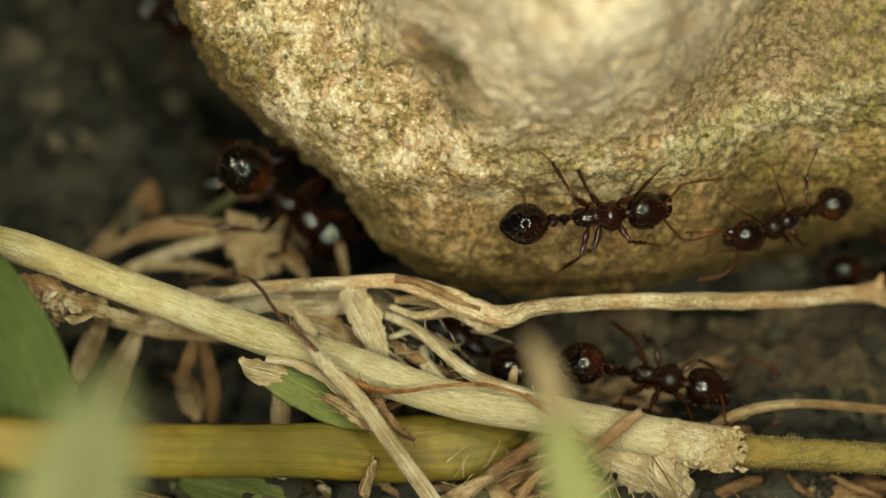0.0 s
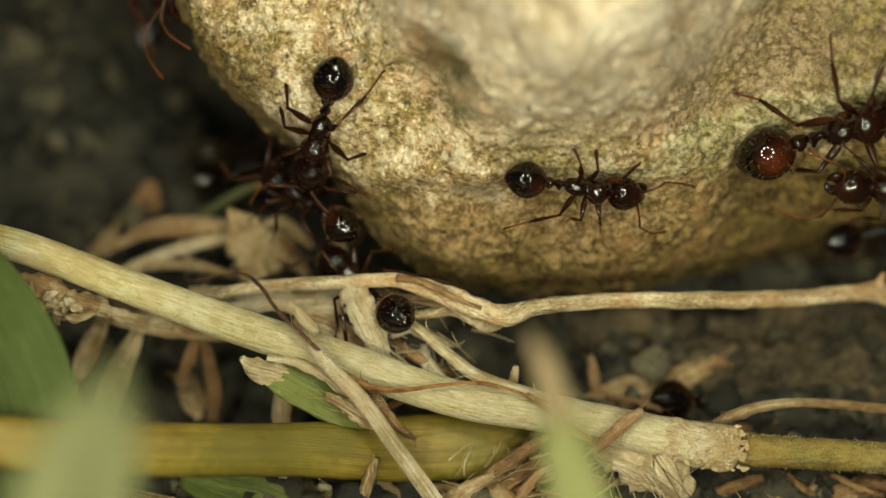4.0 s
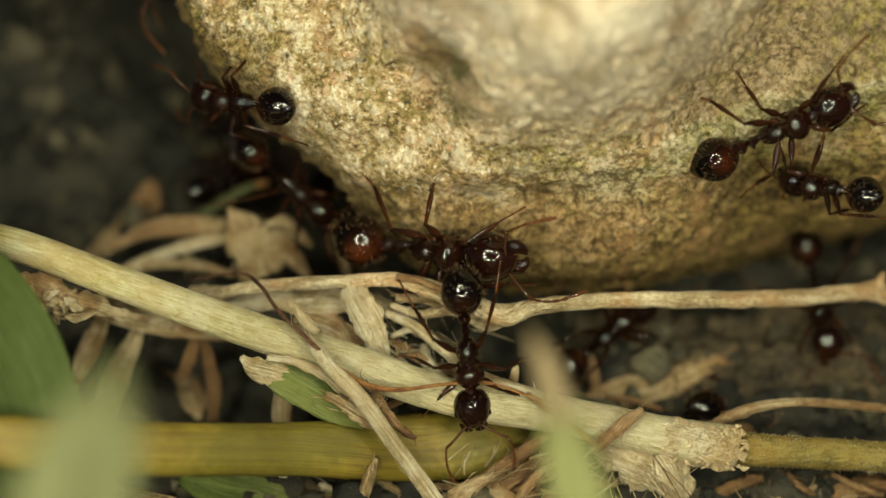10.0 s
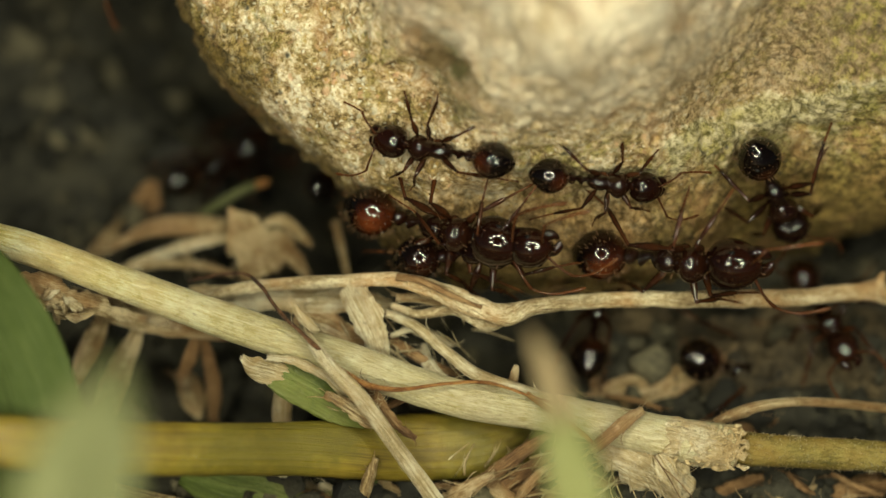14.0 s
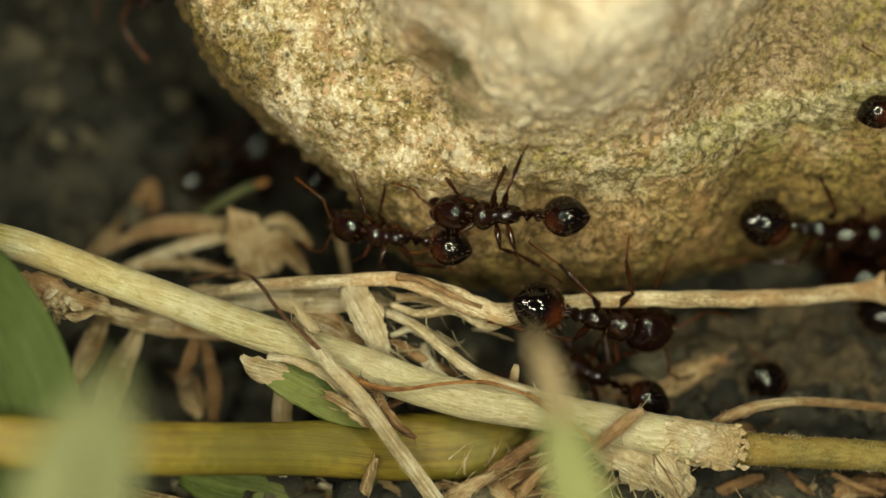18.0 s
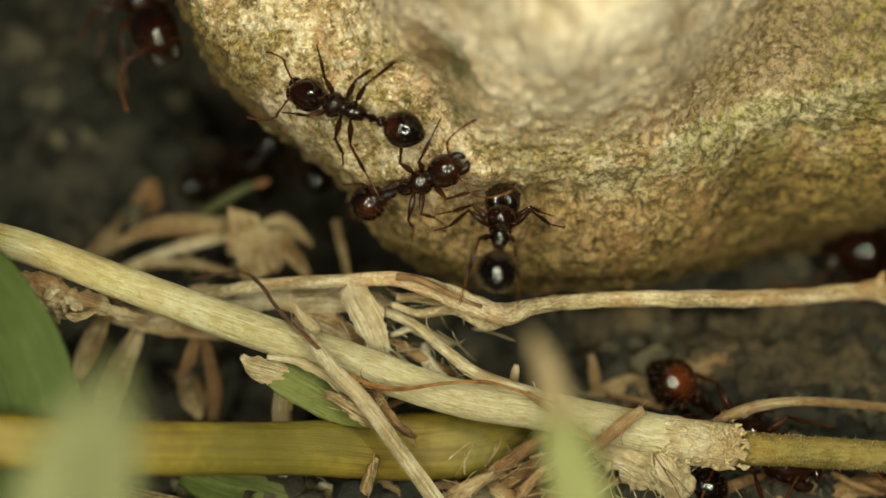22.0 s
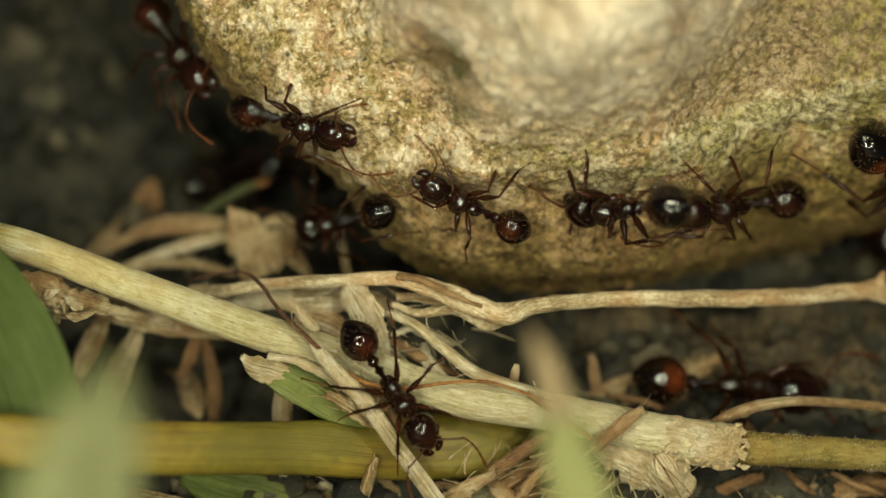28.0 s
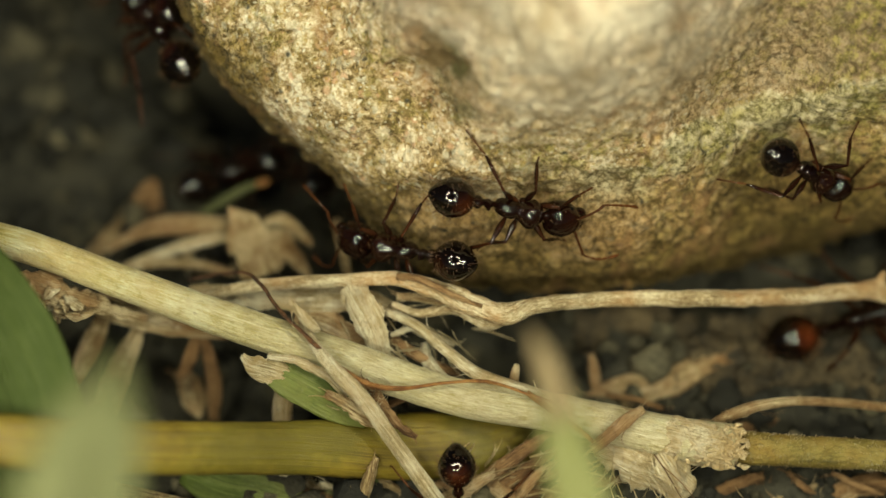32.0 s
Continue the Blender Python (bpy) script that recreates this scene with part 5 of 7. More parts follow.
def build_ant(size, head_scale, label):
    """One ant with its parts; size is the way from gaster to head in millimetres."""
    k = size * MM
    ant = empty("ant")
    put = lambda name, made, mat, parent, text="": linked(name, made[0] * k, made[1], mat, parent, text)

    def plates(x, y, z):
        band = 1.0 if x > -0.22 else 0.985 if x > -0.55 else 0.955 if x > -0.8 else 0.92
        step = band * (1 - 0.30 * max(0, -x) ** 2) * (1 - 0.10 * max(0, x) ** 2)
        return x * (1.12 if x < 0 else 0.98), y * step, z * step

    gaster = put("gaster", blob((-0.49, 0, 0.02), (0.198, 0.174, 0.174), 36, 44, plates), AMBER_SHELL if head_scale > 1 else GASTER_SHELL, ant, "glossy red-brown gaster with a black tip")
    put("hairs", hairs((-0.5, 0, 0.02), (0.215, 0.172, 0.166), 110, 0.040, 3, 0), HAIR, gaster, "short amber bristles")["kind"] = "stuff"
    put("postpetiole", loft([(-0.312, 0.022, 0.0, 0.022), (-0.298, 0.044, 0.008, 0.048), (-0.265, 0.056, 0.016, 0.062), (-0.232, 0.042, 0.006, 0.046), (-0.214, 0.020, -0.006, 0.024)]), BODY_SHELL, ant)
    put("petiole", loft([(-0.222, 0.018, -0.008, 0.02), (-0.20, 0.030, 0.004, 0.036), (-0.172, 0.046, 0.026, 0.066), (-0.145, 0.032, 0.008, 0.04), (-0.105, 0.024, -0.008, 0.026), (-0.06, 0.028, -0.008, 0.03)]), BODY_SHELL, ant)
    thorax = put("thorax", loft([(-0.105, 0.025, -0.004, 0.027), (-0.085, 0.059, 0.004, 0.064), (-0.03, 0.078, 0.018, 0.093), (0.035, 0.078, 0.026, 0.096), (0.085, 0.068, 0.026, 0.084), (0.125, 0.084, 0.044, 0.098), (0.185, 0.122, 0.058, 0.119), (0.245, 0.119, 0.052, 0.114), (0.295, 0.078, 0.038, 0.080), (0.325, 0.046, 0.03, 0.048), (0.375, 0.043, 0.03, 0.043)], 26, 6), BODY_SHELL, ant)
    put("hairs", hairs((0.12, 0, 0.04), (0.2, 0.085, 0.10), 34, 0.05, 4), HAIR, thorax, "short amber bristles")["kind"] = "stuff"
    q = head_scale
    boxy = lambda a: math.copysign(abs(a) ** 0.96, a)
    heart = lambda x, y, z: (boxy(x) + 0.16 * (1 - min(1, abs(y) * 1.7)) * (x < -0.7), boxy(y) * (1 - 0.10 * x - 0.10 * max(0, x) ** 2), boxy(z) * (1 - 0.16 * x))
    head = put("head", blob((0.5, 0, 0.02), (0.195 * q, 0.172 * q, 0.165 * q), 34, 28, heart), HEAD_SHELL, ant, "glossy red-brown head")
    put("hairs", hairs((0.5, 0, 0.02), (0.195 * q, 0.165 * q, 0.14 * q), 34, 0.04, 5), HAIR, head, "short amber bristles")["kind"] = "stuff"
    put("brow", loft([(0.5 + 0.10 * q, 0.03 * q, 0.095 * q, 0.02), (0.5 + 0.135 * q, 0.055 * q, 0.082 * q, 0.028), (0.5 + 0.17 * q, 0.06 * q, 0.055 * q, 0.03), (0.5 + 0.195 * q, 0.05 * q, 0.02 * q, 0.02)], 16, 4), HEAD_SHELL, head)
    for s in (-1, 1):
        put("eye", blob((0.5 + 0.035 * q, s * 0.152 * q, 0.06), (0.026, 0.016, 0.024), 14, 9), EYE_SHELL, head, "small black eye")
        put("mandible", rod([(0.5 + 0.12 * q, s * 0.085 * q, -0.005, 0.042 * q), (0.5 + 0.175 * q, s * 0.085 * q, -0.02, 0.046 * q), (0.5 + 0.218 * q, s * 0.055 * q, -0.035, 0.036 * q), (0.5 + 0.24 * q, s * 0.016 * q, -0.045, 0.012)], 12), HEAD_SHELL, head)
        root = np.array((0.5 + 0.14 * q, s * 0.06 * q, 0.07))
        scape = rod([(0, 0, 0, 0.014), (0.05, s * 0.09, 0.03, 0.010), (0.09, s * 0.16, 0.04, 0.011), (0.12, s * 0.22, 0.03, 0.014)])
        beads = [(0.12 + 0.030 * i, s * (0.22 + 0.014 * i - 0.0010 * i * i), 0.03 - 0.0011 * i * i, (0.0075 + 0.0004 * i) * (1.25 if i % 2 else 0.8)) for i in range(9)]
        end = beads[-1]
        club = [(*end[:3], 0.010), (end[0] + 0.035, end[1] + s * 0.0, end[2] - 0.018, 0.0135), (end[0] + 0.075, end[1] - s * 0.004, end[2] - 0.04, 0.0145), (end[0] + 0.105, end[1] - s * 0.008, end[2] - 0.055, 0.008)]
        antenna = put("antenna", welded(scape, rod(beads, 8, 3), rod(club)), TARSUS_SHELL, head, "elbowed russet antenna")
        antenna.location = root * k
        for i in range(3):
            hip = np.array((HIPS[i][0], s * HIPS[i][1], -0.03))
            knee, heel, toe = (np.array((p[i][0], s * p[i][1], p[i][2])) - hip for p in (KNEES, HEELS, TOES))
            thigh = [(0, 0, 0, 0.018), (*(knee * 0.18), 0.014), (*(knee * 0.45), 0.030), (*(knee * 0.7), 0.024), (*(knee * 0.93), 0.013), (*knee, 0.016)]
            leg = put("leg", welded(blob((0, 0, 0), (0.044, 0.036, 0.045), 12, 8), rod(thigh), bristled(thigh, 12, 0.035, i)), LEG_SHELL, ant)
            leg.location = hip * k
            calf = [(*knee, 0.013), (*(knee * 0.75 + heel * 0.25), 0.013), (*(knee * 0.35 + heel * 0.65), 0.019), (*(knee * 0.08 + heel * 0.92), 0.013), (*heel, 0.009)]
            put("shin", welded(rod(calf), bristled(calf, 16, 0.035, i + 9)), LEG_SHELL, leg)
            sole = toe - heel
            joints = [(*(heel + sole * f), 0.0095 if n % 2 else 0.0065) for n, f in enumerate((0, 0.25, 0.5, 0.6, 0.68, 0.76, 0.83, 0.9, 1.0))]
            claw = rod([(*toe, 0.006), (*(toe + np.array((0.02, s * 0.015, -0.008))), 0.003)], 5, 2)
            put("foot", welded(rod(joints, 6, 2), claw), TARSUS_SHELL, leg, "thin orange-brown tarsus")
    return tagged(ant, label, "ant", "ants under the stone")


MAJOR = "large glossy red-brown major worker ant with a broad head"
MINOR = "small glossy dark brown worker ant"


def clear_of_ground(p):
    """The point p moved along its line of sight until it stands over the soil."""
    u, v, w = p
    place = at(u, v, w) / MM
    if place.z > 3.2:
        return p
    floor = float(ground_height(np.array([place.x]), np.array([place.y]))[0]) + 0.8 + 0.5 * float(spread((u - 4) / 2))
    push = max(0.0, floor - place.z) / AW.z
    scale = (REACH - w - push) / (REACH - w)
    return np.array((u * scale, v * scale, w + push))


def clear_of_stone(p):
    """The point p moved along its line of sight until it clears the stone's face."""
    u, v, w = p
    du, dv = u - CENTRE[0], v - CENTRE[1]
    inside = float(rim(math.atan2(dv, du))) - math.hypot(du, dv)
    if inside <= 0:
        return p
    push = max(0.0, float(stone_front(u, v)) + 0.6 - w) * float(spread(inside / 1.0))
    scale = (REACH - w - push) / (REACH - w)
    return np.array((u * scale, v * scale, w + push))


def crawl(name_ant, rows, on_stone):
    """Key an ant along rows of seconds, gaster (u, v, w) and head (u, v, w)."""
    tt = np.array([r[0] for r in rows])
    key = np.array([r[1:] for r in rows])
    keys, prev, gone = [], None, 0.0
    steps = [(0.0, 0.0)]
    span = np.arange(0, 32.01, 0.2)
    for t in span:
        i = int(np.clip(np.searchsorted(tt, t, side="right") - 1, 0, len(tt) - 2))
        f = float(np.clip((t - tt[i]) / (tt[i + 1] - tt[i]), 0, 1))
        m0 = (key[i + 1] - key[i - 1]) / (tt[i + 1] - tt[i - 1]) * (tt[i + 1] - tt[i]) if i > 0 else (key[i + 1] - key[i])
        m1 = (key[i + 2] - key[i]) / (tt[i + 2] - tt[i]) * (tt[i + 1] - tt[i]) if i + 2 < len(tt) else (key[i + 1] - key[i])
        p = (2 * f ** 3 - 3 * f * f + 1) * key[i] + (f ** 3 - 2 * f * f + f) * m0 + (3 * f * f - 2 * f ** 3) * key[i + 1] + (f ** 3 - f * f) * m1
        g, h = p[:3], p[3:]
        half = np.linalg.norm(h - g) / 2
        if on_stone:
            g, h = (clear_of_stone(clear_of_ground(q)) for q in (g, h))
        mid = g + (h - g) / np.linalg.norm(h - g) * half
        if on_stone:
            n = slope_normal(mid[0], mid[1])
            n = (n + Vector((0, 0.05, 0.45))).normalized()
        else:
            n = Vector((0, 0.45, 0.89))
        fwd = Vector(h - g).normalized()
        left = n.cross(fwd).normalized()
        up = fwd.cross(left)
        turn = Matrix([AX * a.x + AV * a.y + AW * a.z for a in (fwd, left, up)]).transposed().to_4x4()
        here = Matrix.Translation(at(*mid)) @ turn
        if prev is not None:
            gone += float(np.linalg.norm(mid - prev)) + 0.25 * float(np.linalg.norm((h - g) - arm))
        prev, arm = mid, h - g
        keys.append((float(t), here))
        steps.append((float(t), gone))
    walk(name_ant, keys)
    chance = random.Random(int(1000 * abs(key[0][0] + key[-1][1])))
    limbs = [o for o in name_ant.children if o.name.startswith("leg")]
    feel = [o for o in name_ant.children_recursive if o.name.startswith("antenna")]
    steps = steps[1:]
    for n, leg in enumerate(limbs):
        side = 1 if n >= 3 else -1
        beat = (n % 3 + n // 3) % 2 * math.pi
        rest = chance.uniform(-13, 13)
        lift = chance.uniform(-7, 9)
        spot = Vector(leg.location)
        out = []
        for t, way in steps[::1]:
            ph = way * 2.6 + beat + n * 0.35
            out.append((t, Matrix.Translation(spot) @ pose(0, 0, 0, side * (lift + 9 * max(0, math.cos(ph))), 0, rest + 17 * math.sin(ph))))
        walk(leg, out)
    for n, whip in enumerate(feel):
        spot = Vector(whip.location)
        walk(whip, [(t, Matrix.Translation(spot) @ pose(0, 0, 0, 0, 9 * math.sin(t * 5.1 + n * 2 + tt[-1] + key[0][0]), 15 * math.sin(t * 3.7 + n * 1.3 + key[0][0]))) for t, _ in steps[::2]])


def motions():
    large, small = build_ant(5.0, 1.02, MAJOR), build_ant(3.8, 0.9, MINOR)
    used = set()

    def another(model, scale):
        ob = model if model not in used else copy_thing(model, Matrix())
        used.add(model)
        ob.scale = (scale,) * 3
        return ob

    ants = iter([another(model, scale) for model, scale in ((small, 1.08), (large, 1.06), (small, 0.895), (small, 1.03), (small, 1.13), (large, 1), (small, 0.974), (small, 0.947), (small, 1.05), (small, 1), (small, 1.13), (small, 0.947), (large, 0.98), (small, 1.16), (large, 0.98), (small, 1.05), (small, 0.947), (small, 0.947), (small, 0.947), (small, 0.895), (small, 0.947))])
    crawl(next(ants), [
        (0, 2.72, 0.88, 0.84, 6.79, 1.34, 0.76), (0.5, 5.43, 1.55, 1.08, 8.99, 3.59, 1.14), (1, 8, 2.95, 1.2, 11.16, 5.43, 2.03),
        (1.5, 6.87, 4.13, 3.84, 7.37, 7.17, 6.54), (2, 6.12, 5.85, 6.47, 4.01, 8.7, 8.53), (2.5, 0.12, 7.34, 4.98, -3.77, 6.87, 3.79),
        (3, -3.15, 6.45, 2.25, -3.8, 2.92, 0.26), (3.5, -3.59, 6.15, 1.92, -4.52, 2.87, -0.35), (4.5, -3.64, 5.09, 1.54, -4.49, 2.16, -1.2),
        (5.5, -3.69, 3.79, 1.29, -4.39, 0.82, -1.46), (6, -2.65, 2.02, 0.3, -3.73, -0.7, -2.57), (6.5, -1.11, 1.25, 1.1, -2.71, -2.34, -0.08),
        (7, -1.64, 1, 1.29, -3.83, -2.27, 0.12), (7.5, -2.07, 1.31, 0.6, -3.44, -1.3, -2.26), (8, -1.64, 1.06, 1.09, 0.6, -2.17, -0.09),
        (8.5, -0.77, -0.45, 1.11, 1.55, -3.62, -0.06), (9, -0.42, -0.21, 1.09, 2.12, -3.21, -0.09), (9.5, 0.11, -0.92, 1.36, 1.57, -4.57, 0.19),
        (10, 0.58, -1.44, 1.87, 0.94, -5.36, 0.71), (10.5, 1.63, -2.82, 1, 3.61, -5.06, -1.8), (11, 1.91, -3.15, 1.09, 5.68, -4.25, -0.07),
        (11.5, 4.9, -3.74, 1.52, 8.26, -5.8, 0.37), (12, 6.58, -4.69, 2.06, 8.96, -7.91, 1.14), (12.5, 7.2, -5.67, 2.16, 8.65, -9.33, 1.02),
        (13, 7.48, -7.74, 2.17, 7.67, -11.68, 1.03), (13.6, 7.38, -10.42, 2.16, 7.48, -14.36, 1.03), (32, 7.53, -15.02, 2.56, 7.45, -18.97, 1.44),], True)
    crawl(next(ants), [
        (0, -6.98, 2.78, -2.6, -4.14, 0.49, -6.44), (0.5, -4.91, 1.41, 2.4, -2.03, 0.14, -1.86), (1, -3.69, 0.6, -1.7, 0.84, -0.45, 0.84),
        (1.5, -0.97, 0.29, 4.82, 2.28, 0.65, 0.65), (2, 0.21, 0.78, -0.03, 5.11, 1.11, 1.97), (2.5, 2.98, 1.24, 1.28, 8.18, 1.26, 0.27),
        (3, 5.42, 1.37, 1.25, 10.4, 2.85, 0.21), (3.5, 7.4, 2.19, 1.26, 12.37, 4.02, 1.19), (4.2, 12.14, 3.64, 0.23, 16.59, 4.74, 2.88),
        (4.7, 14.38, 4.63, 2.97, 19.07, 4.02, 0.57), (5.1, 15, 4.6, -0.67, 18.36, 0.86, -2.35), (5.5, 14.49, 3.61, -1.27, 16.15, -0.77, -3.74),
        (6, 14.91, 2.26, -1.68, 14.94, -1.66, -5.24), (7, 14.93, 2.07, -1.82, 15.48, -1.79, -5.4), (7.5, 14.74, 0.82, -4, 15.57, -2.93, -7.65),
        (8, 14.75, 0.23, -6.5, 15.33, -3.56, -10.16), (9, 15.24, -1.84, -7, 17.55, -5.08, -10.51), (10, 18.14, -2.46, -7, 21.82, -4.28, -10.36),
        (24, 20.1, -1.22, -6.5, 16.93, -0.16, -10.62), (24.5, 17.18, -0.18, -3.13, 14.31, 0.12, -7.58), (25, 14.57, 0.02, -3.53, 11.81, 0.02, -8.06),
        (25.5, 14.25, -0.14, -3.42, 11.44, -0.15, -7.92), (26.5, 18.18, -0.38, -3.17, 15.44, 0.34, -7.65),
        (32, 20.07, -0.38, -2.75, 17.33, -0.02, -7.27),], True)
    crawl(next(ants), [
        (0, 13.51, 1.62, -1.92, 10.37, 0.51, -1.21), (0.5, 10.5, 1.11, -1.83, 7.68, 0.05, -0.24), (1, 7.82, 0.5, -1.01, 4.86, 0.06, 0.59),
        (1.5, 6.27, 0.44, 0.79, 3.39, -0.23, -0.88), (2, 5.33, 0.02, -0.84, 2.34, -0.02, 0.77), (2.5, 3.68, 0.18, 0.17, 0.29, 0.49, 0.08),
        (3, 0.92, -0.15, -0.29, -2.31, 0.29, -1.24), (3.5, -1.23, 0.21, -0.47, -4.2, 0.54, -2.09), (4.2, -4.34, 1.18, -1.18, -6.48, 3.26, -2.81),
        (5, -7.16, 4.37, -2.09, -9, 6.94, -3.35), (5.6, -9.54, 8.27, -4.44, -11.5, 10.84, -5.51), (8, -10.89, 10.64, -5.52, -12.49, 13.25, -7),
        (8.6, -11.03, 10.56, -5.06, -9.2, 7.9, -4), (9.3, -8.98, 7.53, -2.95, -7.1, 5.09, -1.52), (10, -6.82, 3.39, -3.11, -4.36, 1.27, -4.1),
        (11, -4.67, 1.78, -1.79, -1.75, 1.1, -0.17), (11.5, -3.77, 1.77, -1.3, -1.12, 1.83, 0.83), (12, -2.41, 1.93, -0.05, 0.48, 2.65, 1.59),
        (12.5, -1.21, 2.67, 0.75, 1.76, 2.78, 2.39), (13, 0.11, 3.04, 1.05, 3.07, 2.69, 2.69), (13.5, 1.8, 2.72, 2.32, 5, 2.38, 1.22),
        (14, 3.47, 2.4, 1.69, 6.76, 2.03, 0.94), (14.5, 5.35, 2.15, 1.18, 8.6, 1.95, 0.2), (15.5, 7.14, 2.3, 0.59, 10.38, 2.13, -0.45),
        (16.5, 8.69, 2.59, 0.35, 11.63, 2.11, -1.29), (17, 9.86, 2.91, -0.73, 12.78, 3.09, 1), (17.5, 11.84, 3.47, -0.11, 14.68, 4.27, 1.58),
        (18, 14.46, 4.55, 1.16, 17.49, 5.44, 2.4), (18.6, 17.62, 5.48, 1.38, 20.49, 5.97, 3.13), (24.8, 20.62, 3.69, -0.94, 23.57, 2.54, -2.16),
        (25.3, 19.97, 2.18, -2.63, 16.88, 1.97, -1.24), (26, 16.95, 1.78, -2.13, 13.6, 1.77, -1.58), (26.8, 9.92, 1.18, -0.92, 6.67, 0.98, 0.07),
        (27.5, 4.33, 0.59, -0.1, 1.46, 1.42, 1.53), (28, 2.32, 0.69, -0.05, -0.36, 1.99, 1.58), (28.5, 0.95, 1.35, 0.36, -1.78, 2.93, 1.63),
        (29, -0.74, 2.7, 1.23, -3.59, 4.53, 1.54), (29.5, -3.28, 4.15, 1.83, -6.15, 5.69, 0.86), (30, -5.78, 4.52, -0.03, -7.83, 5.06, -2.69),
        (30.5, -7.99, 6.08, -1.81, -10.03, 7.53, -4.11), (31, -9.69, 8.03, -3.91, -11.39, 9.89, -6.19),
        (31.6, -12.15, 10.84, -7.4, -14.03, 13.04, -5.63), (32, -12.77, 11.67, -7.4, -14.65, 13.87, -5.62),], True)
    crawl(next(ants), [
        (0, 2.39, -4.12, -2.6, -0.03, -2.87, -5.39), (1, 2.09, -3.92, -2.6, -0.39, -2.78, -5.38), (1.5, 2.07, -3.8, -1.97, -0.13, -2.07, 0.74),
        (2, 1.86, -3.67, -1.3, 0.01, -1.57, 1.41), (2.5, 2, -3.09, 1.31, -1.68, -2.43, 0.18), (3, 0.77, -2.52, 1.33, -2.92, -1.95, 0.21),
        (3.5, -0.74, -2.47, 1.11, -4.01, -0.67, -0.01), (4, -1.6, -2.27, 0.4, -3.82, -0.56, -2.32), (4.4, -2.74, -1.89, 0.4, -2.28, 0.83, -2.36),
        (4.9, -2.54, -2.44, 0.8, -0.29, -0.89, -1.98), (5.5, -1.95, -3.4, 1.6, 0.48, -2.12, -1.17), (6, -1.32, -3.43, 2.11, 2.16, -2.09, 0.99),
        (6.5, 0.11, -3.26, 1.71, 3.74, -2.37, 0.59), (7, 1.4, -2.92, 0.91, 5.07, -2.22, -0.2), (7.5, 2.34, -3.45, -0.75, 6.07, -3.26, -1.86),
        (8, 2.87, -3.67, -2.2, 5.68, -3.32, -4.88), (9, 3.44, -3.77, -2.8, 6.13, -2.94, -5.5), (10, 4.33, -4.25, -3.2, 6.59, -2.6, -5.91),
        (11, 4.81, -4.07, -3.6, 6.99, -2.32, -6.32), (12, 4.95, -3.91, -3.6, 7.07, -2.1, -6.32), (13, 5.03, -3.97, -3.6, 6.47, -1.62, -6.36),
        (14, 5.11, -3.97, -3.6, 5.73, -1.31, -6.38), (15, 5.3, -3.97, -3.6, 3.12, -2.42, -6.44), (15.7, 6.49, -4.36, -3.5, 3.89, -3.74, -6.34),
        (16.5, 7.81, -4.91, -2.6, 5.27, -4.14, -5.46), (17, 7.55, -4.97, -1.92, 3.96, -3.96, -3.07), (18, 7.06, -5.3, -1.93, 3.67, -3.76, -3.07),
        (18.5, 6.54, -5.24, -1.51, 3.15, -3.69, -2.66), (19, 5.63, -4.85, -0.92, 2.31, -3.14, -2.06), (19.5, 4.51, -4.19, 0.05, 2, -1.43, -1.09),
        (20, 3.42, -3.42, 1.1, 1.94, 0.01, -0.03), (20.5, 2, -1.87, 1.05, -0.32, 0.63, -0.83), (21, 1.59, -1.21, 1.1, -0.63, 1.39, -0.79),
        (21.5, 1.6, -1, 2.32, -0.26, 0.52, -0.75), (22, 1.69, -0.9, 3.52, 1.95, 1.5, 0.46), (22.5, 2.34, 0.02, 4.54, 3.44, 2.23, 1.52),
        (23, 4.28, 1.06, 0.9, 6.48, 3.53, 2.97), (23.5, 6.81, 2.78, 1.63, 9.88, 5.19, 1.72), (24, 9.44, 4.03, 1.43, 11.51, 7.15, 2.54),
        (24.5, 11.17, 7.08, 2.46, 13.1, 10.11, 3.98), (25, 12.82, 9.96, 3.18, 14.72, 12.74, 5.15), (32, 16.44, 16.89, 5.27, 18.2, 19.72, 7.3),], True)
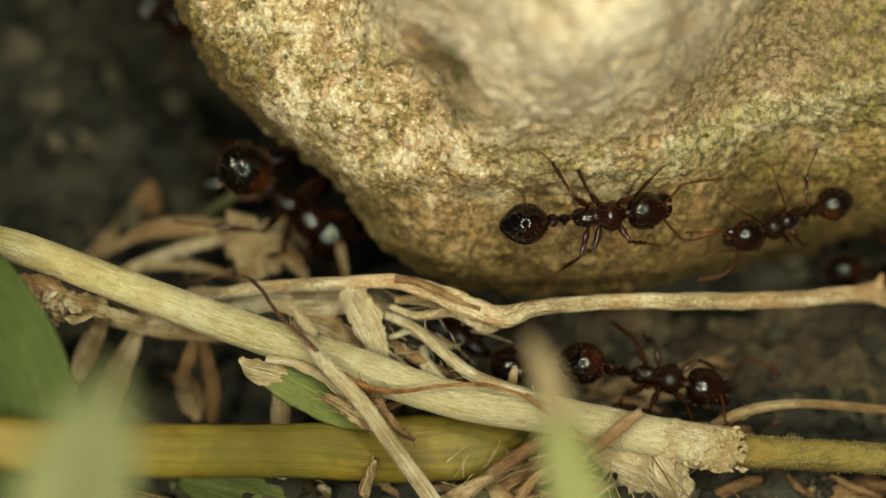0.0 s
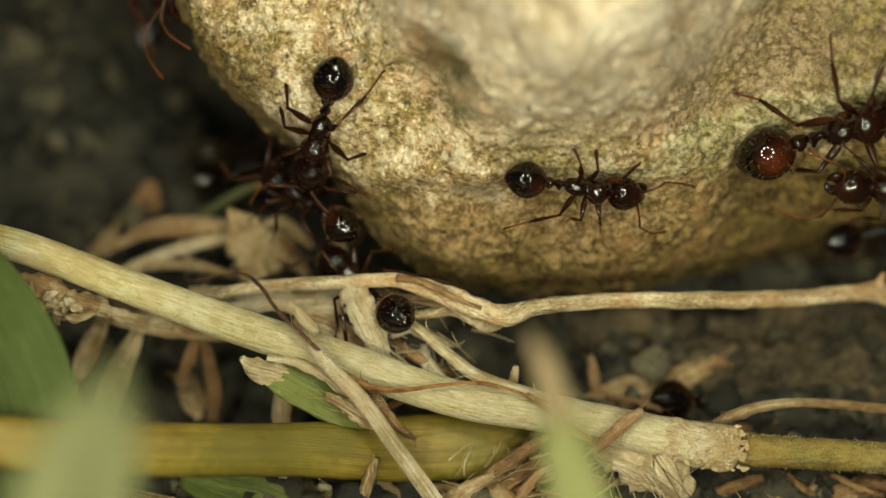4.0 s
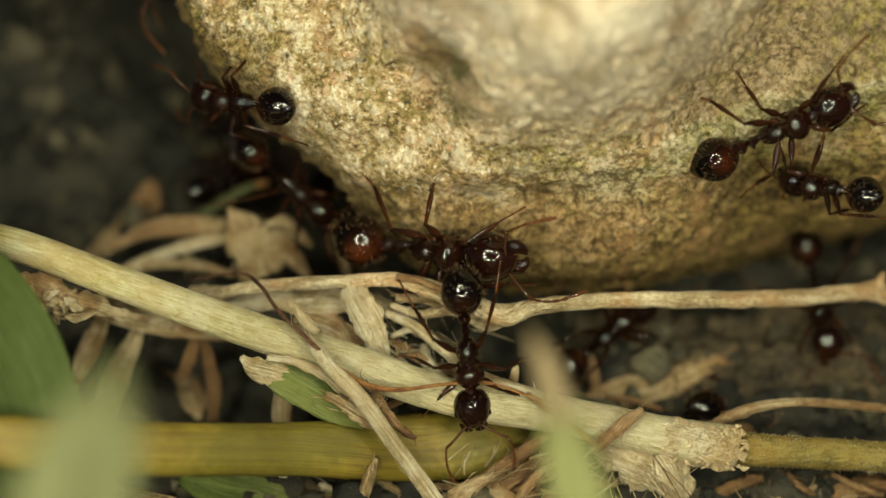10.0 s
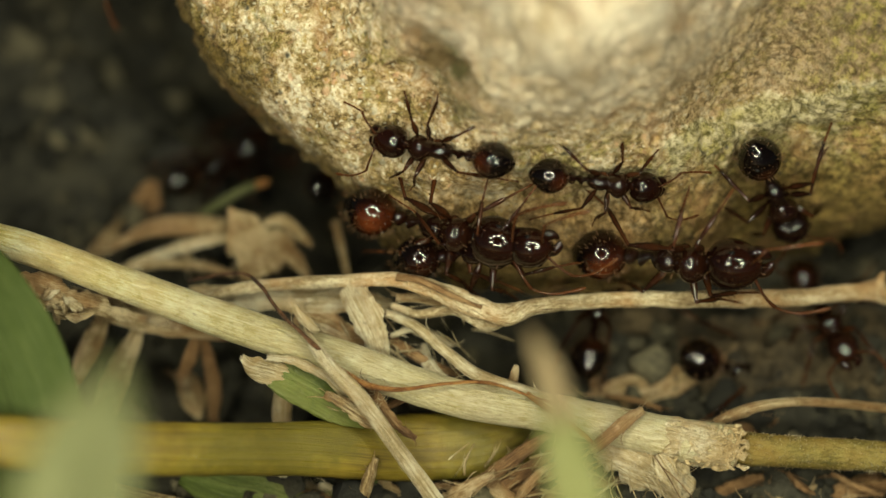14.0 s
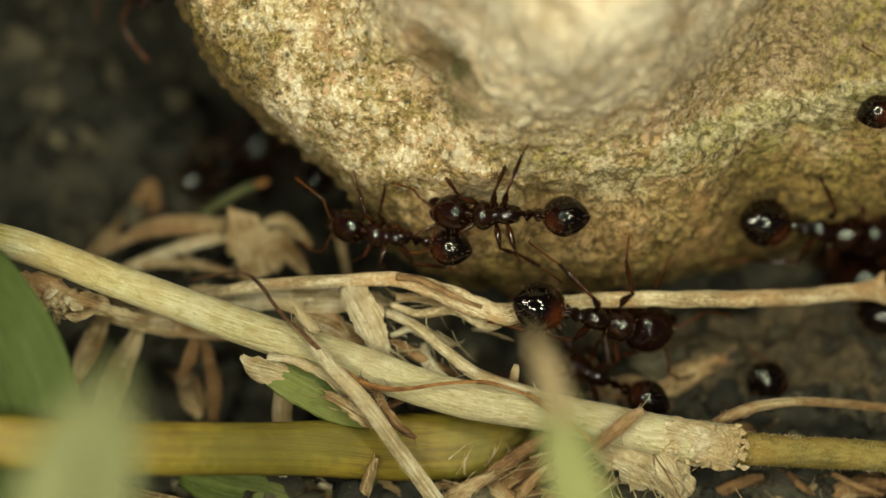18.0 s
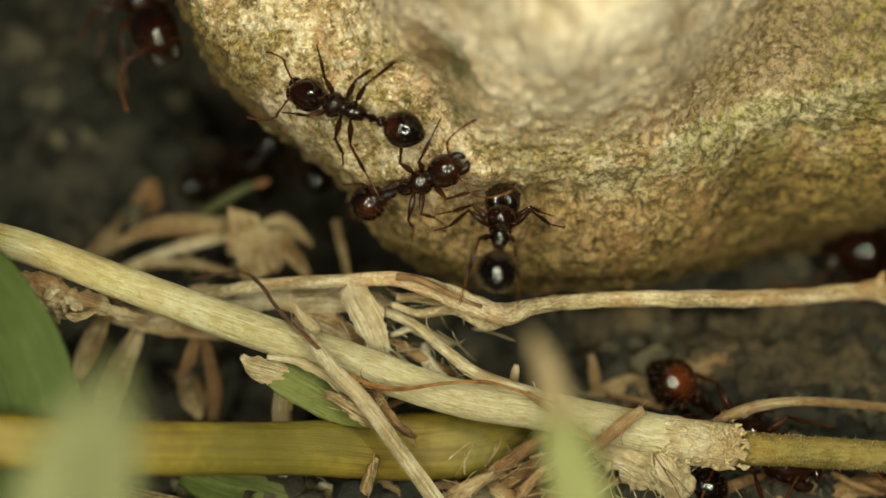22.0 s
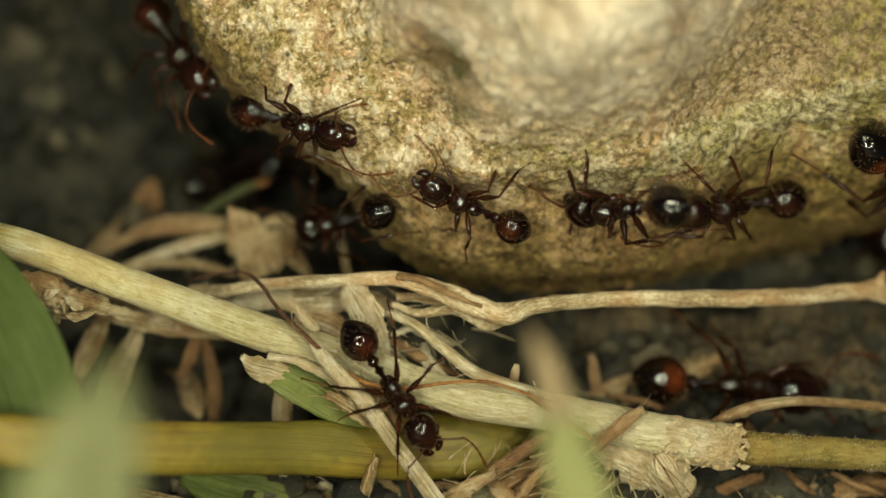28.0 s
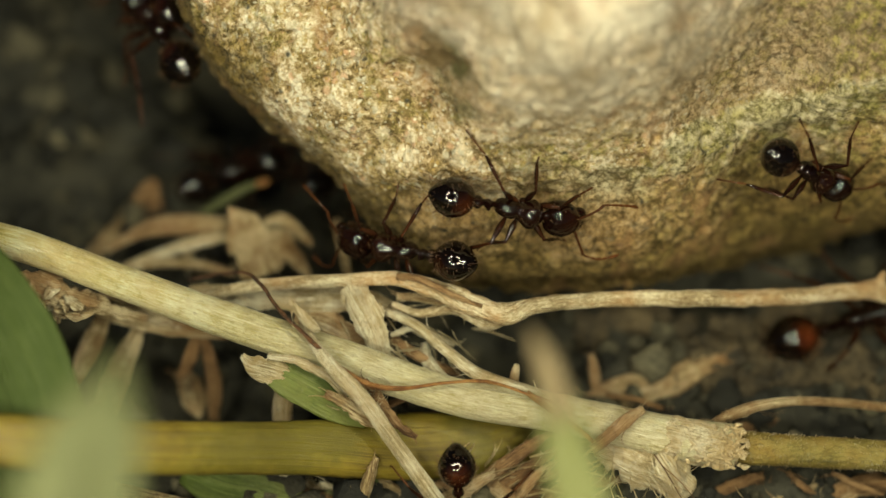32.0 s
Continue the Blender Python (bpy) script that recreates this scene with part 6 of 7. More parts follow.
    crawl(next(ants), [
        (0, 4.77, -3.96, -1.2, 8.99, -4.78, -1.2), (0.5, 5.04, -4.27, -1.4, 9.29, -4.87, -1.4), (1, 5.64, -4.67, -1.03, 9.75, -5, -2.24),
        (2, 6.84, -5.08, -2.82, 9.71, -5.26, 0.38), (3, 7.03, -5.35, -2.79, 9.92, -5.11, 0.39), (3.5, 7.43, -5.41, -2.8, 10.63, -5.59, -5.67),
        (5.5, 8.48, -5.29, -3, 11.62, -5.99, -5.84), (6, 8.83, -5.45, -3, 11.96, -6.24, -5.84), (7, 8.87, -5.53, -3, 11.99, -6.36, -5.84),
        (9, 9.03, -5.65, -3, 12.16, -6.47, -5.84), (11, 9.03, -5.84, -3, 12.15, -6.68, -5.84), (12, 8.93, -5.92, -3, 12.14, -6.25, -5.85),
        (13, 9.01, -5.1, -3.2, 12.19, -4.7, -6.07), (14, 8.91, -4, -3.4, 11.99, -4.95, -6.25), (15.2, 9.94, -2.58, -4, 12.85, -3.97, -6.84),
        (16.5, 10.87, -2.41, -4.04, 13.33, -4.5, -6.87), (17, 10.72, -3.07, -3.03, 13.8, -5.82, -4.22), (17.5, 10.93, -4.05, -3.11, 13.9, -6.92, -4.3),
        (18, 11.31, -4.75, -3.63, 13.49, -7.16, -6.44), (19, 12.26, -6.11, -3.4, 14.32, -8.65, -6.19), (20, 14.61, -8.13, -3.03, 17.05, -10.37, -5.77),
        (21, 17.01, -10.33, -3.06, 19.48, -12.6, -5.74), (32, 18.21, -11.13, -3.07, 20.7, -13.41, -5.73),], False)
    crawl(next(ants), [
        (0, -10.91, 14.06, -4.12, -8.76, 11.14, -0.68), (4, -11.33, 12.08, -5.83, -9.46, 8.96, -2.4), (4.8, -9.16, 7.52, -2.72, -6.42, 4.59, 0.26),
        (5.5, -7.46, 4.69, 1.98, -4.99, 3.44, -2.19), (6, -7.15, 4.36, 1.8, -4.57, 3.33, -2.35), (6.5, -7.06, 4.01, -3.6, -4.63, 1.59, -7.24),
        (7, -6.4, 3.39, -4.2, -4.54, 0.48, -7.81), (7.5, -6.05, 2.81, -3.4, -3.89, 0.09, -7), (8, -5.67, 2.18, -2.2, -3.13, -0.18, -5.8),
        (8.5, -5.11, 1.86, -1, -2.71, -0.67, -4.58), (9, -4.23, 1.51, 4.03, -2.12, -0.54, -0.01), (9.5, -3.79, 0.8, -1.73, 0.43, -0.42, 0.67),
        (10, -2.91, 0.31, -1.7, 1.6, -0.27, 0.39), (10.5, -1.43, 0.29, -0.93, 3.33, -0.53, 0.36), (11, 0.15, 0.44, -0.11, 4.97, -0.46, 0.89),
        (11.5, 0.04, 0.3, 0.91, 4.73, -0.27, -0.72), (12, -0.62, -0.1, -1.13, 3.82, -0.49, 1.14), (12.5, 0.77, -0.66, -0.77, 5.12, -0.93, 1.68),
        (13, 3.3, -0.79, -0.76, 7.62, -1.23, 1.72), (13.5, 4.21, -0.71, -0.71, 8.52, -1.16, 1.78), (14, 5.33, -0.17, -0.82, 9.66, -0.5, 1.67),
        (14.5, 6.24, -0.33, -0.82, 10.48, -1.24, 1.67), (15.5, 5.26, 0.19, 1.53, 9.69, -0.55, -0.68), (16.5, 5.24, 0.55, 0.94, 9.93, -0.07, -0.66),
        (17, 7.02, 0.5, -0.21, 11.47, 0.61, -2.49), (17.5, 9.12, 1.08, -1, 13.83, 0.9, -2.66), (18, 11.17, 0.91, -2.69, 15.44, 0.52, -5.27),
        (18.5, 14.05, 1.28, -2.32, 18.35, 1.23, -4.88), (19.2, 17.68, 1.4, -2.68, 22.15, 1.44, -4.92), (32, 20.56, 1.44, -4.9, 24.85, 1.4, -2.34),], True)
    crawl(next(ants), [
        (0, 14.36, -0.79, -5.11, 17.92, -0.8, -6.12), (1, 13.4, 1.16, -2.07, 16.69, 1.48, -3.74), (1.5, 12.73, 0.14, -3.47, 15.4, 1.02, -5.88),
        (2, 11.95, -0.32, -2.92, 15.15, 1.23, -3.95), (2.5, 11.99, -0.57, -2.93, 15.09, 1.17, -3.96), (3, 12.12, -1.07, -3.11, 14.94, 1.09, -4.14),
        (3.5, 12.88, 0.05, -4.65, 15.41, 1.24, -7.07), (4.5, 15.58, 0.42, -4.2, 19.1, 0.94, -5.21), (5.5, 18.71, 0.43, -5.76, 21.9, 0.42, -3.87),
        (14.5, 19.68, 0.43, -5.52, 22.86, 0.42, -3.64), (15, 19.01, 0.63, -5.25, 15.9, 1.3, -3.36), (15.8, 14.63, 0.43, -5.75, 11.37, 0.19, -4),
        (16.5, 11.08, 0.22, -3.57, 8.31, 0.51, -1.13), (17, 7.96, -0.08, -1.03, 4.7, 0.12, 0.72), (17.5, 4.15, 0.31, -0.31, 0.97, 0.98, 1.46),
        (18, 0.23, 0.02, -0.35, -3.27, 0.75, -1.3), (18.5, -3.61, 1.39, -2.18, -6.03, 3.52, -0.35), (19, -6.58, 3.65, 0.07, -8.62, 5.02, -2.69),
        (19.5, -8.36, 5.73, -2.55, -10.32, 8.07, -4.64), (20, -9.9, 7.64, -4.05, -11.4, 10.1, -6.36),
        (20.5, -11.32, 10.03, -5.8, -12.89, 12.93, -7.49), (24.5, -12.16, 11.68, -7.54, -13.79, 14.39, -5.6),
        (25, -11.58, 10.7, -6.24, -9.9, 8, -4.35), (25.6, -9.04, 6.79, -3.47, -7.03, 4.21, -1.76), (26.2, -6.58, 2.78, -2.57, -4.66, -0.19, -3.65),
        (26.8, -4.64, 0.02, 0.49, -2.62, -2.89, -0.57), (27.5, -3.02, -2.49, 1.7, -0.85, -5.48, 1.7), (28, -2.87, -3.12, 1.7, -0.75, -6.16, 1.7),
        (28.5, -2.27, -3.34, 1.7, -0.37, -6.52, 1.7), (29, -1.75, -3.64, 2.08, 0.1, -6.75, 1.32), (29.5, -1.25, -3.78, 1.7, 0.28, -7.15, 1.7),
        (30, -0.69, -4.33, 1.7, 0.54, -7.82, 1.7), (30.5, -0.25, -4.73, 1.7, 0.48, -8.36, 1.7), (31, 0.08, -5.48, 1.6, 0.39, -9.16, 1.6),
        (31.5, 0.23, -6.59, 1.5, 0.39, -10.29, 1.5), (32, 0.4, -7.29, 1.78, 0.58, -10.91, 1.02),], True)
    crawl(next(ants), [
        (0, -11.29, 11.43, -5.55, -9.71, 8.38, -6.63), (0.5, -9.05, 7.15, -5.56, -7.18, 4.27, -6.62), (1, -7.47, 4.58, -5, -5.55, 3.07, -7.64),
        (1.5, -6.18, 3.37, -2.5, -3.82, 2.62, -5.11), (2, -4.12, 2.7, -1.29, -1.47, 2.38, 1.13), (2.5, -1.6, 2.46, 0.33, 1.55, 2.26, 2.07),
        (3, -0.32, 2.2, 0.62, 3.09, 1.8, 1.7), (3.5, 1.66, 2.18, 1.6, 5.04, 1.39, 0.65), (4.5, 3.49, 2.44, 2.08, 6.91, 2.48, 0.97),
        (5.5, 5.19, 2.66, 2.35, 8.49, 3.6, 1.25), (6, 7.02, 3.28, 2.34, 10.35, 4.48, 1.65), (6.5, 8.65, 3.95, 2, 12.13, 4.57, 1.32),
        (7, 10.71, 4.11, 1.64, 13.91, 4.05, -0.02), (7.5, 11.65, 3.9, 2.82, 13.89, 3.07, 0.12), (8, 13.05, 3.6, 1.32, 14.51, 1.84, -1.46),
        (8.5, 14.04, 3.01, -0.79, 14.89, 0.95, -3.61), (9, 14.26, 2.23, -2.51, 15.02, -0.27, -4.99), (9.5, 13.73, 1.13, -4.6, 14.75, -1.28, -7.07),
        (10, 12.96, 0.06, -5, 13.87, -2.39, -7.47), (11, 13.43, 0.06, -5, 13.91, -2.48, -7.5), (12, 12.78, -0.63, -5.4, 14.2, -2.87, -7.83),
        (13, 12.66, -1.16, -5.6, 14.37, -3.22, -8.01), (14, 12.93, -1.1, -5.6, 14.51, -3.25, -8.02), (14.5, 13.23, -1.52, -6, 15.19, -3.37, -8.39),
        (16, 16.81, -2.04, -6.5, 19.5, -2.66, -8.8), (17.3, 18.76, -2.44, -6, 17.36, -0.55, -8.72), (18.2, 15.72, -1.4, -5, 13.7, -0.19, -7.73),
        (19, 12.34, -0.48, -4, 10.56, 1.16, -6.66), (19.5, 10.15, 0.85, 2.45, 8.44, 1.55, -0.64), (20, 7.55, 1.3, 3.38, 5.58, 1.82, 0.41),
        (20.5, 6.31, 1.45, 0.24, 3.14, 1.49, 1.94), (21, 3.63, 1.83, 0.48, 0.51, 2.35, 2.2), (21.5, 1.6, 2.57, 2.35, -1.49, 3.19, 0.62),
        (22, -1.31, 3.85, 2.3, -4.4, 5.03, 0.88), (22.5, -4.83, 5.15, 2.1, -7.41, 7.03, 0.43), (23, -6.74, 6.09, -0.02, -9.45, 6.83, -2.26),
        (23.5, -7.56, 6.55, -0.3, -9.67, 7.99, -2.84), (24, -9.25, 7.99, -3.57, -11.16, 10.3, -5.58),
        (24.6, -11.32, 10.65, -5.79, -13.25, 13.21, -7.43), (32, -12.17, 12.31, -7.57, -13.93, 14.82, -5.68),], True)
    crawl(next(ants), [
        (0, 22.3, 2.22, -3.79, 18.98, 2.16, -1.57), (3.6, 21.22, 2.21, -3.44, 17.74, 2.16, -1.46), (4.2, 15.91, 2.16, -1.61, 12.35, 2.33, 0.22),
        (4.6, 12.21, 2.04, 3.53, 10.83, 3.79, 0.21), (4.9, 10.62, 1.86, 3.1, 11.92, 4.24, 0.15), (5.2, 9.69, 2.05, 3.12, 12.16, 3.28, 0.23),
        (5.5, 9.28, 2.28, 2.74, 11.91, 2.92, -0.2), (6, 10.96, 2.91, 3.05, 13.7, 3.29, 0.16), (6.5, 13.04, 2.78, 3.3, 15.82, 3.02, 0.44),
        (7, 16.1, 3, -0.55, 19.5, 3.05, 1.55), (8, 19.05, 3.58, 1.69, 22.58, 4.24, -0.08), (14.6, 19.76, 7.06, 2.65, 21.71, 9.83, 4.77),
        (15.3, 19.75, 9.1, 2.68, 16.16, 9.11, 4.45), (16, 16.39, 7.7, 3.74, 13.33, 6.16, 1.68), (16.5, 14.04, 6.01, 3.06, 11.02, 4.24, 1.12),
        (17, 10.43, 4.43, 1.63, 6.74, 2.95, 2.08), (17.5, 7, 2.82, 2.04, 3.39, 1.62, 0.82), (18, 4.06, 1.05, 1.48, 0.28, 1.2, 0.18),
        (18.5, 1.06, 2.1, 0.85, -2.62, 3.36, 1.79), (19, -2.42, 2.64, -0.19, -6.02, 3.92, -1.38), (19.5, -5.48, 3.97, -0.71, -8.41, 5.9, -2.65),
        (20, -7.33, 4.82, -2.05, -9.79, 7.35, -3.93), (21, -8.24, 5.62, -2.33, -10.16, 8.56, -4.24), (21.5, -8.85, 6.53, -2.6, -10.55, 9.16, -5.08),
        (22, -10.4, 8.11, -4.86, -11.96, 11.18, -6.89), (22.6, -12.18, 11.07, -7.64, -13.69, 14.13, -5.55),
        (26.8, -11.32, 11.47, -5.81, -13.29, 14.43, -7.64), (27.3, -12.07, 11.18, -6.8, -10.19, 8.41, -4.61),
        (28, -10.4, 8.31, -4.86, -8.56, 5.88, -2.27), (28.5, -8.55, 6.11, 0.41, -6.96, 4.54, -2.91), (29, -7.47, 4.45, -2.57, -4.32, 2.92, -0.66),
        (29.5, -5.96, 2.96, -2.15, -2.81, 1.37, -0.27), (30, -4.03, 1.93, -1.59, -0.78, 0.62, 0.33), (30.5, -3.03, 1.77, -1.39, 0.16, 0.32, 0.53),
        (31, -3.38, 1.83, -1.34, 0.02, 0.93, 0.57), (31.5, -2.67, 1.9, -0.41, 0.94, 1.41, 1.24), (32, 0.22, 1.67, 1.62, 3.92, 0.97, 0.27),], True)
    crawl(next(ants), [
        (0, 22.36, 0.42, -4.01, 19.09, 0.43, -5.95), (4, 21.41, 0.42, -4.24, 18.14, 0.43, -6.17), (4.8, 16.69, 0.59, -5.97, 13.22, 0.42, -4.43),
        (5.5, 12.14, 0.62, -3.45, 8.95, 0.45, -1.4), (6, 9.21, 0.84, -1.31, 5.89, 0.48, 0.52), (6.5, 6.47, 0.5, -0.52, 3.12, 0.39, 1.27),
        (7, 4.92, 0.53, 1.24, 1.62, 0.2, -0.62), (7.5, 4.31, 0.49, 0.98, 0.9, 0.02, -0.62), (8, 4.62, 0.44, -0.39, 1.29, 0.77, 1.42),
        (8.5, 3.54, 1.21, 0.19, 0.31, 2.13, 1.96), (9, 1.47, 2.04, 1.24, -2.22, 2.94, 1.14), (9.5, -2.73, 3.93, 1.52, -6.22, 5.07, 0.55),
        (10, -5.56, 4.78, 0.44, -8.36, 5.28, -2.09), (10.5, -7.76, 5.14, -2.51, -10.51, 7.02, -4.33), (11, -8.54, 5.79, -2.85, -10.78, 7.77, -5.21),
        (11.5, -10.64, 7.74, -5.25, -12.52, 10.5, -7.08), (12, -12.38, 10.23, -7.59, -13.91, 13.09, -5.61),
        (25.7, -11.55, 10.87, -5.95, -13.43, 13.69, -7.66), (26.1, -12.27, 10.35, -6.8, -10.3, 7.67, -4.97),
        (26.8, -9.91, 7.64, -4.1, -7.75, 5.1, -2.28), (27.5, -7.97, 5.03, -2.6, -4.98, 3.54, -0.78), (28, -6.64, 4.72, -1.22, -3.68, 3.79, 0.99),
        (28.5, -4.14, 3.81, 0.79, -0.65, 2.47, 1.42), (29, -1.74, 2.97, 1.27, 2.01, 2.43, 1.63), (29.5, 1.09, 3.16, 2.08, 4.84, 2.56, 1.92),
        (30, 4.75, 3.29, 2.79, 8.36, 3.73, 1.7), (30.5, 6.21, 3.5, 2.2, 9.82, 3.23, 1.07), (31, 7.68, 3.66, 2.02, 11.32, 3.71, 0.91),
        (31.5, 9.97, 3.66, -0.14, 13.23, 3.95, 1.79), (32, 11.07, 3.02, 1.75, 13.42, 2.14, -1.11),], True)
    crawl(next(ants), [
        (0, -11.96, 14.36, -5.99, -9.93, 11.62, -3.38), (4, -11.17, 11.92, -4.61, -9.11, 8.94, -2.3), (4.8, -8.99, 7.15, -2.94, -6.41, 4.37, -0.9),
        (5.5, -6.64, 5.04, -0.72, -3.52, 2.87, 1.3), (6, -4.68, 3.67, -0.28, -1.23, 2.12, 1.77), (6.5, -2.45, 2.97, 0.26, 1.22, 1.88, 2.22),
        (7, 1.91, 1.85, 1.77, 6.07, 1.73, 0.69), (7.5, 5.21, 1.75, 1.57, 9.1, 2.32, -0.16), (8, 6.23, 1.71, 1.38, 9.97, 2.26, -0.67),
        (8.5, 6.62, 1.84, 1.08, 10.52, 3.57, 0.59), (9, 7.75, 2.38, 0.99, 11.05, 4.91, 2.08), (9.5, 8.75, 3.02, 1.04, 12.27, 5.16, 2.26),
        (10, 9.07, 2.98, 0.64, 12.8, 4.72, 1.87), (10.5, 9.42, 3.18, -0.19, 13.01, 4.14, 1.97), (11, 10.54, 3.13, 3.71, 13.48, 3.48, 0.59),
        (12, 11.08, 3.43, 3.07, 14.02, 3.33, -0.07), (12.5, 10.88, 3.2, 1.84, 13.34, 1.89, -1.43), (13, 10.58, 2.9, 0.89, 12.71, 1.16, -2.41),
        (14, 10.55, 3.06, 0.68, 12.08, 0.82, -2.66), (14.2, 10.75, 3.56, 2.11, 13.57, 3.01, -1.09), (14.5, 10.55, 3.83, 5.02, 12.73, 5.94, 1.98),
        (15.3, 13.54, 6.36, 2.15, 16.42, 8.68, 4.34), (16, 17.01, 7.82, 2.5, 20.23, 9.57, 4.74), (25.5, 20.62, 2.73, -0.92, 23.85, 1.6, -3.51),
        (25.9, 21.16, 1.64, -4.87, 17.33, 1.36, -2.93), (26.7, 13.2, 1.35, 0.75, 10.88, 1.04, -2.85), (27.5, 8.14, 1.01, 3.55, 5.76, 1, -0.04),
        (28, 7.35, 1.34, 3.61, 4.9, 1.34, 0.07), (28.5, 5.67, 0.97, 3.99, 3.14, 0.88, 0.51), (29, 3.77, 1.24, 1.66, 0.05, 0.74, -0.43),
        (29.5, 1.67, 0.59, 0.76, -2.02, -0.17, -1.32), (30, -1.01, 0.39, 1.99, -3.71, 0.31, -1.35), (30.5, -3.64, 0.81, -3, -6.55, 2, -5.93),
        (31, -6.29, 2.42, -4, -8.39, 4.81, -6.89), (31.6, -7.93, 4.73, -2.2, -10.22, 7.74, -4.25), (32, -9.18, 6.35, -2.91, -11.01, 8.96, -5.8),], True)
    crawl(next(ants), [
        (0, 24.06, 2.2, -2.91, 21, 2.24, -4.8), (8.6, 21.25, 1.91, -3.55, 17.83, 1.99, -2.43), (9.4, 17.6, 1.89, -2.26, 14.42, 2.09, -0.58),
        (10, 14.01, 1.8, 1.81, 12.22, 2.32, -1.27), (10.5, 11.45, 1.68, -1.82, 8.36, 0.98, -0.12), (11, 8.77, 1.4, -0.49, 5.63, 1.06, 1.23),
        (11.5, 8.15, 1.93, 0.02, 4.99, 1.66, 1.72), (12, 6.65, 2.01, 0.51, 3.24, 1.62, 1.6), (12.5, 4.79, 1.8, 1.79, 1.44, 1.92, 0.48),
        (13, 2.73, 1.74, 1.13, -0.84, 2.17, 1), (13.5, 2.07, 2.29, 1.49, -1.47, 2.92, 1.27), (14, 1.64, 2.87, 2.23, -1.77, 3.56, 1.3),
        (14.5, -0.73, 3.41, 2.3, -3.74, 4.4, 0.6), (15.2, -3.43, 4.49, 2.29, -6.15, 6.13, 0.6), (16, -6.24, 6.19, 1.94, -8.5, 8.44, 0.26),
        (16.6, -8.91, 8.66, -2.2, -10.92, 11.36, -3.48), (18.6, -10.65, 10.99, -5.26, -12.64, 13.44, -6.99),
        (18.9, -10.86, 10.19, -5.34, -9.19, 7.72, -3.32), (19.4, -7.89, 5.69, -1.8, -5.96, 3.24, -3.61), (20, -3.78, 1.87, -1.5, -1.92, 0.18, -4.08),
        (21, -3.42, 0.91, 2.53, -1.42, 1.69, -0.36), (21.5, -3.29, 1.31, 3.3, -1.35, 2.22, 0.41), (22, -2.59, 1.52, -0.72, 0.1, 2.59, 1.43),
        (22.5, -1.79, 2.02, 0.27, 1.32, 2.55, 2), (23, 0.02, 2.61, 0.88, 3.17, 2.68, 2.62), (23.5, 1.35, 2.87, 1.67, 4.71, 3.07, 2.96),
        (24, 3.04, 3.05, 2.75, 6.21, 4.43, 3.78), (24.5, 5.45, 4.58, 4.74, 7.87, 7.03, 5.77), (25, 7.45, 6.02, 5.7, 9.91, 8.18, 4.19),
        (25.5, 10.35, 6.76, 2.44, 12.62, 9.24, 3.75), (26, 12.85, 9.25, 2.95, 14.86, 11.72, 4.64), (32, 16.66, 13.48, 4.19, 18.25, 16.13, 6.04),], True)
    crawl(next(ants), [
        (0, -13.6, 18.71, -3.33, -12.72, 16.54, -7.64), (9.8, -13.56, 13.9, -3.1, -12.8, 11.51, -7.31),
        (10.5, -13.24, 11.98, -3.56, -12.26, 9.61, -7.74), (11, -12.54, 10.51, -2.9, -11.66, 8.05, -7.05),
        (11.5, -12.28, 9.53, -6.84, -10, 5.88, -4.48), (12, -11.08, 8.04, -5.16, -8.61, 4.34, -3.11), (12.5, -9.27, 5.8, -3.54, -6.26, 2.68, -1.25),
        (13, -7.03, 3.48, -2.73, -3.39, 1.16, -0.4), (13.5, -4.87, 2.23, -1.28, -0.52, 0.43, 0.06), (14, -2.5, 1.28, -1.14, 1.81, 0.21, 0.92),
        (14.5, -0.15, 0.39, 1.23, 4.16, -0.27, -1), (15.5, 0.59, -0.74, 0.85, 5.26, -1.17, -0.55), (16.5, 0.91, -1.28, 1.24, 5.58, -1.74, -0.16),
        (17, 1.43, -1.49, 1.26, 6.07, -2.24, -0.13), (17.5, 1.96, -1.4, 1.12, 6.51, -2.59, -0.26), (18, 3.05, -1.93, 0.79, 7.12, -2.82, -2.1),
        (18.5, 4.17, -1.89, 0.08, 8.53, -3.64, -1.29), (19, 6.21, -2.07, -1, 9.84, -5.07, -2.37), (19.5, 6.55, -3.54, -1.85, 10.83, -5.5, -3.21),
        (20, 7.07, -4.13, -2, 9.97, -6.37, -5.26), (21, 7.28, -4.2, -2.2, 10.24, -6.36, -5.45), (22, 7.89, -4.74, -2.4, 10.93, -6.79, -5.65),
        (23, 7.71, -4.91, -2.6, 10.83, -6.83, -5.85), (24, 7.51, -4.91, -2.6, 10.68, -6.76, -5.85), (25, 7.65, -4.91, -2.6, 10.8, -6.79, -5.85),
        (26.5, 7.83, -4.82, -2.8, 11.39, -5.68, -6.05), (27.5, 7.92, -4.72, -2.8, 11.52, -5.45, -6.05), (28, 7.53, -4.66, -2.8, 11.16, -5.14, -6.06),
        (28.5, 7.96, -4.9, -3.2, 11.52, -4.15, -6.48), (29, 8.5, -4.77, -3.6, 11.81, -3.31, -6.9), (29.5, 8.95, -4.39, -4, 12.17, -2.75, -7.31),
        (30, 9.7, -4.25, -4.4, 12.64, -2.17, -7.72), (30.5, 10.1, -3.71, -4.6, 13.18, -1.82, -7.91), (31, 10.57, -3.62, -4.8, 13.5, -1.51, -8.12),
        (31.5, 11.3, -3.54, -4.8, 14.58, -1.95, -8.08), (32, 12.41, -3.31, -4.8, 16, -2.47, -8.03),], True)
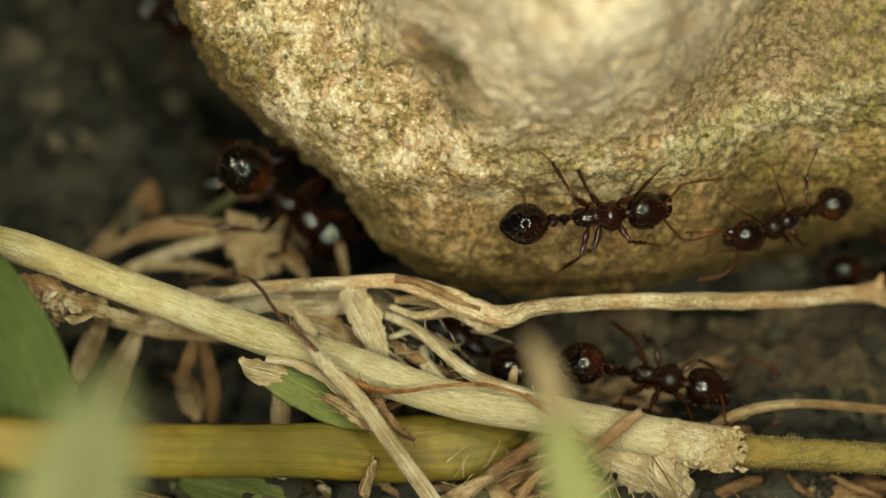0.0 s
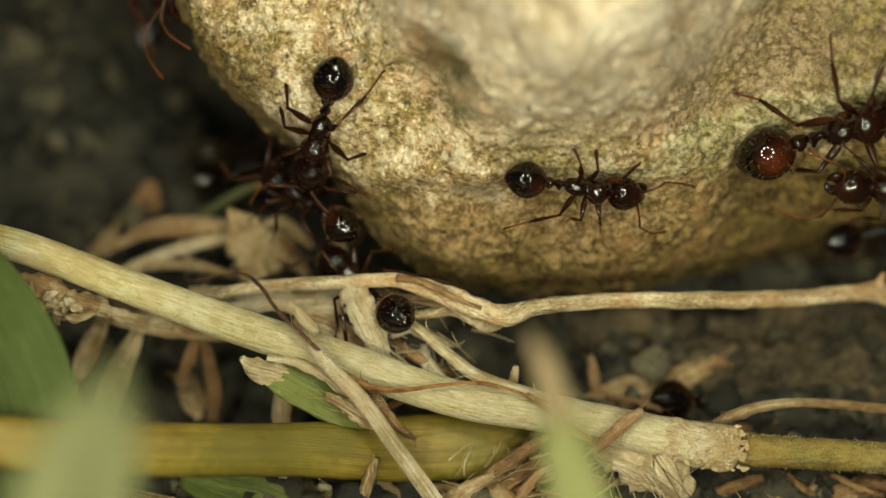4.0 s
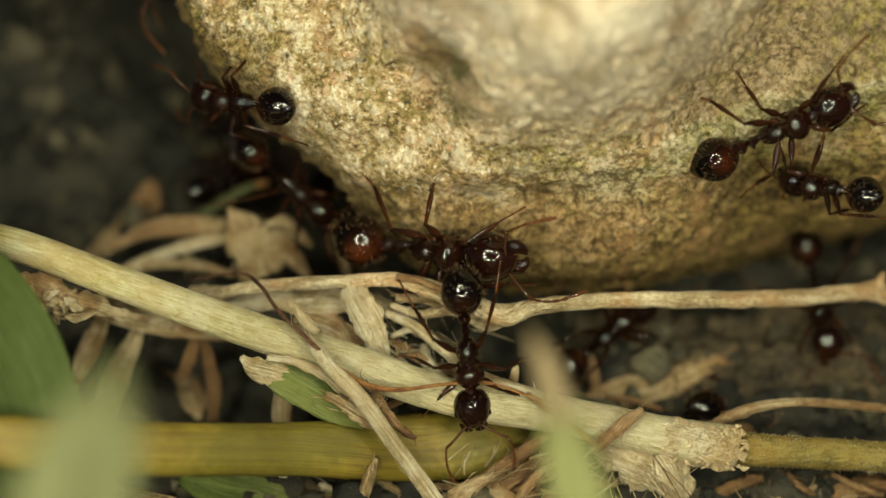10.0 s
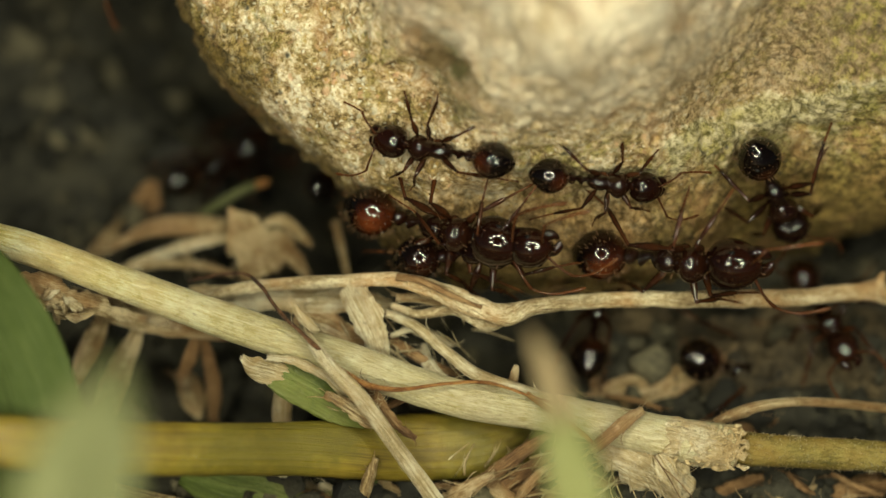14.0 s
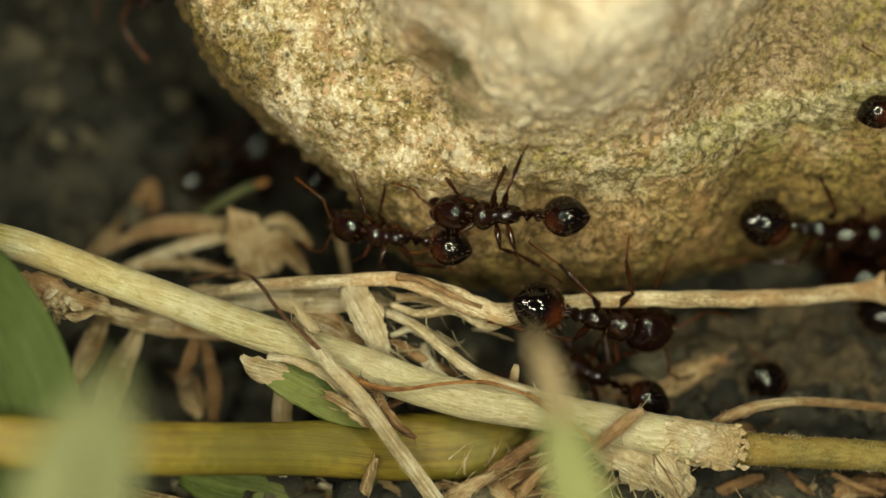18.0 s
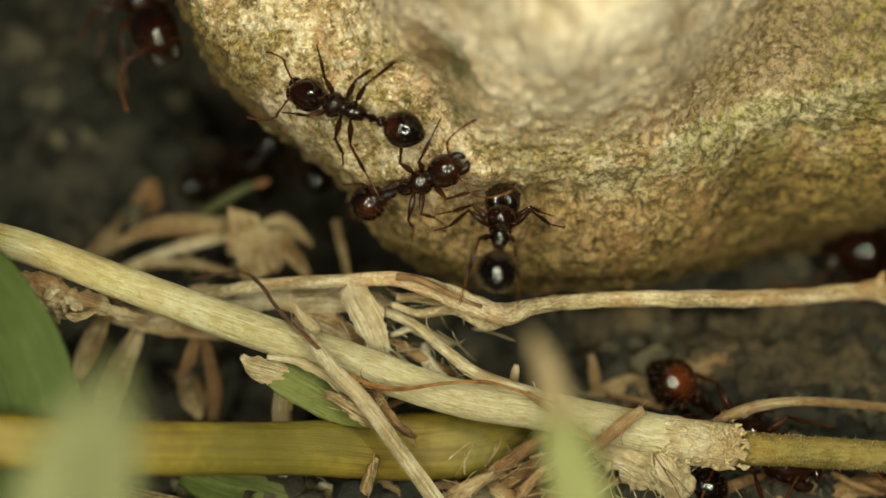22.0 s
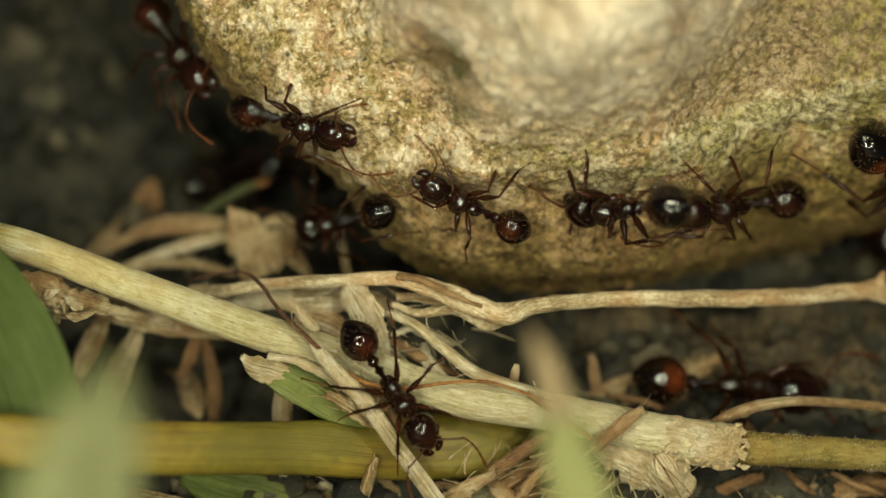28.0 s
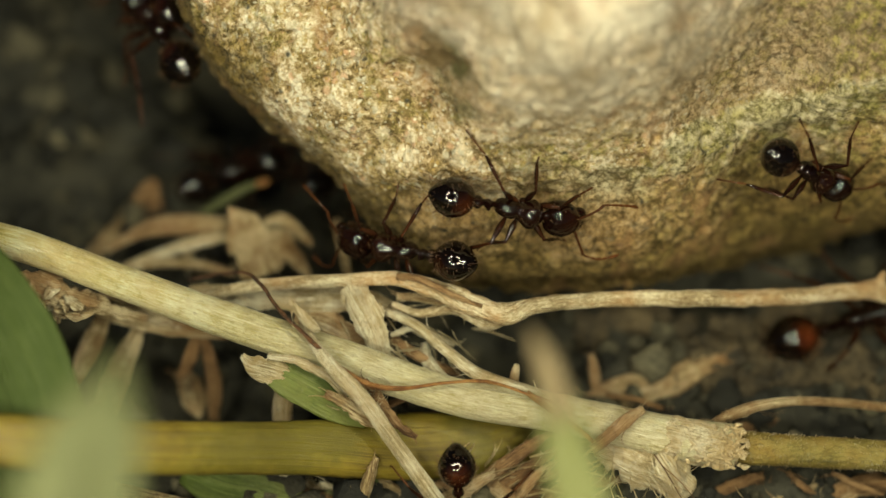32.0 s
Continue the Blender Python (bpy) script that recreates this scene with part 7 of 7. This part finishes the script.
    crawl(next(ants), [
        (0, -12.08, 17.8, -6.87, -10.29, 14.38, -4.77), (10.4, -11.63, 12.39, -6.59, -9.91, 9.25, -4.03), (11, -8.25, 6.86, 0.55, -6.95, 4.56, -2.96),
        (11.5, -6.93, 4.25, -4.5, -5.24, 1.74, -7.69), (12, -5.08, 2.12, -3.8, -3.42, -0.47, -6.95), (12.5, -3.97, 0.99, -1.4, -1.43, -0.76, -4.54),
        (13, -2.8, 0.2, 3.1, -0.25, -0.48, -0.42), (13.5, -1.82, -0.08, -1.13, 2.03, -0.19, 0.99), (14, -0.91, -0.33, -0.83, 2.93, 0.04, 1.3),
        (14.5, 0.69, -0.66, -0.65, 4.53, -0.54, 1.5), (15.2, 3.43, -1.05, -1.51, 7.49, -2.2, -2.76), (15.8, 6, -2.11, -5, 9.07, -3.17, -7.96),
        (16.5, 9.03, -2.67, -7, 12.3, -3.08, -9.91), (17.5, 13.26, -2.48, -7.43, 16.61, -2.55, -10.28),
        (18.5, 17.88, -2.48, -7.46, 21.29, -2.55, -10.25), (32, 18.95, -2.46, -6.93, 23.19, -2.49, -8.12),], True)
    crawl(next(ants), [
        (0, -14.4, 18.71, -3.33, -13.55, 16.54, -7.65), (21.6, -12.54, 12.48, -7.25, -10.59, 8.6, -4.97),
        (22.4, -11.63, 9.5, -6.58, -9.7, 6.08, -3.65), (23, -10.76, 7.75, -5.4, -8.69, 4.77, -2.11), (23.5, -9.68, 5.62, -3.87, -6.08, 3.24, -1.56),
        (24, -8.54, 3.47, -2.67, -4.16, 2.15, -0.9), (24.5, -3.39, 1.06, -1.02, 1.27, 0.52, 0.39), (25, 1.07, 0.02, -0.02, 5.85, 0.63, 0.89),
        (25.5, 4.33, 0.75, 0.84, 9.03, 1.87, -0.02), (26.5, 8.26, 2.47, 1.81, 12.53, 3.27, -0.45), (27.5, 12.13, 3.62, 1.6, 16.41, 2.85, -0.64),
        (28, 14.61, 3.42, -0.85, 17.25, 0.65, -3.91), (28.5, 15.16, 2.09, -1.78, 17.57, -0.89, -4.83), (29, 15.73, 1.11, -3.35, 18.15, -2.14, -6.11),
        (29.6, 17.44, 0.42, -4.48, 20.62, -2.57, -6.7), (32, 18.8, -0.18, -6.17, 21.64, -3.27, -3.63),], True)
    crawl(next(ants), [
        (0, 25.01, 2.19, -2.78, 21.6, 2.25, -4.87), (25.5, 22.3, 2.22, -3.79, 18.84, 2.07, -1.8), (26.4, 18.28, 2.05, -0.86, 14.89, 1.72, -2.96),
        (27.5, 13.29, 1.85, -0.47, 9.95, 1.04, -2.51), (28, 11.8, 1.68, -1.77, 8.31, 1.18, 0.12), (28.5, 10.92, 1.54, -1.5, 7.52, 1.5, 0.61),
        (29, 10.2, 1.86, -0.86, 6.73, 1.81, 1.11), (29.5, 8.36, 2.26, 0.45, 4.52, 1.23, 0.94), (30, 6.16, 1.48, 0.94, 2.21, 0.89, 0.79),
        (30.5, 5.2, 1.46, 1.01, 1.62, 0.01, 0.01), (31, 4.19, 0.74, 0.77, 0.4, -0.46, 0.34), (31.5, 2.86, -0.17, 0.35, -1.05, -0.21, -0.52),
        (32, 0.4, -0.46, 0.55, -3.03, 0.26, -1.37),], True)
    crawl(next(ants), [
        (0, 25.19, 0.42, -3.41, 22.11, 0.43, -5.27), (23, 22.3, 1.32, -3.76, 19.2, 1.46, -5.6), (24, 19.44, 1.43, -4.41, 16.04, 1.45, -3.22),
        (24.5, 15.79, 1.45, -3.14, 12.6, 1.38, -1.48), (25, 12.73, 1.49, -2.28, 9.57, 1.15, -0.6), (25.5, 10.02, 1.38, -1.3, 6.99, 1.17, 0.62),
        (26.5, 5.65, 1.74, 0.25, 2.47, 1.7, 1.95), (27.5, 1.09, 2.46, 1.58, -1.87, 1.37, -0.15), (28, -2.21, 1.22, -1, -4.75, 0.66, -3.49),
        (28.5, -2.85, 0.93, -3, -5.43, 1.35, -5.48), (29, -3.36, 1.13, -4.5, -5.7, 2.32, -6.97), (30, -4.52, 1.84, -4.61, -6.98, 4.26, -5.63),
        (31, -7.04, 4.19, -3.31, -8.81, 6.75, -1.5), (31.8, -9.28, 7.62, -3.88, -11.17, 10.35, -5.28), (32, -9.75, 8.28, -4.51, -11.65, 11.03, -5.84),], True)
    crawl(next(ants), [
        (0, -8.43, 2.47, -9.6, -6.15, 3.41, -12.22), (1, -8.54, 2.62, -9.6, -6.23, 3.5, -12.22), (3, -8.81, 2.62, -9.6, -6.47, 3.36, -12.23),
        (6, -9.14, 2.62, -9.7, -6.95, 3.75, -12.32), (8, -9.29, 2.62, -9.7, -7.02, 3.56, -12.33), (9, -9.2, 2.32, -9.6, -6.81, 2.85, -12.24),
        (10, -9.2, 2.11, -9.6, -6.85, 2.82, -12.24), (11, -9.5, 2.41, -9.6, -7.17, 3.17, -12.24), (12, -9.51, 2.58, -9.7, -7.22, 3.47, -12.34),
        (14, -9.93, 2.47, -9.7, -7.74, 3.57, -12.33), (17, -9.46, 2.54, -9.7, -7.29, 3.7, -12.33), (20, -9.46, 2.32, -9.7, -7.34, 3.56, -12.33),
        (22, -9.4, 2.26, -9.7, -7.22, 3.39, -12.33), (25, -9.09, 2.26, -9.6, -6.86, 3.3, -12.23), (29, -9.39, 2.21, -9.6, -7.07, 2.98, -12.24),
        (32, -9.45, 2.19, -9.6, -7.22, 3.21, -12.23),], False)
    crawl(next(ants), [
        (0, -4.78, 2.41, -9.8, -2.71, 3.87, -12.36), (3, -4.86, 2.37, -9.8, -2.63, 3.54, -12.37), (14, -4.61, 2.26, -9.8, -2.52, 3.68, -12.36),
        (18, -4.78, 2.54, -9.8, -2.61, 3.83, -12.37), (25, -4.74, 2.58, -9.8, -2.55, 3.85, -12.37), (32, -4.67, 2.37, -9.8, -2.51, 3.68, -12.37),], False)
    crawl(next(ants), [
        (0, -11.33, 9.19, -12, -9.67, 10.92, -14.41), (7, -11.2, 7.24, -12.2, -9.79, 9.18, -14.61), (8, -9.83, 5.57, -11.6, -8.28, 7.39, -14.02),
        (9, -8.33, 4.36, -11.4, -6.81, 6.2, -13.82), (14, -7.43, 3.8, -11, -5.79, 5.54, -13.42), (17, -6.81, 3.99, -10.8, -4.78, 5.2, -13.24),
        (18, -7.03, 4.12, -10.8, -4.98, 5.3, -13.24), (22, -6.55, 3.95, -10.8, -4.57, 5.25, -13.23), (25, -6.33, 3.03, -10.6, -4.37, 4.38, -13.03),
        (32, -6.54, 3.25, -10.6, -4.59, 4.6, -13.04),], False)
    crawl(next(ants), [
        (0, 9.02, -10.05, -1, 11.29, -11.58, -3.34), (1, 9.12, -8.23, -1, 11.43, -9.66, -3.35), (3, 9.16, -8.23, -1, 11.33, -9.88, -3.35),
        (5, 9.02, -10.05, -1, 11.29, -11.58, -3.34), (20.5, 9.02, -10.24, -1, 11.4, -11.59, -3.34), (22, 9.02, -8.27, -1, 11.28, -9.8, -3.35),
        (23.5, 9.12, -10.43, -1, 11.47, -11.84, -3.34), (32, 9.21, -10.82, -1, 11.53, -12.29, -3.33),], False)

build_ground()
build_stone()
build_plants()
build_crumbs()
build_litter()
motions()
